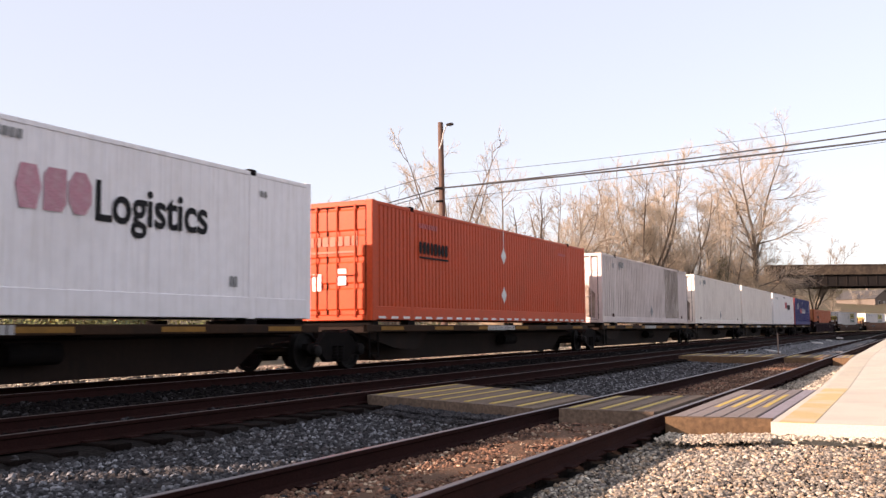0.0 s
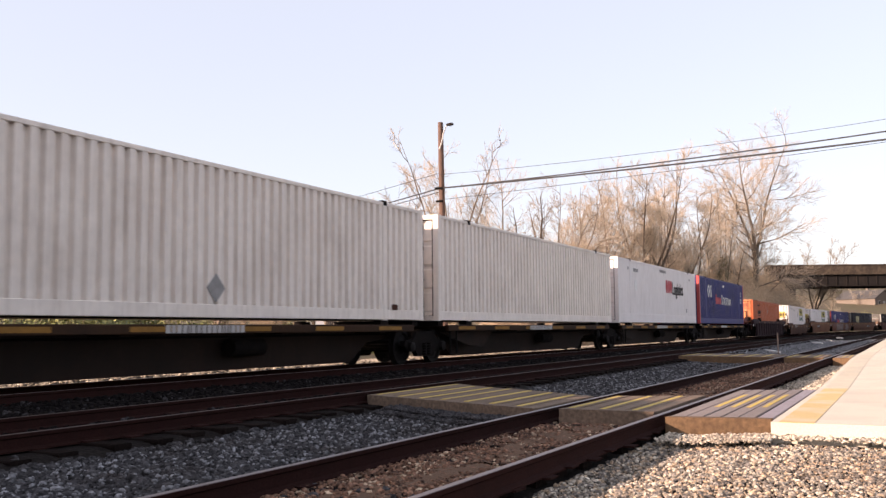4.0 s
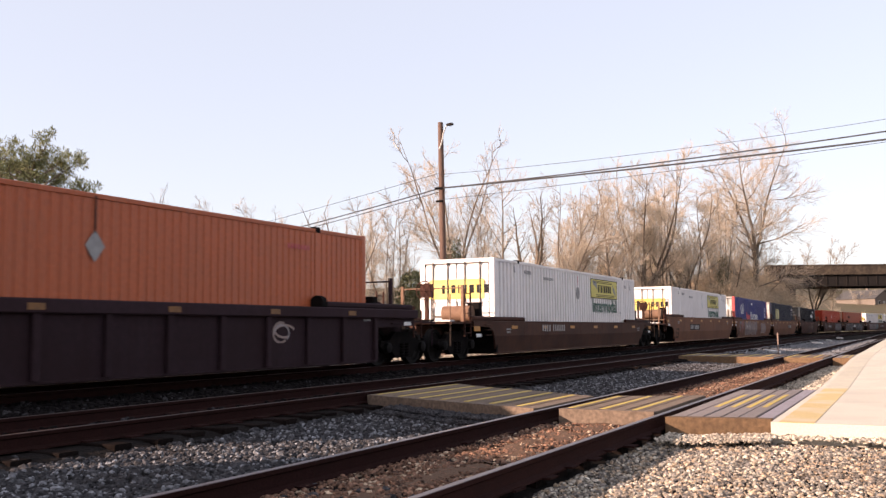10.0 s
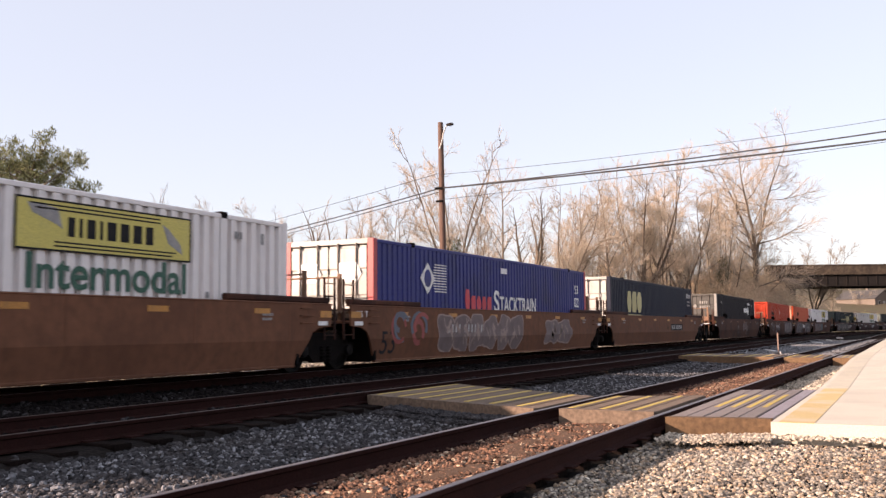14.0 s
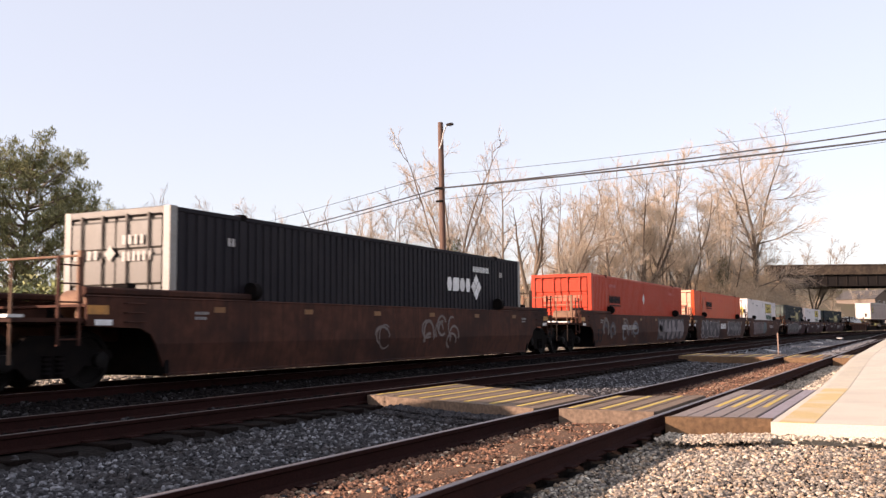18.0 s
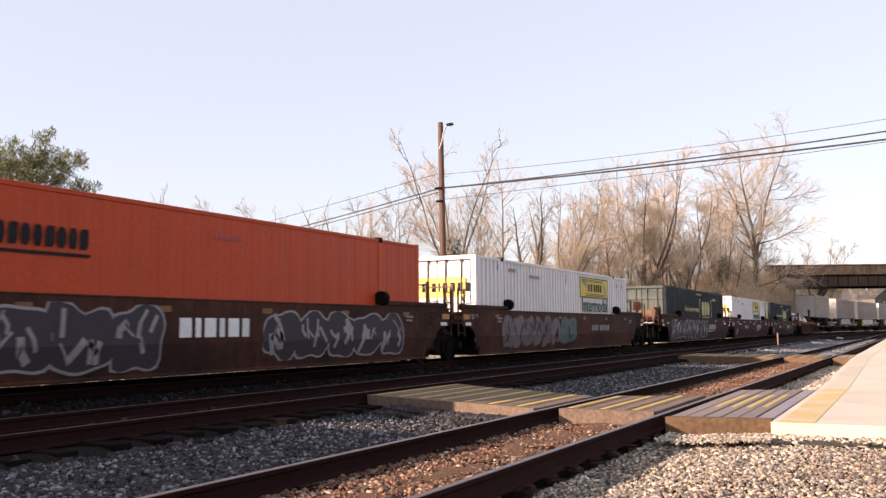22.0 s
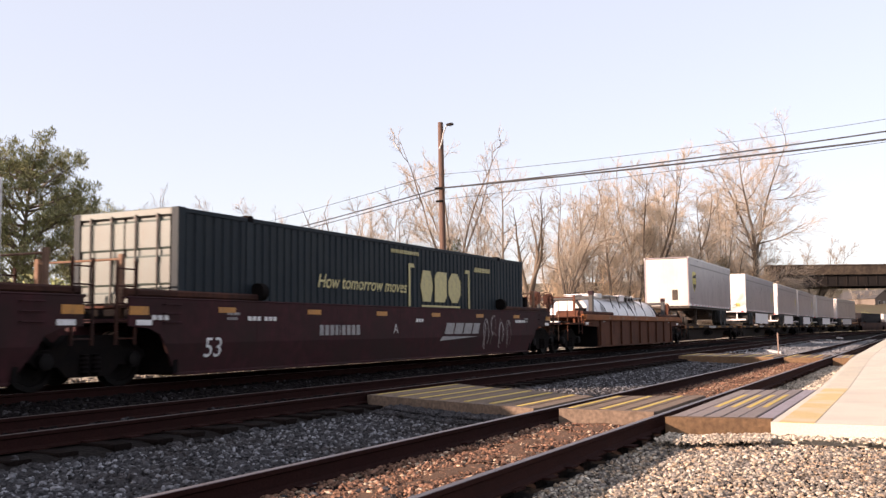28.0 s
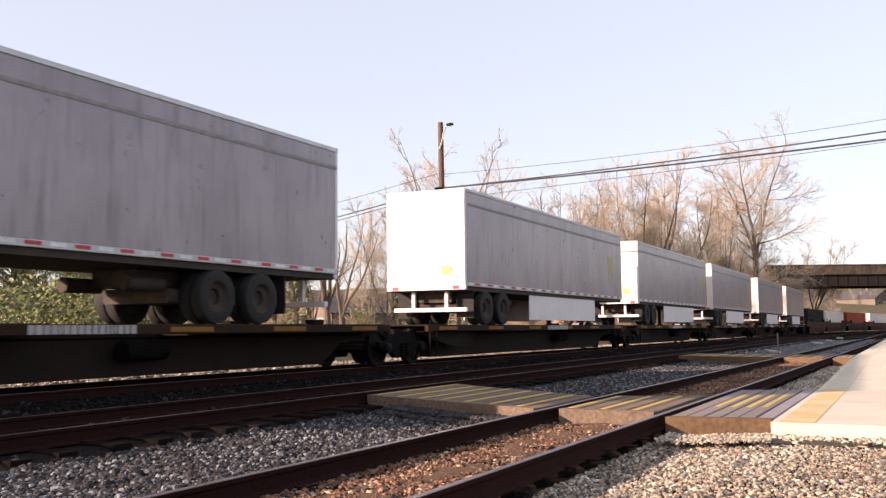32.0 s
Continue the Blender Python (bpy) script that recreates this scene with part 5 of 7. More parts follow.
def well_car(s, y0, y1, paint, left=True, right=True, ribbed=False, well=8.2, top=1.46, label=""):
    """A deep-well container wagon; left and right tell which ends carry trucks of their own."""
    u = rides(thing("well_wagon", label, "railway wagon", "wagons of the train"), s)
    hw = 1.5
    el = -well - (1.85 if left else 1.2)
    er = well + (1.85 if right else 1.2)
    t = top - (0.18 if ribbed else 0.0)
    glow = REFLECT if paint in (TAN, TAN_DARK, MAROON) else REFLECT_DIM
    for sgn in (-1, 1):
        x0, x1 = (hw - 0.05, hw) if sgn > 0 else (-hw, -hw + 0.05)
        k1, k2 = (0.12, 0.1) if ribbed else (0.75, 0.5)
        ring = [(el, t), (el, 1.0), (-well - k1, 0.96), (-well - k2, 0.86), (-well - 0.02, 0.18), (well + 0.02, 0.18), (well + k2, 0.86), (well + k1, 0.96), (er, 1.0), (er, t)]
        if ribbed:
            side = part("side_wall", prism(geo(), ring, 0, x0, x1), paint, u)
        else:
            ym = well + 0.02 + (k2 - 0.02) * (FOLD - 0.18) / 0.68
            g = prism(geo(), ring[:4] + [(-ym, FOLD), (ym, FOLD)] + ring[6:], 0, x0, x1)
            n = len(g[0])
            prism(g, [(-ym, FOLD), (-well - 0.02, 0.18), (well + 0.02, 0.18), (ym, FOLD)], 0, x0, x1)
            g[0][n:] = [(x - sgn * (FOLD - z) * INWARD, y, z) for x, y, z in g[0][n:]]
            side = part("side_wall", g, paint, u)
        proud = hw + (0.1 if ribbed else 0.012)
        part("top_chord", chamfer(geo(), min(sgn * (hw - 0.12), sgn * proud), max(sgn * (hw - 0.12), sgn * proud), el - 0.05, er + 0.05, t - (0.1 if ribbed else 0.02), t + 0.12 if ribbed else t + 0.02, 0.02), CHORD_RUST if paint is RUSTY else paint, u)
        part("bottom_chord", chamfer(geo(), min(sgn * 1.3, sgn * (hw + 0.006 - (0 if ribbed else 0.1))), max(sgn * 1.3, sgn * (hw + 0.006 - (0 if ribbed else 0.1))), -well, well, 0.15, 0.21, 0.015), paint, u)
        if ribbed:
            n = 13 if well > 7 else 9
            for i in range(n):
                y = -well + 0.1 + i * (2 * well - 0.2) / (n - 1)
                part("stake", shared("stake_%.2f" % t, lambda: chamfer(geo(), 0.0, 0.08, -0.07, 0.07, 0.22, t - 0.1, 0.015), paint), paint, side, at=pose(sgn * hw, y, 0, 0, 0, 0 if sgn > 0 else 180))
        for i in range(6):
            y = -well + 1.2 + i * (2 * well - 2.4) / 5
            part("reflector", shared("reflector_small%.2f" % t, lambda: box(geo(), 0.0, 0.006, -0.24 if glow is REFLECT else -0.15, 0.24 if glow is REFLECT else 0.15, t - 0.22, t - 0.12), glow), glow, side, "dull orange reflector strip", at=pose(sgn * (hw + (0.1 if ribbed else 0.0)), y, 0.17 if ribbed else 0.0, 0, 0, 0 if sgn > 0 else 180))
            if not ribbed:
                part("weld_seam", shared("weld_seam%.2f" % t, lambda: box(geo(), 0.0, 0.003, -0.025, 0.025, FOLD + 0.005, t - 0.03), paint), paint, side, at=pose(sgn * (hw - 0.0005), y + 0.9, 0, 0, 0, 0 if sgn > 0 else 180))
        for e, far in ((-1, el), (1, er)):
            a, b = sorted((e * (well - 2.2), far))
            part("guide_rail", chamfer(geo(), min(sgn * 1.34, sgn * 1.46), max(sgn * 1.34, sgn * 1.46), a, b, t + (0.125 if ribbed else 0.022), t + 0.15 + (0.1 if ribbed else 0.0), 0.03), BROWN if paint is not DARKWAG else DARKWAG, u)
            if (ribbed and well > 7) or paint in (MAROON, BROWN):
                part("guide_roller", shared("guide_roller", lambda: lathe(geo(), [(-0.09, 0.0), (-0.09, 0.17), (0.09, 0.17), (0.09, 0.0)], "y", 12), BLACK_IRON, True), BLACK_IRON, u, at=pose(sgn * 1.42, e * (well - 2.25), t + 0.2))
            q = sorted((far, far - e * 0.42))
            part("yellow_panel", box(geo(), min(sgn * hw, sgn * (hw + 0.006)), max(sgn * hw, sgn * (hw + 0.006)), q[0], q[1], top - 0.28, top - 0.14), REFLECT, u)
            for k in range(3):
                part("hand_hold", shared("hand_hold", lambda: rod(rod(rod(geo(), (0.055, -0.2, 0.0), (0.055, 0.2, 0.0), 0.011, n=6), (0.0, -0.2, 0.0), (0.055, -0.2, 0.0), 0.011, n=6), (0.0, 0.2, 0.0), (0.055, 0.2, 0.0), 0.011, n=6), paint), paint, u, at=pose(sgn * hw, far - e * 0.95, top - 0.4 + k * 0.15, 0, 0, 0 if sgn > 0 else 180))
            if sgn > 0:
                part("stencil", blocks([0.05, 0.07, 0.04, 0.06, 0.05], 0.05, 0.02), MARK_GREY, u, at=on_side(hw + 0.001, far - e * 2.4, top - 0.26))
                part("stencil", blocks([0.06, 0.05, 0.07, 0.05], 0.05, 0.02), MARK_GREY, u, at=on_side(hw + 0.001, far - e * 2.4, top - 0.35))
            q = sorted((far - e * 0.15, far - e * 0.5))
            part("placard", box(geo(), min(sgn * hw, sgn * (hw + 0.006)), max(sgn * hw, sgn * (hw + 0.006)), q[0], q[1], top - 0.45, top - 0.36), MARK_WHITE, u)
    part("well_floor", box(geo(), -1.29, 1.29, -well, well, 0.155, 0.2), BLACK_IRON, u)
    for e, y_end, far in ((-1, y0, el), (1, y1, er)):
        own = left if e < 0 else right
        gear = paint if ribbed else END_STEEL
        a, b = sorted((e * (well + 0.02), y_end - e * 0.35))
        part("end_bulkhead", box(geo(), -1.44, 1.44, e * (well + 0.06) - 0.05, e * (well + 0.06) + 0.05, 0.2, top - 0.04), BLACK_IRON, u)
        part("end_sill", chamfer(geo(), -0.35, 0.35, a, b, 0.74, 1.02, 0.03), paint, u)
        part("end_platform", box(geo(), -1.44, 1.44, min(e * (well + 0.12), y_end - e * 0.4), max(e * (well + 0.12), y_end - e * 0.4), 1.06, 1.12), paint, u)
        q = sorted((far - e * 0.1, far - e * 0.75))
        part("walkway_grating", box(geo(), -1.33, 1.33, q[0], q[1], top - 0.16, top - 0.12), BROWN if paint is not TAN else TIMBER, u)
        for sgn in (-1, 1):
            ladder(u, sgn * 1.44, far + e * 0.3 if own else far + e * 0.02, 0.7, 1.4 if ribbed else 2.05, BROWN)
            part("end_post", box(geo(), sgn * 1.0 - 0.04, sgn * 1.0 + 0.04, far - e * 0.3 - 0.04, far - e * 0.3 + 0.04, 1.12, 2.2), gear, u)
        part("handrail", rod(geo(), (-1.0, far - e * 0.3, 2.12), (1.0, far - e * 0.3, 2.12), 0.02, n=6), gear, u, smooth=True)
        if own:
            bogie(u, y_end - e * 1.45, s)
            coupling(u, *sorted((y_end, y_end - e * 0.4)))
            high = top + 0.16 if paint in (TAN, MAROON) else 1.37
            part("brake_cylinder", rod(geo(), (0.1, e * (well + 0.95), high), (1.0, e * (well + 0.95), high), 0.24, n=14), gear, u, smooth=True)
            part("valve_box", chamfer(geo(), -0.8, -0.3, y_end - e * 1.3 - 0.2, y_end - e * 1.3 + 0.2, 1.125, 1.6, 0.03), BROWN, u)
            part("relay_box", chamfer(geo(), 0.75, 1.15, e * (well + 0.58) - 0.1, e * (well + 0.58) + 0.1, high - 0.24, high + 0.34, 0.03), BLACK_IRON, u)
            part("cross_step", box(geo(), -1.4, 1.4, y_end - e * 0.5 - 0.14, y_end - e * 0.5 + 0.14, 1.125, 1.17), BLACK_IRON if ribbed else GALV, u)
            for sgn in (-1, 1):
                part("grab_iron", rod(geo(), (sgn * 1.36, y_end - e * 0.45, 0.45), (sgn * 1.36, y_end - e * 0.45, 1.9), 0.02, n=6), gear, u, smooth=True)
            if paint in (RUSTY, MAROON) or (e < 0 and paint is not BROWN):
                hand_brake(u, 0.55, y_end - e * 0.62, 2.0)
        elif e < 0:
            bogie(u, y_end, s)
    return u


# ---- what the train carries, in order ----
ST = 1.14      # container floor above the rail on a spine wagon
WL = 0.21      # and in a well
h8 = CL / 2
LOADS = {}
# the first two entries are added out of view to shape the shadows
SPINES = ((-36.7, CREAM, "c00"), (-19.3, WHITE, "c01"), (0.38, PALE, "xpo_a"), (19.08, ORANGE, "orange_a"), (37.48, CREAM_GRIMY, "ribbed"), (55.86, CREAM, "ribbed_b"), (72.9, CREAM, "cream"), (90.22, WHITE, "xpo_b"), (107.55, BLUE, "blue_a"))
LABELS = {"c00": "unseen added cream container that casts shade ahead of the first", "c01": "unseen added white container whose gap lets in a sun patch", "xpo_a": "white ribbed container with a faded red and black name panel", "orange_a": "bright orange corrugated container with small white diamonds",
          "ribbed": "dirty cream deeply ribbed container with a blackened patch", "ribbed_b": "dirty cream deeply ribbed container with stained doors", "cream": "plain cream corrugated container", "xpo_b": "clean white container with a red and black name panel",
          "blue_a": "blue corrugated container with red end posts"}
lefts = [a for a, _, _ in SPINES]
for i, (a, paint, key) in enumerate(SPINES):
    ribs = (0.075, 0.28) if key in ("ribbed", "ribbed_b", "cream", "c00", "blue_a") else (0.022, 0.2) if key.startswith("orange") else (0.012, 0.25)
    LOADS[key] = container(a + h8, paint, LABELS[key], ST, ribs, trim=RED_TRIM if key == "blue_a" else None, lower_rail=0.42 if paint in (PALE, WHITE) else 0.34 if key in ("blue_a", "orange_a") else 0.26)
    y0 = (lefts[i - 1] + CL - a) / 2 - h8 if i else -h8 - 1.0
    y1 = (lefts[i + 1] - a - CL) / 2 + h8 if i + 1 < len(lefts) else h8 + 0.9
    spine_unit(a + h8, y0, y1, last=i + 1 == len(lefts))

WELLS = ((128.49, ORANGE_PALE, "orange_b", DARKWAG, 1, 1), (152.2, WHITE, "white_a", TAN_DARK, 1, 1), (175.75, WHITE, "white_b", TAN, 1, 0), (195.35, BLUE, "blue_b", TAN, 0, 0), (214.9, NAVY, "navy_a", TAN, 0, 1),
         (238.85, CHARCOAL, "charcoal", BROWN, 1, 1), (262.62, ORANGE_RED, "orange_c", BROWN, 1, 0), (282.2, ORANGE, "orange_d", BROWN, 0, 0), (301.9, WHITE, "white_c", BROWN, 0, 1),
         (325.6, GREEN_GREY, "green_a", MAROON, 1, 0), (345.2, WHITE, "white_d", MAROON, 0, 0), (364.93, GREEN_GREY, "green_b", MAROON, 0, 1),
         (524.5, CHARCOAL, "far_a", BROWN, 1, 1), (543.0, CREAM, "far_b", BROWN, 1, 0), (562.5, ORANGE, "far_c", BROWN, 0, 0), (582.0, CREAM, "far_d", BROWN, 0, 1), (604.0, WHITE, "far_e", TAN, 1, 1))
WLABEL = {"orange_b": "faded orange corrugated container sitting in a well wagon", "white": "white ribbed container with yellow panel and green lettering", "blue_b": "blue corrugated container with grey doors and red posts",
          "navy_a": "dark navy corrugated container with a pale gold mark", "charcoal": "charcoal corrugated container with a white diamond mark", "orange_c": "red-orange corrugated container sitting in a well wagon",
          "orange_d": "orange smooth-panelled container sitting in a well wagon", "green": "dark slate-green container with gold bracketed mark and grey doors", "far": "plain container far along the train"}
CARLABEL = {TAN_DARK: "grimy dark tan deep-well container wagon", TAN: "dirty tan deep-well container wagon", BROWN: "rust-brown graffitied deep-well container wagon", MAROON: "dull maroon deep-well container wagon with white marks", RUSTY: "rusty", DARKWAG: "dark brown ribbed deep-well container wagon"}
CARS = {}
for i, (a, paint, key, wag, l, r) in enumerate(WELLS):
    lab = next(v for k, v in WLABEL.items() if key.startswith(k))
    ribs = (0.08, 0.28) if key.startswith("white") else (0.007, 0.62) if key == "orange_d" else (0.02, 0.2) if key.startswith("orange") else (0.03, 0.24)
    doors = {"orange_b": ORANGE_DOOR, "orange_d": SUNLIT_DOOR, "charcoal": DOOR_GREY, "blue_b": DOOR_PALE, "navy_a": DOOR_PALE, "green_a": GREEN_DOOR, "green_b": GREEN_DOOR}.get(key)
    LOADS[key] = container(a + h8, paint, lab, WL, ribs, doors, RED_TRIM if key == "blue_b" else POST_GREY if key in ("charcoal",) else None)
    y0 = -h8 - (3.68 if l else 1.73)
    y1 = h8 + (3.68 if r else 1.73)
    CARS[key] = well_car(a + h8, y0, y1, wag, bool(l), bool(r), ribbed=wag is DARKWAG, top=1.13 if key == "white_a" else 1.46, label=CARLABEL[wag])


# ---- trailers on the last spine wagons ----
def wheel_pair(parent, y, r=0.5, base=1.04):
    for sgn in (-1, 1):
        for x in (0.92, 1.2):
            tyre = part("tyre", shared("tyre", lambda: lathe(geo(), [(-0.12, 0.29), (-0.13, 0.42), (-0.11, r - 0.01), (-0.07, r), (0.07, r), (0.11, r - 0.01), (0.13, 0.42), (0.12, 0.29), (-0.12, 0.29)], "x", 24), RUBBER, True), RUBBER, parent, at=pose(sgn * x, y, base + r))
            part("rim", shared("rim", lambda: lathe(geo(), [(-0.05, 0.0), (-0.05, 0.14), (0.02, 0.16), (0.04, 0.25), (0.11, 0.29), (-0.1, 0.29), (-0.08, 0.0)], "x", 18), CHASSIS, True), CHASSIS, tyre, "grimy dark steel rim", at=pose(0, 0, 0, 0, 0, 0 if sgn > 0 else 180))
    part("axle", rod(geo(), (-1.0, y, base + r), (1.0, y, base + r), 0.07, n=8), CHASSIS, parent, smooth=True)


# nose colour, paler than the aluminium side skin
NOSE = mat("white_nose_paint", (0.50, 0.46, 0.42), 0.6, dirt=(0.36, 0.31, 0.28), amount=0.4, scale=0.8, grain=4, bump=0.05, spread=0.02, streak=0.3)


def trailer(s, half, label, nose_first):
    """A highway van trailer; nose_first turns its front to the camera's end."""
    t = rides(thing("semi_trailer", label, "trailer", "trailers on the train"), s)
    z0, z1, w = 2.15, 5.0, 1.295
    e = 1 if nose_first else -1            # which end has the wheels
    for sgn in (-1, 1):
        wall = part("side_wall", chamfer(geo(), min(sgn * (w - 0.04), sgn * w), max(sgn * (w - 0.04), sgn * w), -half + 0.03, half - 0.03, z0 + 0.12, z1 - 0.1, 0.005), TRAILER, t, "streaked pale aluminium skin")
        for i in range(1, 12):
            part("seam", shared("seam", lambda: box(geo(), 0.0, 0.002, -0.012, 0.012, z0 + 0.16, z1 - 0.5), TRAILER), TRAILER, wall, at=pose(sgn * (w - 0.0005), -half + i * 2 * half / 12, 0, 0, 0, 0 if sgn > 0 else 180))
        part("upper_band", chamfer(geo(), min(sgn * w, sgn * (w + 0.012)), max(sgn * w, sgn * (w + 0.012)), -half + 0.25, half - 0.05, z1 - 0.5, z1 - 0.42, 0.003), MARK_GREY, t)
        part("top_rail", chamfer(geo(), min(sgn * (w - 0.05), sgn * (w + 0.012)), max(sgn * (w - 0.05), sgn * (w + 0.012)), -half, half, z1 - 0.1, z1, 0.012), GALV, t)
        part("bottom_rail", chamfer(geo(), min(sgn * (w - 0.05), sgn * (w + 0.015)), max(sgn * (w - 0.05), sgn * (w + 0.015)), -half, half, z0, z0 + 0.12, 0.01), GALV, t)
        n = int(half * 2 / 0.46)
        for i in range(n):
            part("conspicuity_tape", shared("tape%d" % (i % 2), lambda: box(geo(), 0.0, 0.004, -0.15, 0.15, z0 + 0.04, z0 + 0.1), MARK_RED if i % 2 else MARK_WHITE), MARK_RED if i % 2 else MARK_WHITE, t, at=pose(sgn * (w + 0.015), -half + 0.35 + i * 0.46, 0, 0, 0, 0 if sgn > 0 else 180))
    part("roof", box(geo(), -w + 0.05, w - 0.05, -half + 0.02, half - 0.02, z1 - 0.06, z1 - 0.01), TRAILER, t)
    part("floor_frame", box(geo(), -w + 0.05, w - 0.05, -half + 0.05, half - 0.05, z0 - 0.12, z0 + 0.1), CHASSIS, t)
    # the nose
    part("front_wall", chamfer(geo(), -w + 0.06, w - 0.06, min(-e * half, -e * (half - 0.05)), max(-e * half, -e * (half - 0.05)), z0 + 0.02, z1 - 0.1, 0.02), NOSE, t, "white painted nose")
    for sgn in (-1, 1):
        part("corner_post", chamfer(geo(), min(sgn * (w - 0.12), sgn * (w + 0.004)), max(sgn * (w - 0.12), sgn * (w + 0.004)), min(-e * (half + 0.012), -e * (half - 0.1)), max(-e * (half + 0.012), -e * (half - 0.1)), z0 + 0.01, z1 - 0.02, 0.03), TRAILER, t)
    panel = part("connector_box", box(geo(), 0.3, 0.62, min(-e * half, -e * (half + 0.02)), max(-e * half, -e * (half + 0.02)), z0 + 0.35, z0 + 0.95), CHASSIS, t)
    # the doors end
    yd = e * half
    if nose_first:
        for sgn in (-1, 1):
            d = part("door", chamfer(geo(), min(0.01 * sgn, sgn * (w - 0.1)), max(0.01 * sgn, sgn * (w - 0.1)), min(yd, yd - e * 0.05), max(yd, yd - e * 0.05), z0 + 0.12, z1 - 0.14, 0.01), TRAILER, t)
            for x in (0.35, 0.85):
                part("lock_rod", rod(geo(), (sgn * x, yd + e * 0.03, z0 + 0.12), (sgn * x, yd + e * 0.03, z1 - 0.16), 0.016, n=6), GALV, d, smooth=True)
    else:
        d = part("roll_up_door", box(geo(), -w + 0.1, w - 0.1, min(yd - e * 0.05, yd - e * 0.03), max(yd - e * 0.05, yd - e * 0.03), z0 + 0.12, z1 - 0.14), CREAM, t, "cream roll-up door of level slats")
        hs = (z1 - z0 - 0.26) / 7
        for i in range(7):
            part("door_slat", shared("door_slat", lambda: chamfer(geo(), -w + 0.105, w - 0.105, -0.015, 0.015, 0.006, hs - 0.006, 0.006), CREAM), CREAM, d, at=pose(0, yd - e * 0.015, z0 + 0.12 + i * hs))
        part("door_handle", box(geo(), -0.08, 0.08, min(yd, yd + e * 0.03), max(yd, yd + e * 0.03), z0 + 0.2, z0 + 0.26), GALV, d)
    for sgn in (-1, 1):
        part("rear_post", chamfer(geo(), min(sgn * (w - 0.1), sgn * (w + 0.004)), max(sgn * (w - 0.1), sgn * (w + 0.004)), min(yd + e * 0.015, yd - e * 0.1), max(yd + e * 0.015, yd - e * 0.1), z0, z1, 0.015), WHITE, t)
        part("bumper_strut", box(geo(), sgn * 0.55 - 0.05, sgn * 0.55 + 0.05, yd - e * 0.3 - 0.05, yd - e * 0.3 + 0.05, 1.45, z0), WHITE, t)
        part("tail_lamp", box(geo(), sgn * 1.0 - 0.1, sgn * 1.0 + 0.1, min(yd, yd + e * 0.02), max(yd, yd + e * 0.02), z0 - 0.08, z0 + 0.02), MARK_RED, t)
    part("rear_header", chamfer(geo(), -w + 0.1, w - 0.1, min(yd + e * 0.01, yd - e * 0.08), max(yd + e * 0.01, yd - e * 0.08), z1 - 0.14, z1, 0.01), WHITE, t)
    part("rear_sill", chamfer(geo(), -w, w, min(yd + e * 0.01, yd - e * 0.12), max(yd + e * 0.01, yd - e * 0.12), z0 - 0.1, z0 + 0.12, 0.01), WHITE, t)
    part("bumper_bar", chamfer(geo(), -1.2, 1.2, yd - e * 0.3 - 0.06, yd - e * 0.3 + 0.06, 1.42, 1.54, 0.015), WHITE, t, "white rear guard bar")
    part("stop_placard", box(geo(), 0.55, 0.85, min(yd + e * 0.012, yd + e * 0.02), max(yd + e * 0.012, yd + e * 0.02), z0 + 0.35, z0 + 0.6), MARK_YELLOW, t, "small yellow placard")
    # running gear
    d = 1.28 if nose_first else 0.0          # how far forward the axles are slid
    for k in (1.45, 2.75):
        wheel_pair(t, e * (half - k - d))
    part("suspension", chamfer(geo(), -0.8, 0.8, min(e * (half - 0.75 - d), e * (half - 3.5 - d)), max(e * (half - 0.75 - d), e * (half - 3.5 - d)), 1.42, z0 - 0.46, 0.04), CHASSIS, t)
    for sgn in (-1, 1):
        part("mud_flap", box(geo(), min(sgn * 0.72, sgn * 1.27), max(sgn * 0.72, sgn * 1.27), e * (half - 0.62 - d) - 0.01, e * (half - 0.62 - d) + 0.01, 1.25, z0 - 0.12), RUBBER, t, "black rubber mud flap")
        part("air_tank", rod(geo(), (sgn * 0.75, e * (half - 3.65 - d), z0 - 0.4), (sgn * 0.75, e * (half - 4.5 - d), z0 - 0.4), 0.14, n=12), CHASSIS, t, smooth=True)
    part("slider_frame", chamfer(geo(), -0.55, 0.55, min(e * (half - 0.6 - d), e * (half - 4.0 - d)), max(e * (half - 0.6 - d), e * (half - 4.0 - d)), z0 - 0.45, z0 - 0.13, 0.03), CHASSIS, t)
    for sgn in (-1, 1):
        yl = -e * (half - 3.5)
        part("landing_leg", box(geo(), sgn * 0.85 - 0.08, sgn * 0.85 + 0.08, yl - 0.08, yl + 0.08, 1.1, z0 - 0.1), CHASSIS, t)
        part("leg_foot", chamfer(geo(), sgn * 0.85 - 0.14, sgn * 0.85 + 0.14, yl - 0.15, yl + 0.15, 1.042, 1.1, 0.01), CHASSIS, t)
        for k in (-0.62, 0.62):
            part("leg_brace", rod(geo(), (sgn * 0.85, yl, 1.62), (sgn * 0.85, yl + k, z0 - 0.12), 0.03, n=6), CHASSIS, t)
        if not nose_first:
            part("side_skirt", box(geo(), min(sgn * 1.2, sgn * 1.23), max(sgn * 1.2, sgn * 1.23), -2.9, 4.3, 1.2, z0 - 0.01), WHITE, t, "white side skirt panel")
    # hitch stand of the wagon that carries its nose
    yk = -e * (half - 0.95)
    hitch = part("kingpin_plate", box(geo(), -0.45, 0.45, yk - 0.45, yk + 0.45, z0 - 0.2, z0 - 0.12), CHASSIS, t)
    return t


HITCH = mat("grimy_hitch_steel", (0.26, 0.24, 0.23), 0.7, dirt=(0.06, 0.045, 0.035), amount=0.6, scale=3, bump=0.1)


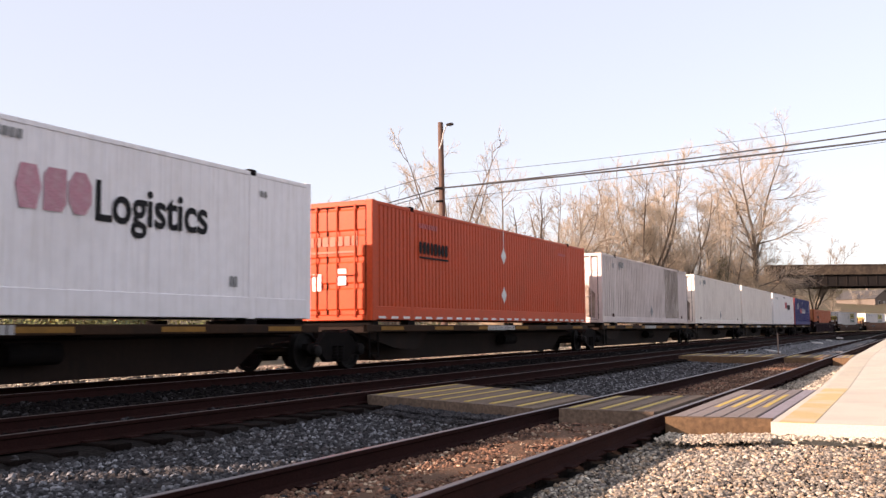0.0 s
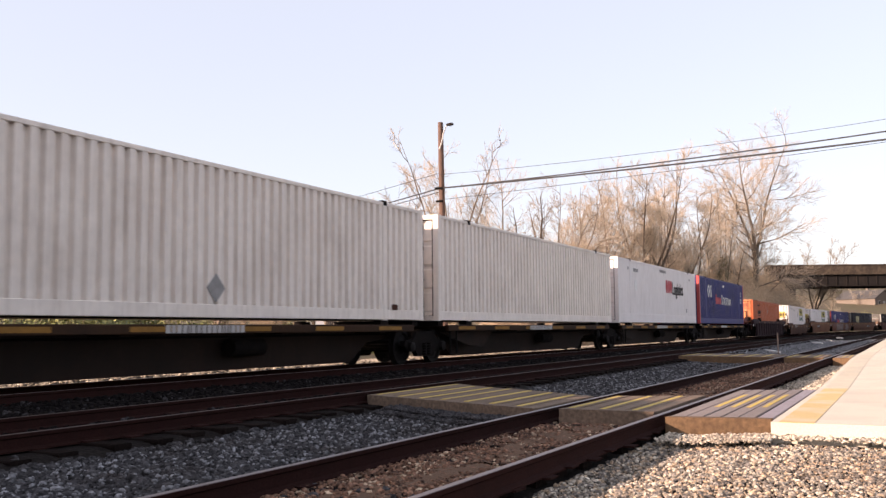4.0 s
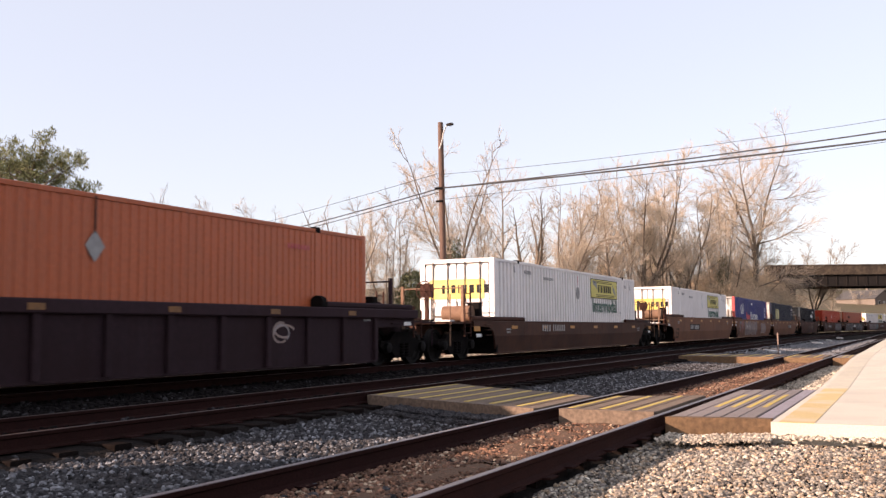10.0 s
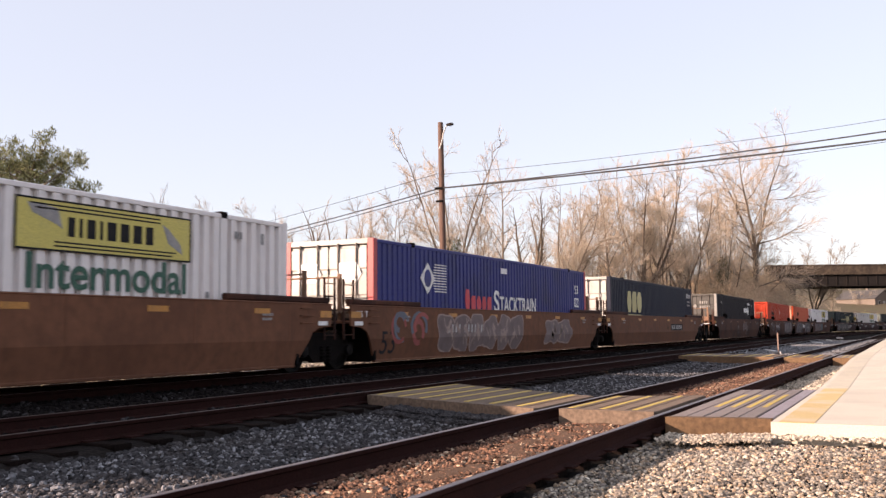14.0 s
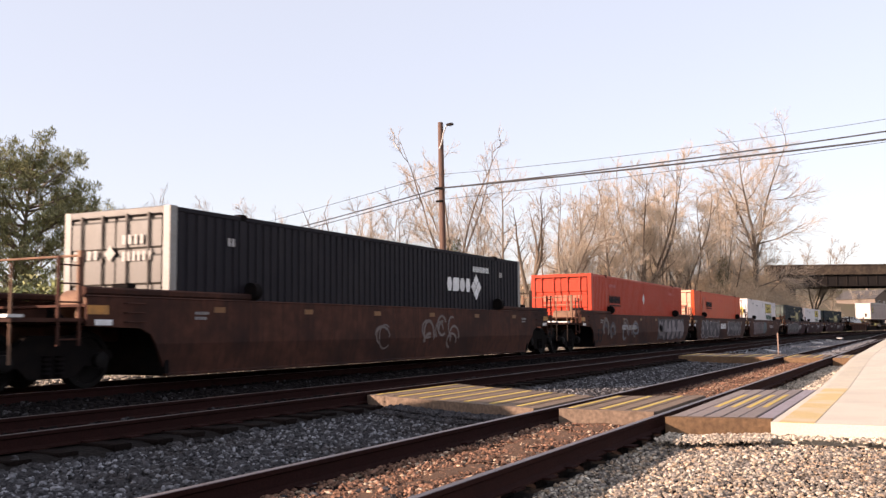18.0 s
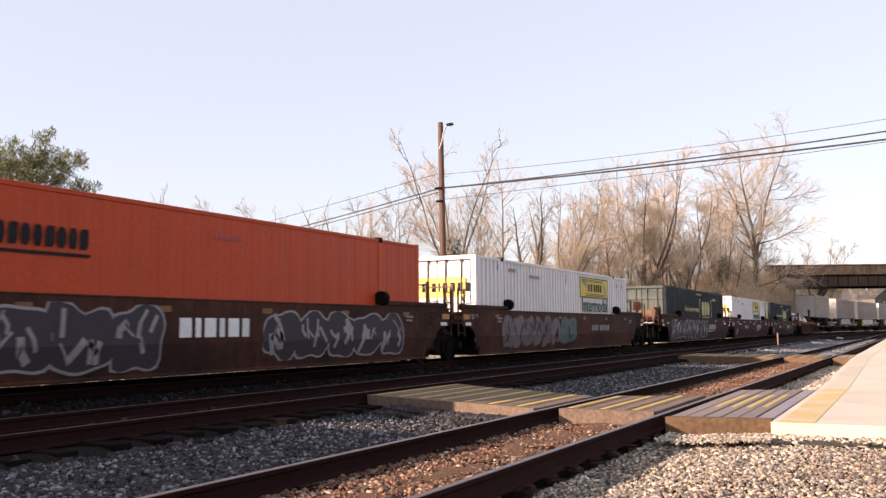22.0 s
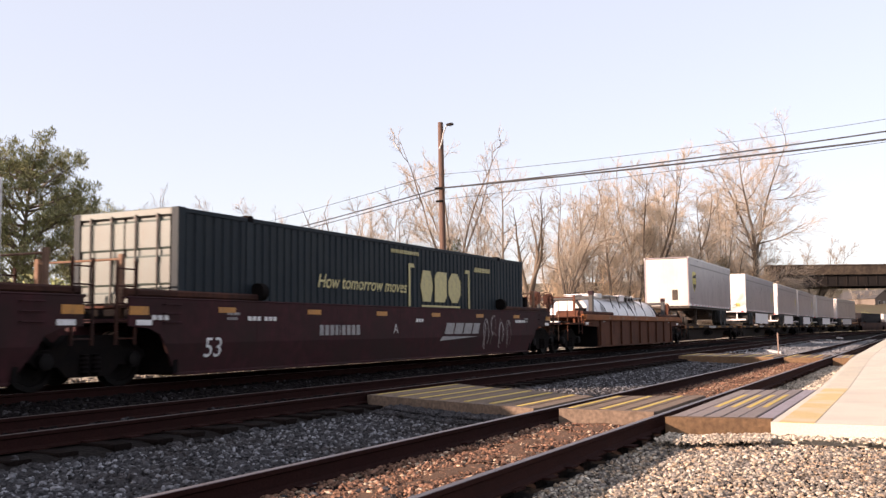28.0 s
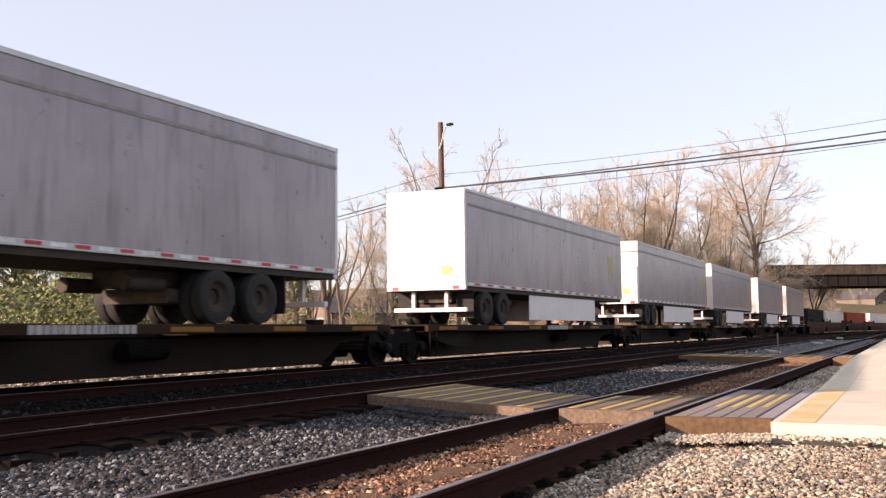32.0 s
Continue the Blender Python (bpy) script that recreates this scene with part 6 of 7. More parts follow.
def hitch_stand(wagon, y, e):
    def lean(z):
        return y - e * 0.22 + e * 0.3 * (z - 1.3) / 0.6
    for x0, x1, z0, z1 in ((-0.32, -0.07, 1.3, 1.92), (0.07, 0.32, 1.3, 1.92), (-0.07, 0.07, 1.3, 1.58), (-0.07, 0.07, 1.8, 1.92)):
        part("hitch_plate", prism(geo(), [(lean(z0) - 0.04, z0), (lean(z0) + 0.04, z0), (lean(z1) + 0.04, z1), (lean(z1) - 0.04, z1)], 0, x0, x1), HITCH, wagon, "pale grey hitch plate")
    part("hitch_base", chamfer(geo(), -0.55, 0.55, y - 0.5, y + 0.45, 1.041, 1.14, 0.03), HITCH, wagon, "pale grey hitch base")
    for sgn in (-1, 1):
        part("hitch_cheek", prism(geo(), [(y - 0.4, 1.141), (y + 0.35, 1.141), (y + 0.12, 1.5), (y - 0.2, 1.5)], 0, sgn * 0.4 - 0.03, sgn * 0.4 + 0.03), BROWN, wagon)
        part("hitch_strut", rod(geo(), (sgn * 0.25, y + e * 0.1, 1.9), (sgn * 0.25, y + e * 1.7, 1.06), 0.08, n=8), BROWN, wagon)


TRAILERS = ((413.58, 6.76, True), (435.1, CL / 2, False), (454.08, CL / 2, False), (472.1, CL / 2, False), (491.95, CL / 2, False), (511.2, CL / 2, False))
marks = [404.7] + [((a + h) + (b - k)) / 2 for (a, h, _), (b, k, _) in zip(TRAILERS, TRAILERS[1:])] + [520.6]
for i, (c, half, nose) in enumerate(TRAILERS):
    LOADS["trailer%d" % i] = trailer(c, half, "pale grey van trailer with a brown and yellow shield" if nose else "white van trailer with rear guard and side skirts", nose)
    u = spine_unit(c, marks[i] - c, marks[i + 1] - c, last=i + 1 == len(TRAILERS), trailer=True)
    e = -1 if nose else 1
    hitch_stand(u, e * (half - 0.95), -e)

# ---- tank container in a short ribbed well wagon ----
TC = 394.85
CARS["tank"] = well_car(TC, -10.0, 9.8, RUSTY, True, True, ribbed=True, well=6.15, top=1.5, label="rust-brown ribbed short-well container wagon")
tank = rides(thing("tank_container", "white cylindrical tank container in a grey steel frame", "tank container"), TC)
TANK_WHITE = mat("white_tank_paint", (0.66, 0.645, 0.64), 0.4, dirt=(0.5, 0.45, 0.41), amount=0.35, scale=0.5, grain=5, bump=0.0, spread=0.02)
shell = part("tank_shell", lathe(geo(), [(-5.75, 0.0), (-5.72, 0.4), (-5.55, 0.8), (-5.3, 0.98), (-5.2, 1.0), (5.2, 1.0), (5.3, 0.98), (5.55, 0.8), (5.72, 0.4), (5.75, 0.0)], "y", 36, (0, 0, 1.27)), TANK_WHITE, tank, "stained white tank shell", smooth=True)
for y in (-4.6, -3.3, -1.5, 0.0, 1.6, 3.2, 4.8):
    part("tank_band", shared("tank_band", lambda: lathe(geo(), [(-0.035, 0.99), (-0.035, 1.012), (0.035, 1.012), (0.035, 0.99)], "y", 36), MARK_BLACK, True) if y in (-3.3, 0.0, 3.2) else shared("tank_band_pale", lambda: lathe(geo(), [(-0.035, 0.99), (-0.035, 1.01), (0.035, 1.01), (0.035, 0.99)], "y", 36), MARK_GREY, True), MARK_GREY, tank, at=pose(0, y, 1.27))
FRAME_GREY = mat("dark_grey_frame_paint", (0.024, 0.022, 0.023), 0.6, dirt=(0.04, 0.03, 0.025), amount=0.4, scale=3)
for y in (-6.02, 6.02):
    for sgn in (-1, 1):
        post = part("frame_post", chamfer(geo(), sgn * 1.15 - 0.09, sgn * 1.15 + 0.09, y - 0.09, y + 0.09, 0.21, 2.25, 0.012), FRAME_GREY, tank)
        part("corner_casting", chamfer(geo(), sgn * 1.15 - 0.1, sgn * 1.15 + 0.1, y - 0.1, y + 0.1, 2.25, 2.42, 0.012), DARKWAG, tank, "dull red corner casting")
        part("frame_brace", rod(geo(), (sgn * 1.1, y, 1.2), (sgn * 0.45, y, 2.1), 0.06, n=6), FRAME_GREY, tank)
    part("top_beam", chamfer(geo(), -1.06, 1.06, y - 0.06, y + 0.06, 2.06, 2.2, 0.012), FRAME_GREY, tank)
    part("lower_beam", chamfer(geo(), -1.06, 1.06, y - 0.06, y + 0.06, 0.9, 1.02, 0.012), BROWN, tank)
part("walkway", box(geo(), -0.35, 0.25, -5.0, 4.2, 2.3, 2.34), GALV, tank)
for y, w in ((-2.6, 0.5), (1.2, 0.6), (2.6, 0.35)):
    part("manhole", lathe(geo(), [(0.0, w * 0.6), (0.2, w * 0.6), (0.22, w * 0.3), (0.24, 0.0)], "z", 16, (0.25, y, 2.22)), CHASSIS if y > 0 else GALV, tank, smooth=True)
for y in (0.3, 1.0, 2.0):
    part("hand_rail", rod(rod(rod(geo(), (0.55, y, 2.05), (0.55, y, 2.42), 0.02, n=6), (0.55, y + 0.5, 2.05), (0.55, y + 0.5, 2.42), 0.02, n=6), (0.55, y, 2.42), (0.55, y + 0.5, 2.42), 0.02, n=6), WHITE, tank)
part("spill_box", chamfer(geo(), 0.1, 0.7, -0.4, 0.35, 2.12, 2.4, 0.03), WHITE, tank, "white valve spill box")
part("spill_box", chamfer(geo(), 0.0, 0.6, -4.6, -3.9, 2.14, 2.36, 0.03), WHITE, tank, "white valve spill box")
part("side_walkway", box(geo(), 0.28, 0.72, -2.4, 3.4, 2.33, 2.36), GALV, tank, "pale grating walkway along the tank top")
for y in (-2.0, -0.9, 0.5, 1.7, 3.1):
    part("walkway_bracket", rod(geo(), (0.7, y, 2.34), (0.86, y + 0.12, 1.72), 0.022, n=6), CHASSIS, tank)
part("relief_valve", lathe(geo(), [(0.0, 0.09), (0.12, 0.09), (0.14, 0.05), (0.2, 0.05), (0.22, 0.0)], "z", 12, (0.45, 2.2, 2.2)), CHASSIS, tank, smooth=True)
part("dipped_hose", rod(rod(geo(), (0.6, 0.6, 2.3), (0.88, 0.9, 1.8), 0.03, n=6), (0.88, 0.9, 1.8), (0.97, 1.15, 1.45), 0.03, n=6), RUBBER, tank, smooth=True)
marking(tank, "hazard_placard", plate([(-0.3, 0), (0, -0.3), (0.3, 0), (0, 0.3)]), MARK_GREY, on_side(0.93, -3.7, 1.68) @ pose(0, 0, 0, -25))
part("end_placard", prism(geo(), [(-0.95, 1.45), (0.7, 1.45), (0.95, 1.8), (0.7, 2.1), (-0.6, 2.1)], 1, -5.98, -5.96), WHITE, tank, "white end panel")

# ---- lettering and marks on the containers ----
MARK_GOLDEN = mat("golden_yellow_panel", (0.70, 0.53, 0.10), 0.6, dirt=(0.6, 0.45, 0.08), amount=0.3, scale=4, bump=0.0)
MARK_DULL_RED = mat("dull_red_marking", (0.38, 0.11, 0.06), 0.6, dirt=(0.4, 0.1, 0.05), amount=0.4, scale=6, bump=0.0)
SX = CW + 0.003                          # the face that the camera sees


def emblem(w, h, kind):
    """A plain heavy shape in a name's place: a hexagon, a clipped slab or an octagon."""
    ring = (((0.2, 0), (0.8, 0), (1, 0.5), (0.8, 1), (0.2, 1), (0, 0.5)),
            ((0, 0), (0.8, 0), (1, 0.2), (1, 1), (0.2, 1), (0, 0.8)),
            ((0.28, 0), (0.72, 0), (1, 0.28), (1, 0.72), (0.72, 1), (0.28, 1), (0, 0.72), (0, 0.28)))[kind]
    g = prism(geo(), [(x * w, y * h) for x, y in ring], 2, 0.0, 0.004)
    return g


def name_blocks(c, y, z, h, widths, gap, material, low=()):
    """A row of plain heavy shapes in place of a name."""
    for i, w in enumerate(widths):
        k = h * (0.72 if i in low else 1.0)
        if w < 1.5 and h > 0.1:
            me = shared("shape%d_%.2f_%.2f" % (i % 3, w, k), lambda: emblem(w, k, i % 3), material)
        else:
            me = shared("bar_%.2f_%.2f" % (w, k), lambda: box(geo(), 0.0, w, 0.0, k, 0.0, 0.004), material)
        part("name_bar", me, material, c, at=on_side(SX, y, z))
        y += w + gap


def bars(parent, at, h, widths, gap, material):
    """A row of single plain bars in place of lettering."""
    x = 0.0
    for w in widths:
        part("name_bar", shared("bar_%.2f_%.2f" % (w, h), lambda: box(geo(), 0.0, w, 0.0, h, 0.0, 0.004), material), material, parent, at=at @ pose(x, 0, 0))
        x += w + gap


def tiny(c, y, z, n, h=0.14, w=0.09, material=MARK_GREY):
    return marking(c, "small_marking", blocks([w] * n, h, 0.035), material, on_side(SX, y, z))


for key, red in (("xpo_a", MARK_PINK), ("xpo_b", MARK_RED)):
    c = LOADS[key]
    name_blocks(c, 0.66, 2.72, 0.66, [0.46, 0.42, 0.45], 0.04, red)
    marking(c, "word", words_fit("Logistics", 2.62, 0.64, 0.016), MARK_BLACK, on_side(SX, 2.16, 2.68), "black lettering")
    tiny(c, -0.58, 3.72, 11)
    tiny(c, 5.42, 1.74, 2, 0.2)
    tiny(c, 6.32, 3.56, 2, 0.12)
    tiny(c, -6.6, 3.56, 2, 0.12)
    tiny(c, -5.6, 3.5, 6, 0.16, 0.11)
    marking(c, "round_mark", plate([(0.24 * math.cos(i * 0.5236), 0.3 * math.sin(i * 0.5236)) for i in range(12)]), MARK_WHITE, on_side(SX, -5.2, 2.9))
marking(LOADS["xpo_b"], "end_mark", blocks([0.4, 0.4, 0.4], 0.42, 0.08), MARK_RED, on_end(-0.6, -CL / 2 - 0.07, ST + 2.0))
for z, n in ((1.75, 5), (1.55, 6), (1.0, 3)):
    marking(LOADS["xpo_b"], "end_marking", blocks([0.1] * n, 0.13, 0.05), MARK_GREY, on_end(-0.5, -CL / 2 - 0.07, ST + z))

for key, z, pale in (("orange_a", ST, 0), ("orange_b", WL, 0), ("orange_c", WL, 0), ("orange_d", WL, 1)):
    c = LOADS[key]
    y = -5.72 if not pale else -4.55
    up = 0.22 if pale else 0.0
    name_blocks(c, y, z + 1.75 + up, 0.32, [0.17] * 8, 0.045, MARK_BLACK)
    marking(c, "underline", box(geo(), 0, 1.72, -0.1, -0.05, 0, 0.004), MARK_BLACK, on_side(SX, y, z + 1.73 + up))
    tiny(c, -5.72, z + 2.42, 8, 0.13, 0.1, MARK_BLACK if key == "orange_b" else RED_TRIM)
    tiny(c, 0.1 if pale else 5.0, z + 2.4, 7, 0.1, 0.08, RED_TRIM)
    dz = 0.4 if key == "orange_b" else -0.15
    bars(c, on_end(-0.75, -CL / 2 - 0.012, z + 1.95 + dz), 0.24, [0.16] * 8, 0.05, MARK_DULL_RED)
    bars(c, on_end(-0.75, -CL / 2 - 0.012, z + 1.78 + dz), 0.05, [1.6], 0.0, MARK_DULL_RED)
    for dz in ((1.95, 0.72) if key == "orange_a" else () if pale else (1.95,)):
        marking(c, "white_diamond", plate([(-0.2, 0), (0, -0.26), (0.2, 0), (0, 0.26)]), MARK_WHITE if key in ("orange_a", "orange_c") else MARK_GREY, on_side(SX, -0.08, z + dz + 0.1))
    if not pale:
        marking(c, "white_line", box(geo(), -0.015, 0.015, 0, 0.6, 0, 0.004), MARK_WHITE if key == "orange_a" else MARK_BLACK, on_side(SX, -0.08, z + 2.25))
for x, z in ((-0.92, 1.78), (-0.92, 0.78)):
    marking(LOADS["orange_a"], "hazard_placard", plate([(-0.2, 0), (0, -0.24), (0.2, 0), (0, 0.24)]), MARK_WHITE, on_end(x, -CL / 2 - 0.014, ST + z), "white diamond placard")
for x, z, w, h in ((-0.42, 0.72, 0.26, 0.42), (0.3, 0.85, 0.26, 0.4), (-1.0, 2.42, 0.4, 0.16)):
    marking(LOADS["orange_a"], "sticker", box(geo(), 0, w, 0, h, 0, 0.004), MARK_WHITE, on_end(x, -CL / 2 - 0.014, ST + z), "white door sticker")
for i in range(26):
    marking(LOADS["orange_a"], "conspicuity_tape", box(geo(), 0, 0.34, 0, 0.06, 0, 0.004), MARK_WHITE, on_side(SX + 0.003, -7.8 + i * 0.61, ST + 0.04))
marking(LOADS["orange_d"], "patch_panel", box(geo(), 0, 0.34, 0, 2.3, 0, 0.004), ORANGE_PALE, on_side(SX + 0.002, -5.7, WL + 0.25))

SOOT = mat("soot_blackened_paint", (0.20, 0.15, 0.125), 0.8, dirt=(0.5, 0.42, 0.36), amount=0.8, scale=1.1, grain=9, bump=0.1, streak=0.6)
c = LOADS["ribbed"]
part("blackened_panel", corrugated(3.08, CH - 0.27, 0.055, 0.28), SOOT, c, "soot-blackened ribs", at=pose(CW - 0.009, 4.4, ST + 0.165))
for key, y in (("ribbed", 0.0), ("ribbed_b", -0.1)):
    c = LOADS[key]
    marking(c, "hazard_placard", plate([(-0.26, 0), (0, -0.27), (0.26, 0), (0, 0.27)]), MARK_GREY, on_side(SX, y, ST + 0.56))
    tiny(c, -5.6, ST + 2.42, 6, 0.24, 0.1)
    tiny(c, -6.55, ST + 2.36, 2, 0.2, 0.09)
    tiny(c, -5.5, ST + 2.3, 1, 0.12)
    for yy in (-6.55, 6.55):
        marking(c, "rust_plate", box(geo(), -0.14, 0.14, 0, 0.14, 0, 0.004), BROWN, on_side(SX, yy, ST + 0.25))
    marking(c, "dark_stain", plate([(0.35, 0.2), (0.95, 0.1), (1.0, 1.1), (0.6, 1.5), (0.4, 0.9)]), SOOT, on_end(0, -CL / 2 - 0.012, ST + 0.1))

for key, z, wz in (("blue_a", ST, 1.28), ("blue_b", WL, 1.22)):
    c = LOADS[key]
    marking(c, "diamond_logo", plate([(-0.42, 0), (0, -0.42), (0.42, 0), (0, 0.42)]), MARK_WHITE, on_side(SX, -5.3, z + 2.05))
    marking(c, "logo_core", plate([(0.2 * math.cos(i * 0.5236), 0.24 * math.sin(i * 0.5236)) for i in range(12)], 0.007), BLUE, on_side(SX, -5.3, z + 2.05))
    for i in range(11):
        marking(c, "logo_stripe", box(geo(), 0, 0.85 - 0.03 * abs(i - 5), 0, 0.028, 0, 0.004), MARK_WHITE, on_side(SX, -5.05 + 0.03 * abs(i - 5), z + 1.7 + i * 0.072))
    name_blocks(c, -3.0, z + wz, 0.62, [0.34, 0.3, 0.3, 0.3, 0.3], 0.08, MARK_RED, (1, 2, 3, 4))
    marking(c, "word", words_fit("S", 0.4, 0.66, 0.02), MARK_WHITE, on_side(SX, -0.93, z + wz), "white lettering")
    marking(c, "word", words_fit("TACKTRAIN", 3.1, 0.49, 0.015), MARK_WHITE, on_side(SX, -0.48, z + wz), "white lettering")
    marking(c, "number", words("53", 0.46), MARK_WHITE, on_side(SX, 6.68, z + 2.0))
    marking(c, "height_plate", box(geo(), 0, 0.5, 0, 0.34, 0, 0.004), MARK_WHITE, on_side(SX, 6.66, z + 1.5))
    bars(c, on_side(SX + 0.005, 6.75, z + 1.56), 0.22, [0.08, 0.08, 0.1], 0.05, BLUE)
    marking(c, "small_plate", box(geo(), 0, 0.48, 0, 0.17, 0, 0.004), MARK_WHITE, on_side(SX, -0.37, z + 2.42))
    for sg in (-1, 1):
        if key == "blue_b":
            marking(c, "door_panel", plate([(-0.35, 0.0), (-0.25, -0.2), (0.25, -0.2), (0.38, 0.0), (0.25, 0.28), (-0.25, 0.28)]), MARK_WHITE, on_end(sg * 0.58, -CL / 2 - 0.012, z + 2.05))

for key in ("white_a", "white_b", "white_c", "white_d"):
    c = LOADS[key]
    p = marking(c, "yellow_panel", box(geo(), 0, 3.66, 0, 0.78, 0, 0.006), MARK_YELLOW if key in ("white_a", "white_b") else MARK_GOLDEN, on_side(SX, 1.52, 2.12), "yellow sign panel with a black frame")
    for x0, x1, y0, y1 in ((0.0, 3.66, 0.0, 0.03), (0.0, 3.66, 0.75, 0.78), (0.0, 0.03, 0.03, 0.75), (3.63, 3.66, 0.03, 0.75)):
        part("panel_frame", box(geo(), x0, x1, y0, y1, 0.006, 0.009), MARK_BLACK, p)
    bars(p, pose(0.95, 0.24, 0.006), 0.3, [0.13, 0.06, 0.17, 0.06, 0.19, 0.19, 0.19, 0.17], 0.09, MARK_BLACK)
    for x0, x1, y0 in ((0.25, 2.9, 0.68), (0.35, 2.9, 0.62), (0.7, 3.3, 0.13), (0.7, 3.2, 0.07)):
        part("panel_line", box(geo(), x0, x1, y0, y0 + 0.025, 0.006, 0.009), MARK_BLACK, p)
    part("scroll", plate([(0.2, 0.7), (0.75, 0.66), (0.85, 0.35), (0.7, 0.42), (0.3, 0.55)], 0.009), MARK_GREY, p)
    part("scroll", plate([(2.95, 0.62), (3.1, 0.3), (3.45, 0.12), (3.4, 0.3), (3.1, 0.55)], 0.009), MARK_GREY, p)
    marking(c, "word", words_fit("Intermodal", 3.34, 0.52, 0.018), MARK_GREEN, on_side(SX, 1.74, 1.57), "green lettering")
    d = marking(c, "end_panel", box(geo(), -0.95, 0.95, 0, 0.62, 0, 0.006), FADED_YELLOW, on_end(0, -CL / 2 - 0.01, 1.85), "faded yellow door panel")
    bars(d, pose(-0.5, 0.18, 0.008), 0.26, [0.1, 0.05, 0.14, 0.05, 0.16, 0.16, 0.16, 0.14], 0.09, MARK_BLACK)
    marking(c, "round_mark", plate([(0.2 * math.cos(i * 0.5236), 0.24 * math.sin(i * 0.5236)) for i in range(12)]), MARK_GREY if key == "white_a" else MARK_WHITE, on_side(SX, -0.1, 2.25))
    marking(c, "mark_line", box(geo(), -0.02, 0.02, 0, 0.35, 0, 0.004), MARK_RED if key == "white_a" else MARK_BLACK, on_side(SX, -0.1, 2.55))
    tiny(c, -6.5, 2.72, 1, 0.2)
    tiny(c, -5.6, 2.72, 5, 0.12)
    tiny(c, 6.4, 2.66, 2, 0.14)
    tiny(c, 7.2, 2.6, 1, 0.22)
    tiny(c, -3.8, 2.6, 8, 0.1)
    tiny(c, 5.6, 1.5, 1, 0.12)

c = LOADS["navy_a"]
name_blocks(c, -5.55, 1.62, 0.95, [0.72, 0.72, 0.78], 0.12, MARK_GOLD)
name_blocks(c, -5.5, 1.46, 0.06, [2.4], 0.0, MARK_GOLD)
marking(c, "number_plate_mark", box(geo(), 0, 0.4, 0, 0.26, 0, 0.004), MARK_PALE_GREY, on_side(SX, 6.7, 2.56))
tiny(c, 7.2, 2.56, 5, 0.2, 0.07, MARK_PALE_GREY)
tiny(c, 6.85, 2.3, 7, 0.1, 0.07, MARK_GREY)
tiny(c, 6.85, 2.1, 7, 0.1, 0.07, MARK_GREY)
c = LOADS["charcoal"]
name_blocks(c, 2.7, 1.98, 0.38, [0.3, 0.4, 0.32, 0.3], 0.06, MARK_WHITE)
for dx, dy in ((0, 0.36), (0, -0.36), (0.33, 0), (-0.33, 0)):
    marking(c, "diamond_piece", plate([(-0.17, 0), (0, -0.18), (0.17, 0), (0, 0.18)]), MARK_WHITE, on_side(SX, 4.62 + dx * 0.55, 2.14 + dy * 0.55))
tiny(c, 4.4, 2.58, 10, 0.16, 0.08, MARK_WHITE)
tiny(c, -6.55, 2.5, 2, 0.15, 0.08, MARK_PALE_GREY)
tiny(c, 6.35, 2.5, 2, 0.15, 0.08, MARK_PALE_GREY)
bars(c, on_end(-1.0, -CL / 2 - 0.03, WL + 2.0), 0.17, [0.1, 0.11, 0.1, 0.09], 0.06, POST_GREY)
marking(c, "door_diamond", plate([(-0.13, 0), (0, -0.15), (0.13, 0), (0, 0.15)]), POST_GREY, on_end(-0.1, -CL / 2 - 0.03, WL + 2.1))
bars(c, on_end(0.2, -CL / 2 - 0.03, WL + 2.25), 0.17, [0.08] * 4, 0.06, POST_GREY)
bars(c, on_end(0.2, -CL / 2 - 0.03, WL + 1.95), 0.17, [0.07] * 6, 0.05, POST_GREY)
for key in ("green_a", "green_b"):
    c = LOADS[key]
    marking(c, "slogan", words("How tomorrow moves", 0.42, 0.004, 0.25), MARK_GOLD, on_side(SX, -3.8, 1.84), "pale gold slanted lettering")
    for y, s in ((0.28, 1), (3.95, -1)):
        marking(c, "bracket_mark", plate([(0, 0), (s * 0.1, 0), (s * 0.1, 1.0), (s * 0.3, 1.0), (s * 0.3, 1.1), (0, 1.1)] if s > 0 else [(0, 0), (0, 1.1), (-0.3, 1.1), (-0.3, 1.0), (-0.1, 1.0), (-0.1, 0)]), MARK_GOLD, on_side(SX, y, 1.5))
    name_blocks(c, 0.92, 1.64, 0.82, [0.72, 0.72, 0.78], 0.1, MARK_GOLD)
    name_blocks(c, 1.0, 1.5, 0.05, [2.3], 0.0, MARK_GOLD)
    tiny(c, -0.6, 2.82, 14, 0.09, 0.07, MARK_GOLD)
    tiny(c, 4.3, 2.58, 9, 0.13, 0.09, MARK_GOLD)

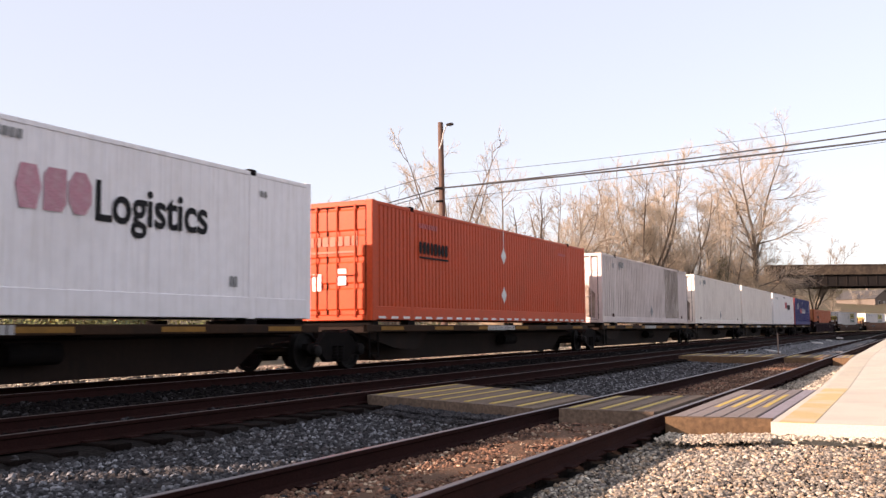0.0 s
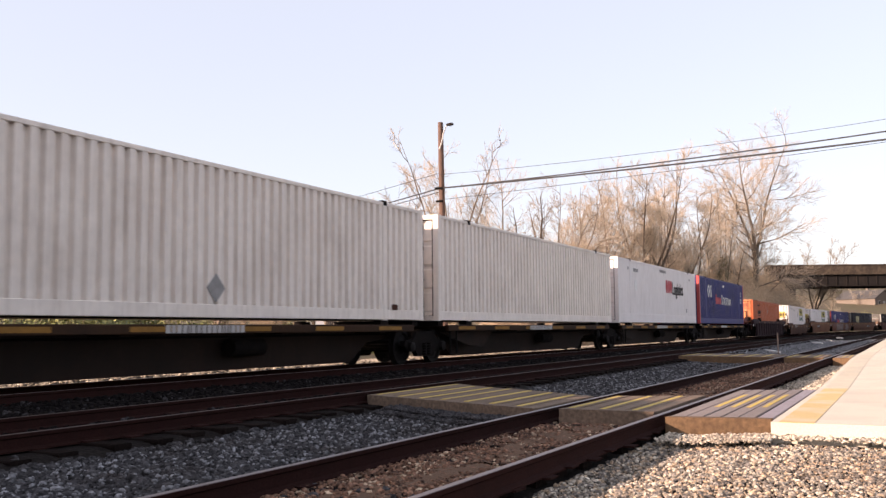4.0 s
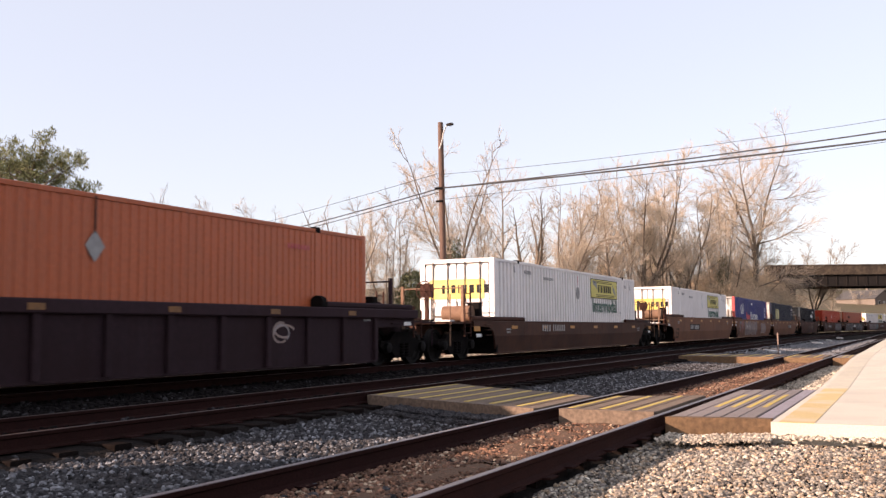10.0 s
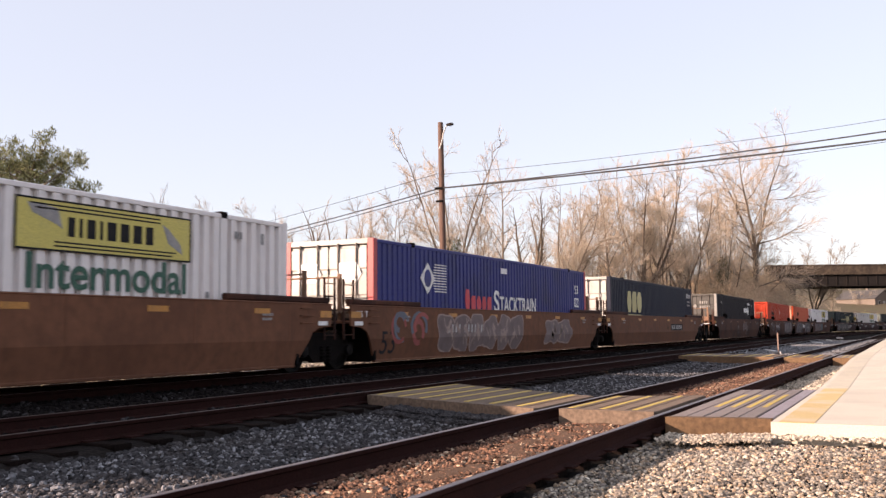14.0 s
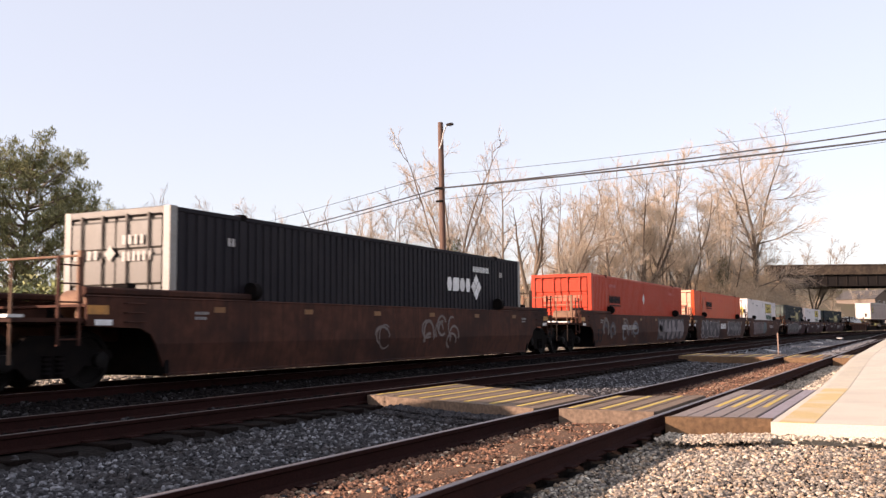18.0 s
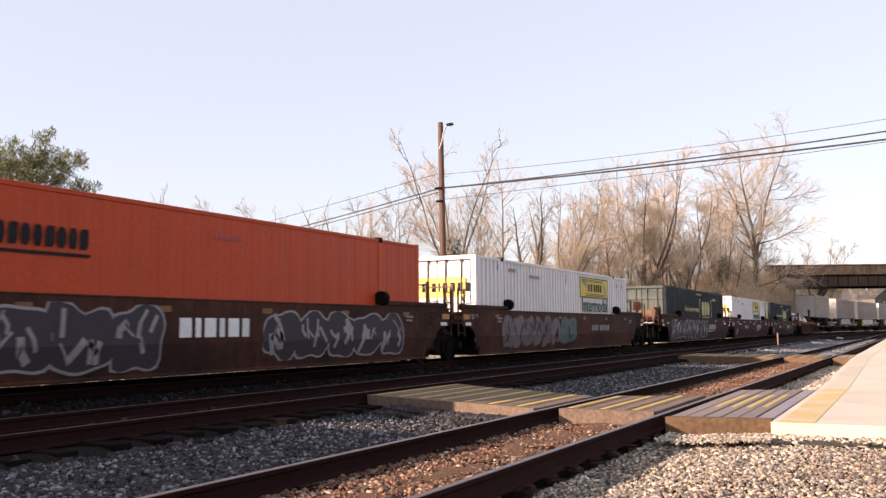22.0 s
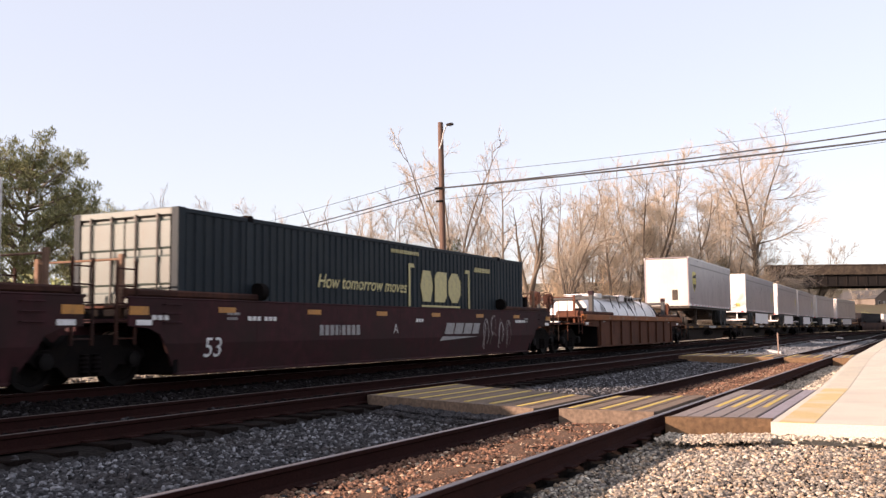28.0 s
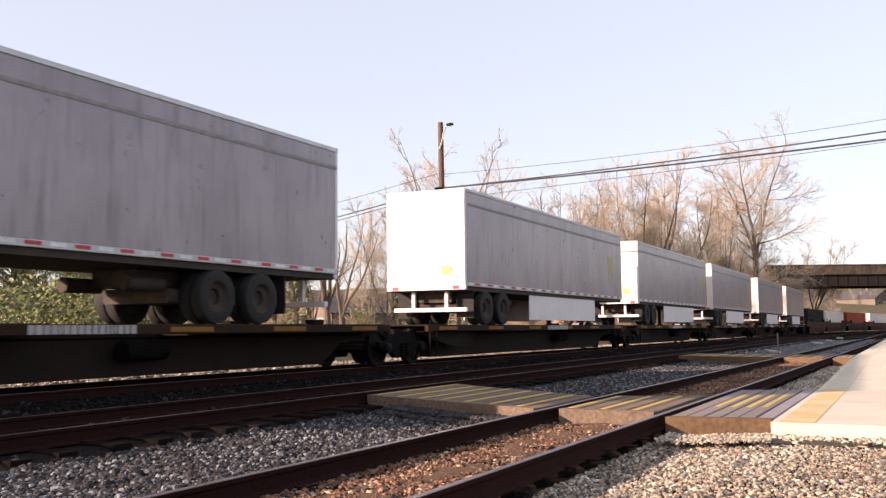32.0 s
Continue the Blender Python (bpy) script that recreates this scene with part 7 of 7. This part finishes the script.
# ---- marks and spray paint on the wagons ----
WX = 1.503
SPRAY = {"mauve": mat("grimy_mauve_spray_paint", (0.20, 0.165, 0.172), 0.7, dirt=(0.10, 0.075, 0.075), amount=0.7, scale=2, bump=0.0, streak=0.4), "faint": mat("faded_spray_paint", (0.13, 0.10, 0.092), 0.7, dirt=(0.07, 0.045, 0.04), amount=0.7, scale=3, bump=0.0), "white": mat("white_spray_paint", (0.27, 0.235, 0.24), 0.7, dirt=(0.2, 0.16, 0.145), amount=0.6, scale=4, bump=0.0), "pink": mat("pinkish_spray_paint", (0.27, 0.19, 0.17), 0.7, dirt=(0.25, 0.17, 0.13), amount=0.6, scale=4, bump=0.0),
         "blue": mat("grey_blue_spray_paint", (0.10, 0.11, 0.14), 0.7, dirt=(0.12, 0.10, 0.10), amount=0.6, scale=4, bump=0.0), "black": mat("black_spray_paint", (0.014, 0.012, 0.014), 0.7, bump=0.0), "teal": mat("teal_spray_paint", (0.06, 0.10, 0.11), 0.7, dirt=(0.12, 0.10, 0.09), amount=0.6, scale=4, bump=0.0),
         "slate": mat("slate_spray_paint", (0.030, 0.022, 0.030), 0.7, dirt=(0.018, 0.014, 0.016), amount=0.6, scale=3, bump=0.0), "dusty": mat("dusty_pink_spray_paint", (0.15, 0.105, 0.105), 0.7, dirt=(0.08, 0.05, 0.045), amount=0.6, scale=3, bump=0.0), "red": mat("red_spray_paint", (0.28, 0.06, 0.05), 0.7, bump=0.0)}


def stroke(pts, w, thick=0.004):
    """A ribbon of paint along a line of points."""
    g = geo()
    pts = [Vector((a, b, 0)) for a, b in pts]
    ring = []
    for sgn in (1, -1):
        row = []
        for i, p in enumerate(pts):
            d = (pts[min(i + 1, len(pts) - 1)] - pts[max(i - 1, 0)]).normalized()
            row.append(p + Vector((-d.y, d.x, 0)) * w * sgn * 0.5)
        ring.append(row)
    v, f = g
    n = len(pts)
    for z in (0.0, thick):
        for row in ring:
            v += [(q.x, q.y, z) for q in row]
    for i in range(n - 1):
        f += [(2 * n + i, 3 * n + i, 3 * n + i + 1, 2 * n + i + 1)]
    return g


def spray(car, y0, y1, z0, z1, count, colours, seed, width=0.14):
    """Abstract loops of spray paint along the side of a wagon, kept below its top edge."""
    rs = random.Random(seed)
    step = (y1 - y0) / count
    h = min(z1, 1.38) - z0
    for i in range(count):
        for k in range(3):
            a0, a1 = rs.uniform(-1.0, 1.4), rs.uniform(3.2, 5.6)
            rx, rz = step * rs.uniform(0.24, 0.4), h * rs.uniform(0.18, 0.4)
            cx, cz = step * rs.uniform(0.35, 0.6), rs.uniform(rz + width * 0.6, h - rz - width * 0.6)
            pts = [(cx + rx * math.cos(a0 + (a1 - a0) * j / 14), cz + rz * math.sin(a0 + (a1 - a0) * j / 14)) for j in range(15)]
            folded(part("spray_paint", stroke(pts, width * rs.uniform(0.8, 1.4), 0.004 + 0.001 * k), SPRAY[colours[(i + k) % len(colours)]], car, "sprayed paint loop", at=on_side(WX, y0 + i * step, z0)), z0)


def bubbles(car, y0, y1, z0, z1, count, rim, fill, seed):
    """A row of swollen sprayed shapes: pale rim, darker filling, slits and glints; no letters."""
    rs = random.Random(seed)
    step = (y1 - y0) / count
    for i in range(count):
        w, h = step * rs.uniform(0.52, 0.64), (min(z1, 1.4) - z0) * 0.5 * rs.uniform(0.86, 1.0)
        wave = [(rs.uniform(0.03, 0.10), rs.uniform(0, 6.283)) for _ in range(4)]

        def blob(k, d):
            ring = []
            for j in range(30):
                a = 6.283 * j / 30
                r = 1 + sum(amp * math.sin((m + 2) * a + ph) for m, (amp, ph) in enumerate(wave))
                c, sn = math.cos(a), math.sin(a)
                q = (abs(c) ** 3 + abs(sn) ** 3) ** (-1 / 3)
                ring.append((min(w * 1.05, max(-w * 1.05, (w - k) * r * q * c)), min(h, max(-h, (h - k) * r * q * sn))))
            return plate(ring, d)
        zc = (z0 + min(z1, 1.4)) / 2
        at = on_side(WX, y0 + (i + 0.5) * step, zc)
        folded(part("spray_rim", blob(0.0, 0.003 + 0.0005 * i), SPRAY[rim], car, "pale sprayed outline", at=at), zc)
        folded(part("spray_fill", blob(0.05, 0.006 + 0.0005 * i), SPRAY[fill], car, "sprayed filling", at=at), zc)
        for _ in range(6):
            x, z, tall = rs.uniform(-0.6, 0.6) * w, rs.uniform(-0.45, 0.45) * h, h * rs.uniform(0.3, 0.85)
            lean = rs.uniform(-0.16, 0.16)
            folded(part("spray_slit", stroke([(x - lean, z - tall * 0.5), (x + rs.uniform(-0.08, 0.08), z), (x + lean, z + tall * 0.5)], rs.uniform(0.03, 0.14), 0.011 + 0.0005 * i), SPRAY[rim], car, "pale sprayed slit", at=at), zc)


SWEEPS = (((-0.1, 0.25), (0.3, 1.0), (0.42, 0.3), (1.0, 0.9), (0.95, 0.05)), ((0.0, 0.95), (0.7, 1.0), (0.15, 0.5), (1.05, 0.45), (0.5, 0.0), (0.0, 0.12)), ((0.15, 0.0), (-0.05, 0.8), (0.55, 1.0), (0.5, 0.25), (1.1, 0.1)),
          ((0.0, 0.5), (0.25, 0.0), (0.5, 0.95), (0.9, 1.0), (1.1, 0.35)), ((1.0, 1.0), (0.3, 0.75), (0.95, 0.5), (0.1, 0.0), (-0.1, 0.6)), ((0.0, 0.0), (0.55, 0.2), (0.05, 0.7), (0.5, 1.0), (1.05, 0.65), (0.8, 0.0)))


def angular_graffiti(car, y0, y1, z0, z1, count, back, rim, fill, seed, heavy=0.30):
    """Interlocked angular sweeps of paint with dark edges on a ragged sprayed ground; no letters."""
    rs = random.Random(seed)
    step = (y1 - y0) / count
    h = min(z1, 1.4) - z0
    top = [(y1 - y0 - (y1 - y0) * i / (count * 3), h * rs.uniform(0.9, 1.0)) for i in range(count * 3 + 1)]
    low = [((y1 - y0) * i / (count * 3), h * rs.uniform(0.0, 0.14)) for i in range(count * 3 + 1)]
    at = on_side(WX, y0, z0)
    folded(part("sprayed_ground", plate(low + top, 0.003), SPRAY[back], car, "sprayed ground colour", at=at), z0)
    for i in range(count):
        w = heavy * rs.uniform(0.8, 1.15) * min(1.0, step)
        lean = rs.uniform(-0.12, 0.16)
        wide = step * rs.uniform(0.84, 1.02) - w * 0.7
        pts = [(i * step + w * 0.5 + x * wide + lean * z, w * 0.62 + z * (h - w * 1.3) + rs.uniform(-0.03, 0.03)) for x, z in SWEEPS[(i * 2 + seed + rs.randrange(2)) % 6]]
        fine = []
        for a, b in zip(pts, pts[1:]):
            fine += [(a[0] + (b[0] - a[0]) * k, a[1] + (b[1] - a[1]) * k) for k in (0.0, 0.12, 0.5, 0.88)]
        fine.append(pts[-1])
        folded(part("spray_rim", stroke(fine, w + 0.09, 0.0045 + 0.0008 * (i % 2)), SPRAY[rim], car, "dark sprayed edge", at=at), z0)
        folded(part("spray_fill", stroke(fine, w, 0.0065 + 0.0008 * (i % 2)), SPRAY[fill], car, "pale sprayed sweep", at=at), z0)


def wagon_marks(car, n53=True, colour=MARK_BLACK, bars_at=-4.65, panel=False):
    if n53:
        folded(marking(car, "number", words("53", 0.78), colour, on_side(WX, -8.1, 0.34)), 0.34)
    if panel:
        marking(car, "number_panel", box(geo(), 0, 2.62, 0, 0.32, 0, 0.003), MARK_BLACK, on_side(WX, bars_at, 0.77), "black number panel")
    x = bars_at + 0.12
    for w in [0.09] * 4 + [0.02] + [0.09] * 6:
        if w > 0.05:
            part("number_bar", shared("slanted_bar", lambda: plate([(0, 0), (w, 0), (w + 0.025, 0.22), (0.025, 0.22)]), MARK_PALE_GREY), MARK_PALE_GREY, car, at=on_side(WX + 0.0035, x, 0.82))
        x += w + 0.13


wagon_marks(CARS["white_c"], False, bars_at=2.17)
for key in ("white_a", "white_b", "blue_b", "navy_a", "orange_c"):
    wagon_marks(CARS[key], key in ("white_b", "blue_b", "orange_c"), panel=key in ("white_b", "navy_a"), bars_at=1.95 if key == "navy_a" else -4.65)
for key in ("green_a", "white_d", "green_b"):
    car = CARS[key]
    folded(marking(car, "number", words("53", 0.5), MARK_WHITE, on_side(WX, -7.6, 0.45)), 0.45)
    marking(car, "maker_blocks", blocks([0.5, 0.5, 0.5, 0.42], 0.3, 0.08, slant=0.5), MARK_GREY, on_side(WX, 1.9, 0.78))
    marking(car, "swoosh", plate([(-0.3, 0.0), (2.1, 0.1), (-0.1, 0.12)]), MARK_GREY, on_side(WX, 1.9, 0.6))
    marking(car, "number_bars", blocks([0.14, 0.14, 0.14, 0.1, 0.04, 0.14, 0.14, 0.14, 0.14], 0.22, 0.06), MARK_GREY, on_side(WX, -4.0, 0.8))
    for y in (-8.9, -6.4, -5.9, 0.3, 6.9, 7.3):
        marking(car, "small_marking", blocks([0.1, 0.1, 0.1], 0.08, 0.04), MARK_WHITE, on_side(WX, y, 1.1))
for key in ("orange_d", "white_c"):
    marking(CARS[key], "load_limit", words("125", 0.2), MARK_PALE_GREY, on_side(WX, -8.95, 1.2))
    marking(CARS[key], "unit_mark", words("T", 0.2), MARK_PALE_GREY, on_side(WX, -8.55, 1.2))
for key, y in (("navy_a", 1.1), ("green_b", -0.85)):
    marking(CARS[key], "unit_letter", words("A", 0.34), MARK_PALE_GREY if key == "green_b" else MARK_BLACK, on_side(WX, y, 0.82))
marking(CARS["blue_b"], "load_limit", words("125", 0.2), MARK_WHITE, on_side(WX, -9.2, 1.2))
marking(CARS["blue_b"], "unit_mark", words("T", 0.2), MARK_WHITE, on_side(WX, -8.8, 1.2))
bars(CARS["orange_d"], on_side(WX, -1.04, 0.8), 0.34, [0.3, 0.14, 0.3, 0.14, 0.3, 0.2], 0.1, MARK_WHITE)
bubbles(CARS["blue_b"], -5.1, 0.8, 0.26, 1.36, 6, "pink", "dusty", 3)
bubbles(CARS["blue_b"], 3.0, 5.6, 0.3, 1.3, 2, "pink", "dusty", 4)
spray(CARS["blue_b"], -7.6, -5.6, 0.5, 1.38, 2, ("blue", "red"), 5, 0.11)
angular_graffiti(CARS["orange_c"], 1.8, 7.5, 0.24, 1.4, 6, "slate", "black", "mauve", 6, 0.4)
spray(CARS["orange_c"], -7.4, -5.4, 0.4, 1.38, 2, ("faint", "slate"), 7, 0.12)
spray(CARS["orange_c"], -4.6, -1.8, 0.3, 1.38, 2, ("faint", "blue"), 8, 0.07)
bubbles(CARS["orange_d"], -7.2, -1.4, 0.22, 1.38, 5, "white", "slate", 9)
bubbles(CARS["orange_d"], 1.4, 6.8, 0.26, 1.36, 5, "white", "slate", 10)
bubbles(CARS["white_c"], -6.6, -1.4, 0.25, 1.38, 6, "slate", "dusty", 11)
bubbles(CARS["white_c"], -1.3, 0.3, 0.3, 1.38, 1, "slate", "teal", 12)
bubbles(CARS["green_a"], -7.9, 1.6, 0.25, 1.36, 11, "white", "black", 13)
spray(CARS["green_b"], 4.4, 6.6, 0.26, 1.38, 4, ("white", "faint"), 14, 0.028)
spray(CARS["charcoal"], 0.8, 3.0, 0.35, 1.3, 3, ("faint", "faint"), 15, 0.06)
spray(CARS["charcoal"], -1.6, -0.6, 0.35, 1.1, 1, ("faint", "faint"), 16, 0.05)
spray(CARS["orange_b"], 4.2, 5.0, 0.6, 1.1, 1, ("pink", "white"), 17, 0.04)

# ---- shield on the first trailer ----
c = LOADS["trailer0"]
sh = marking(c, "shield", plate([(0.0, 1.15), (0.5, 1.22), (1.0, 1.15), (1.02, 0.55), (0.85, 0.25), (0.5, 0.0), (0.15, 0.25), (-0.02, 0.55)]), MARK_YELLOW, on_side(1.298, -5.85, 2.98), "yellow and brown shield")
part("shield_field", plate([(0.07, 0.88), (0.5, 1.0), (0.95, 1.04), (0.96, 0.56), (0.8, 0.3), (0.5, 0.08), (0.2, 0.3), (0.05, 0.56)], 0.007), CHASSIS, sh)
part("shield_blocks", blocks([0.2, 0.2, 0.2], 0.36, 0.06), MARK_YELLOW, sh, at=pose(0.13, 0.46, 0.006))
tiny(c, -6.4, 2.55, 8, 0.05, 0.05)
for k in range(1, 4):
    c = LOADS["trailer%d" % k]
    marking(c, "shield", plate([(0.0, 0.95), (0.4, 1.0), (0.8, 0.95), (0.8, 0.45), (0.4, 0.0), (0.0, 0.45)]), MARK_GOLD, on_side(1.298, 6.0, 2.95))


# ---- everything that moves ----
def motions():
    for ob, s in MOVERS:
        rows = []
        for k in range(33):
            x, y, t = line(s - SPEED * k)
            rows.append((float(k), pose(x, y, RAIL_Z, 0, 0, -math.degrees(t))))
        walk(ob, rows)
    for ob, s, k in WHEELSETS:
        t0, t1 = (s - 75.0) / SPEED, (s + 2.0) / SPEED
        first, last = max(0, int(t0 * FPS)), min(32 * FPS, int(t1 * FPS))
        if last <= first + 1:
            continue
        step = math.degrees(SPEED / FPS / R_WHEEL)
        rows = [(f / FPS, pose(0, k, R_WHEEL, (f - first) * step)) for f in range(first, last + 1)]
        rows = ([(0.0, rows[0][1])] if first else []) + rows + ([(32.0, rows[-1][1])] if last < 32 * FPS else [])
        walk(ob, rows)


motions()
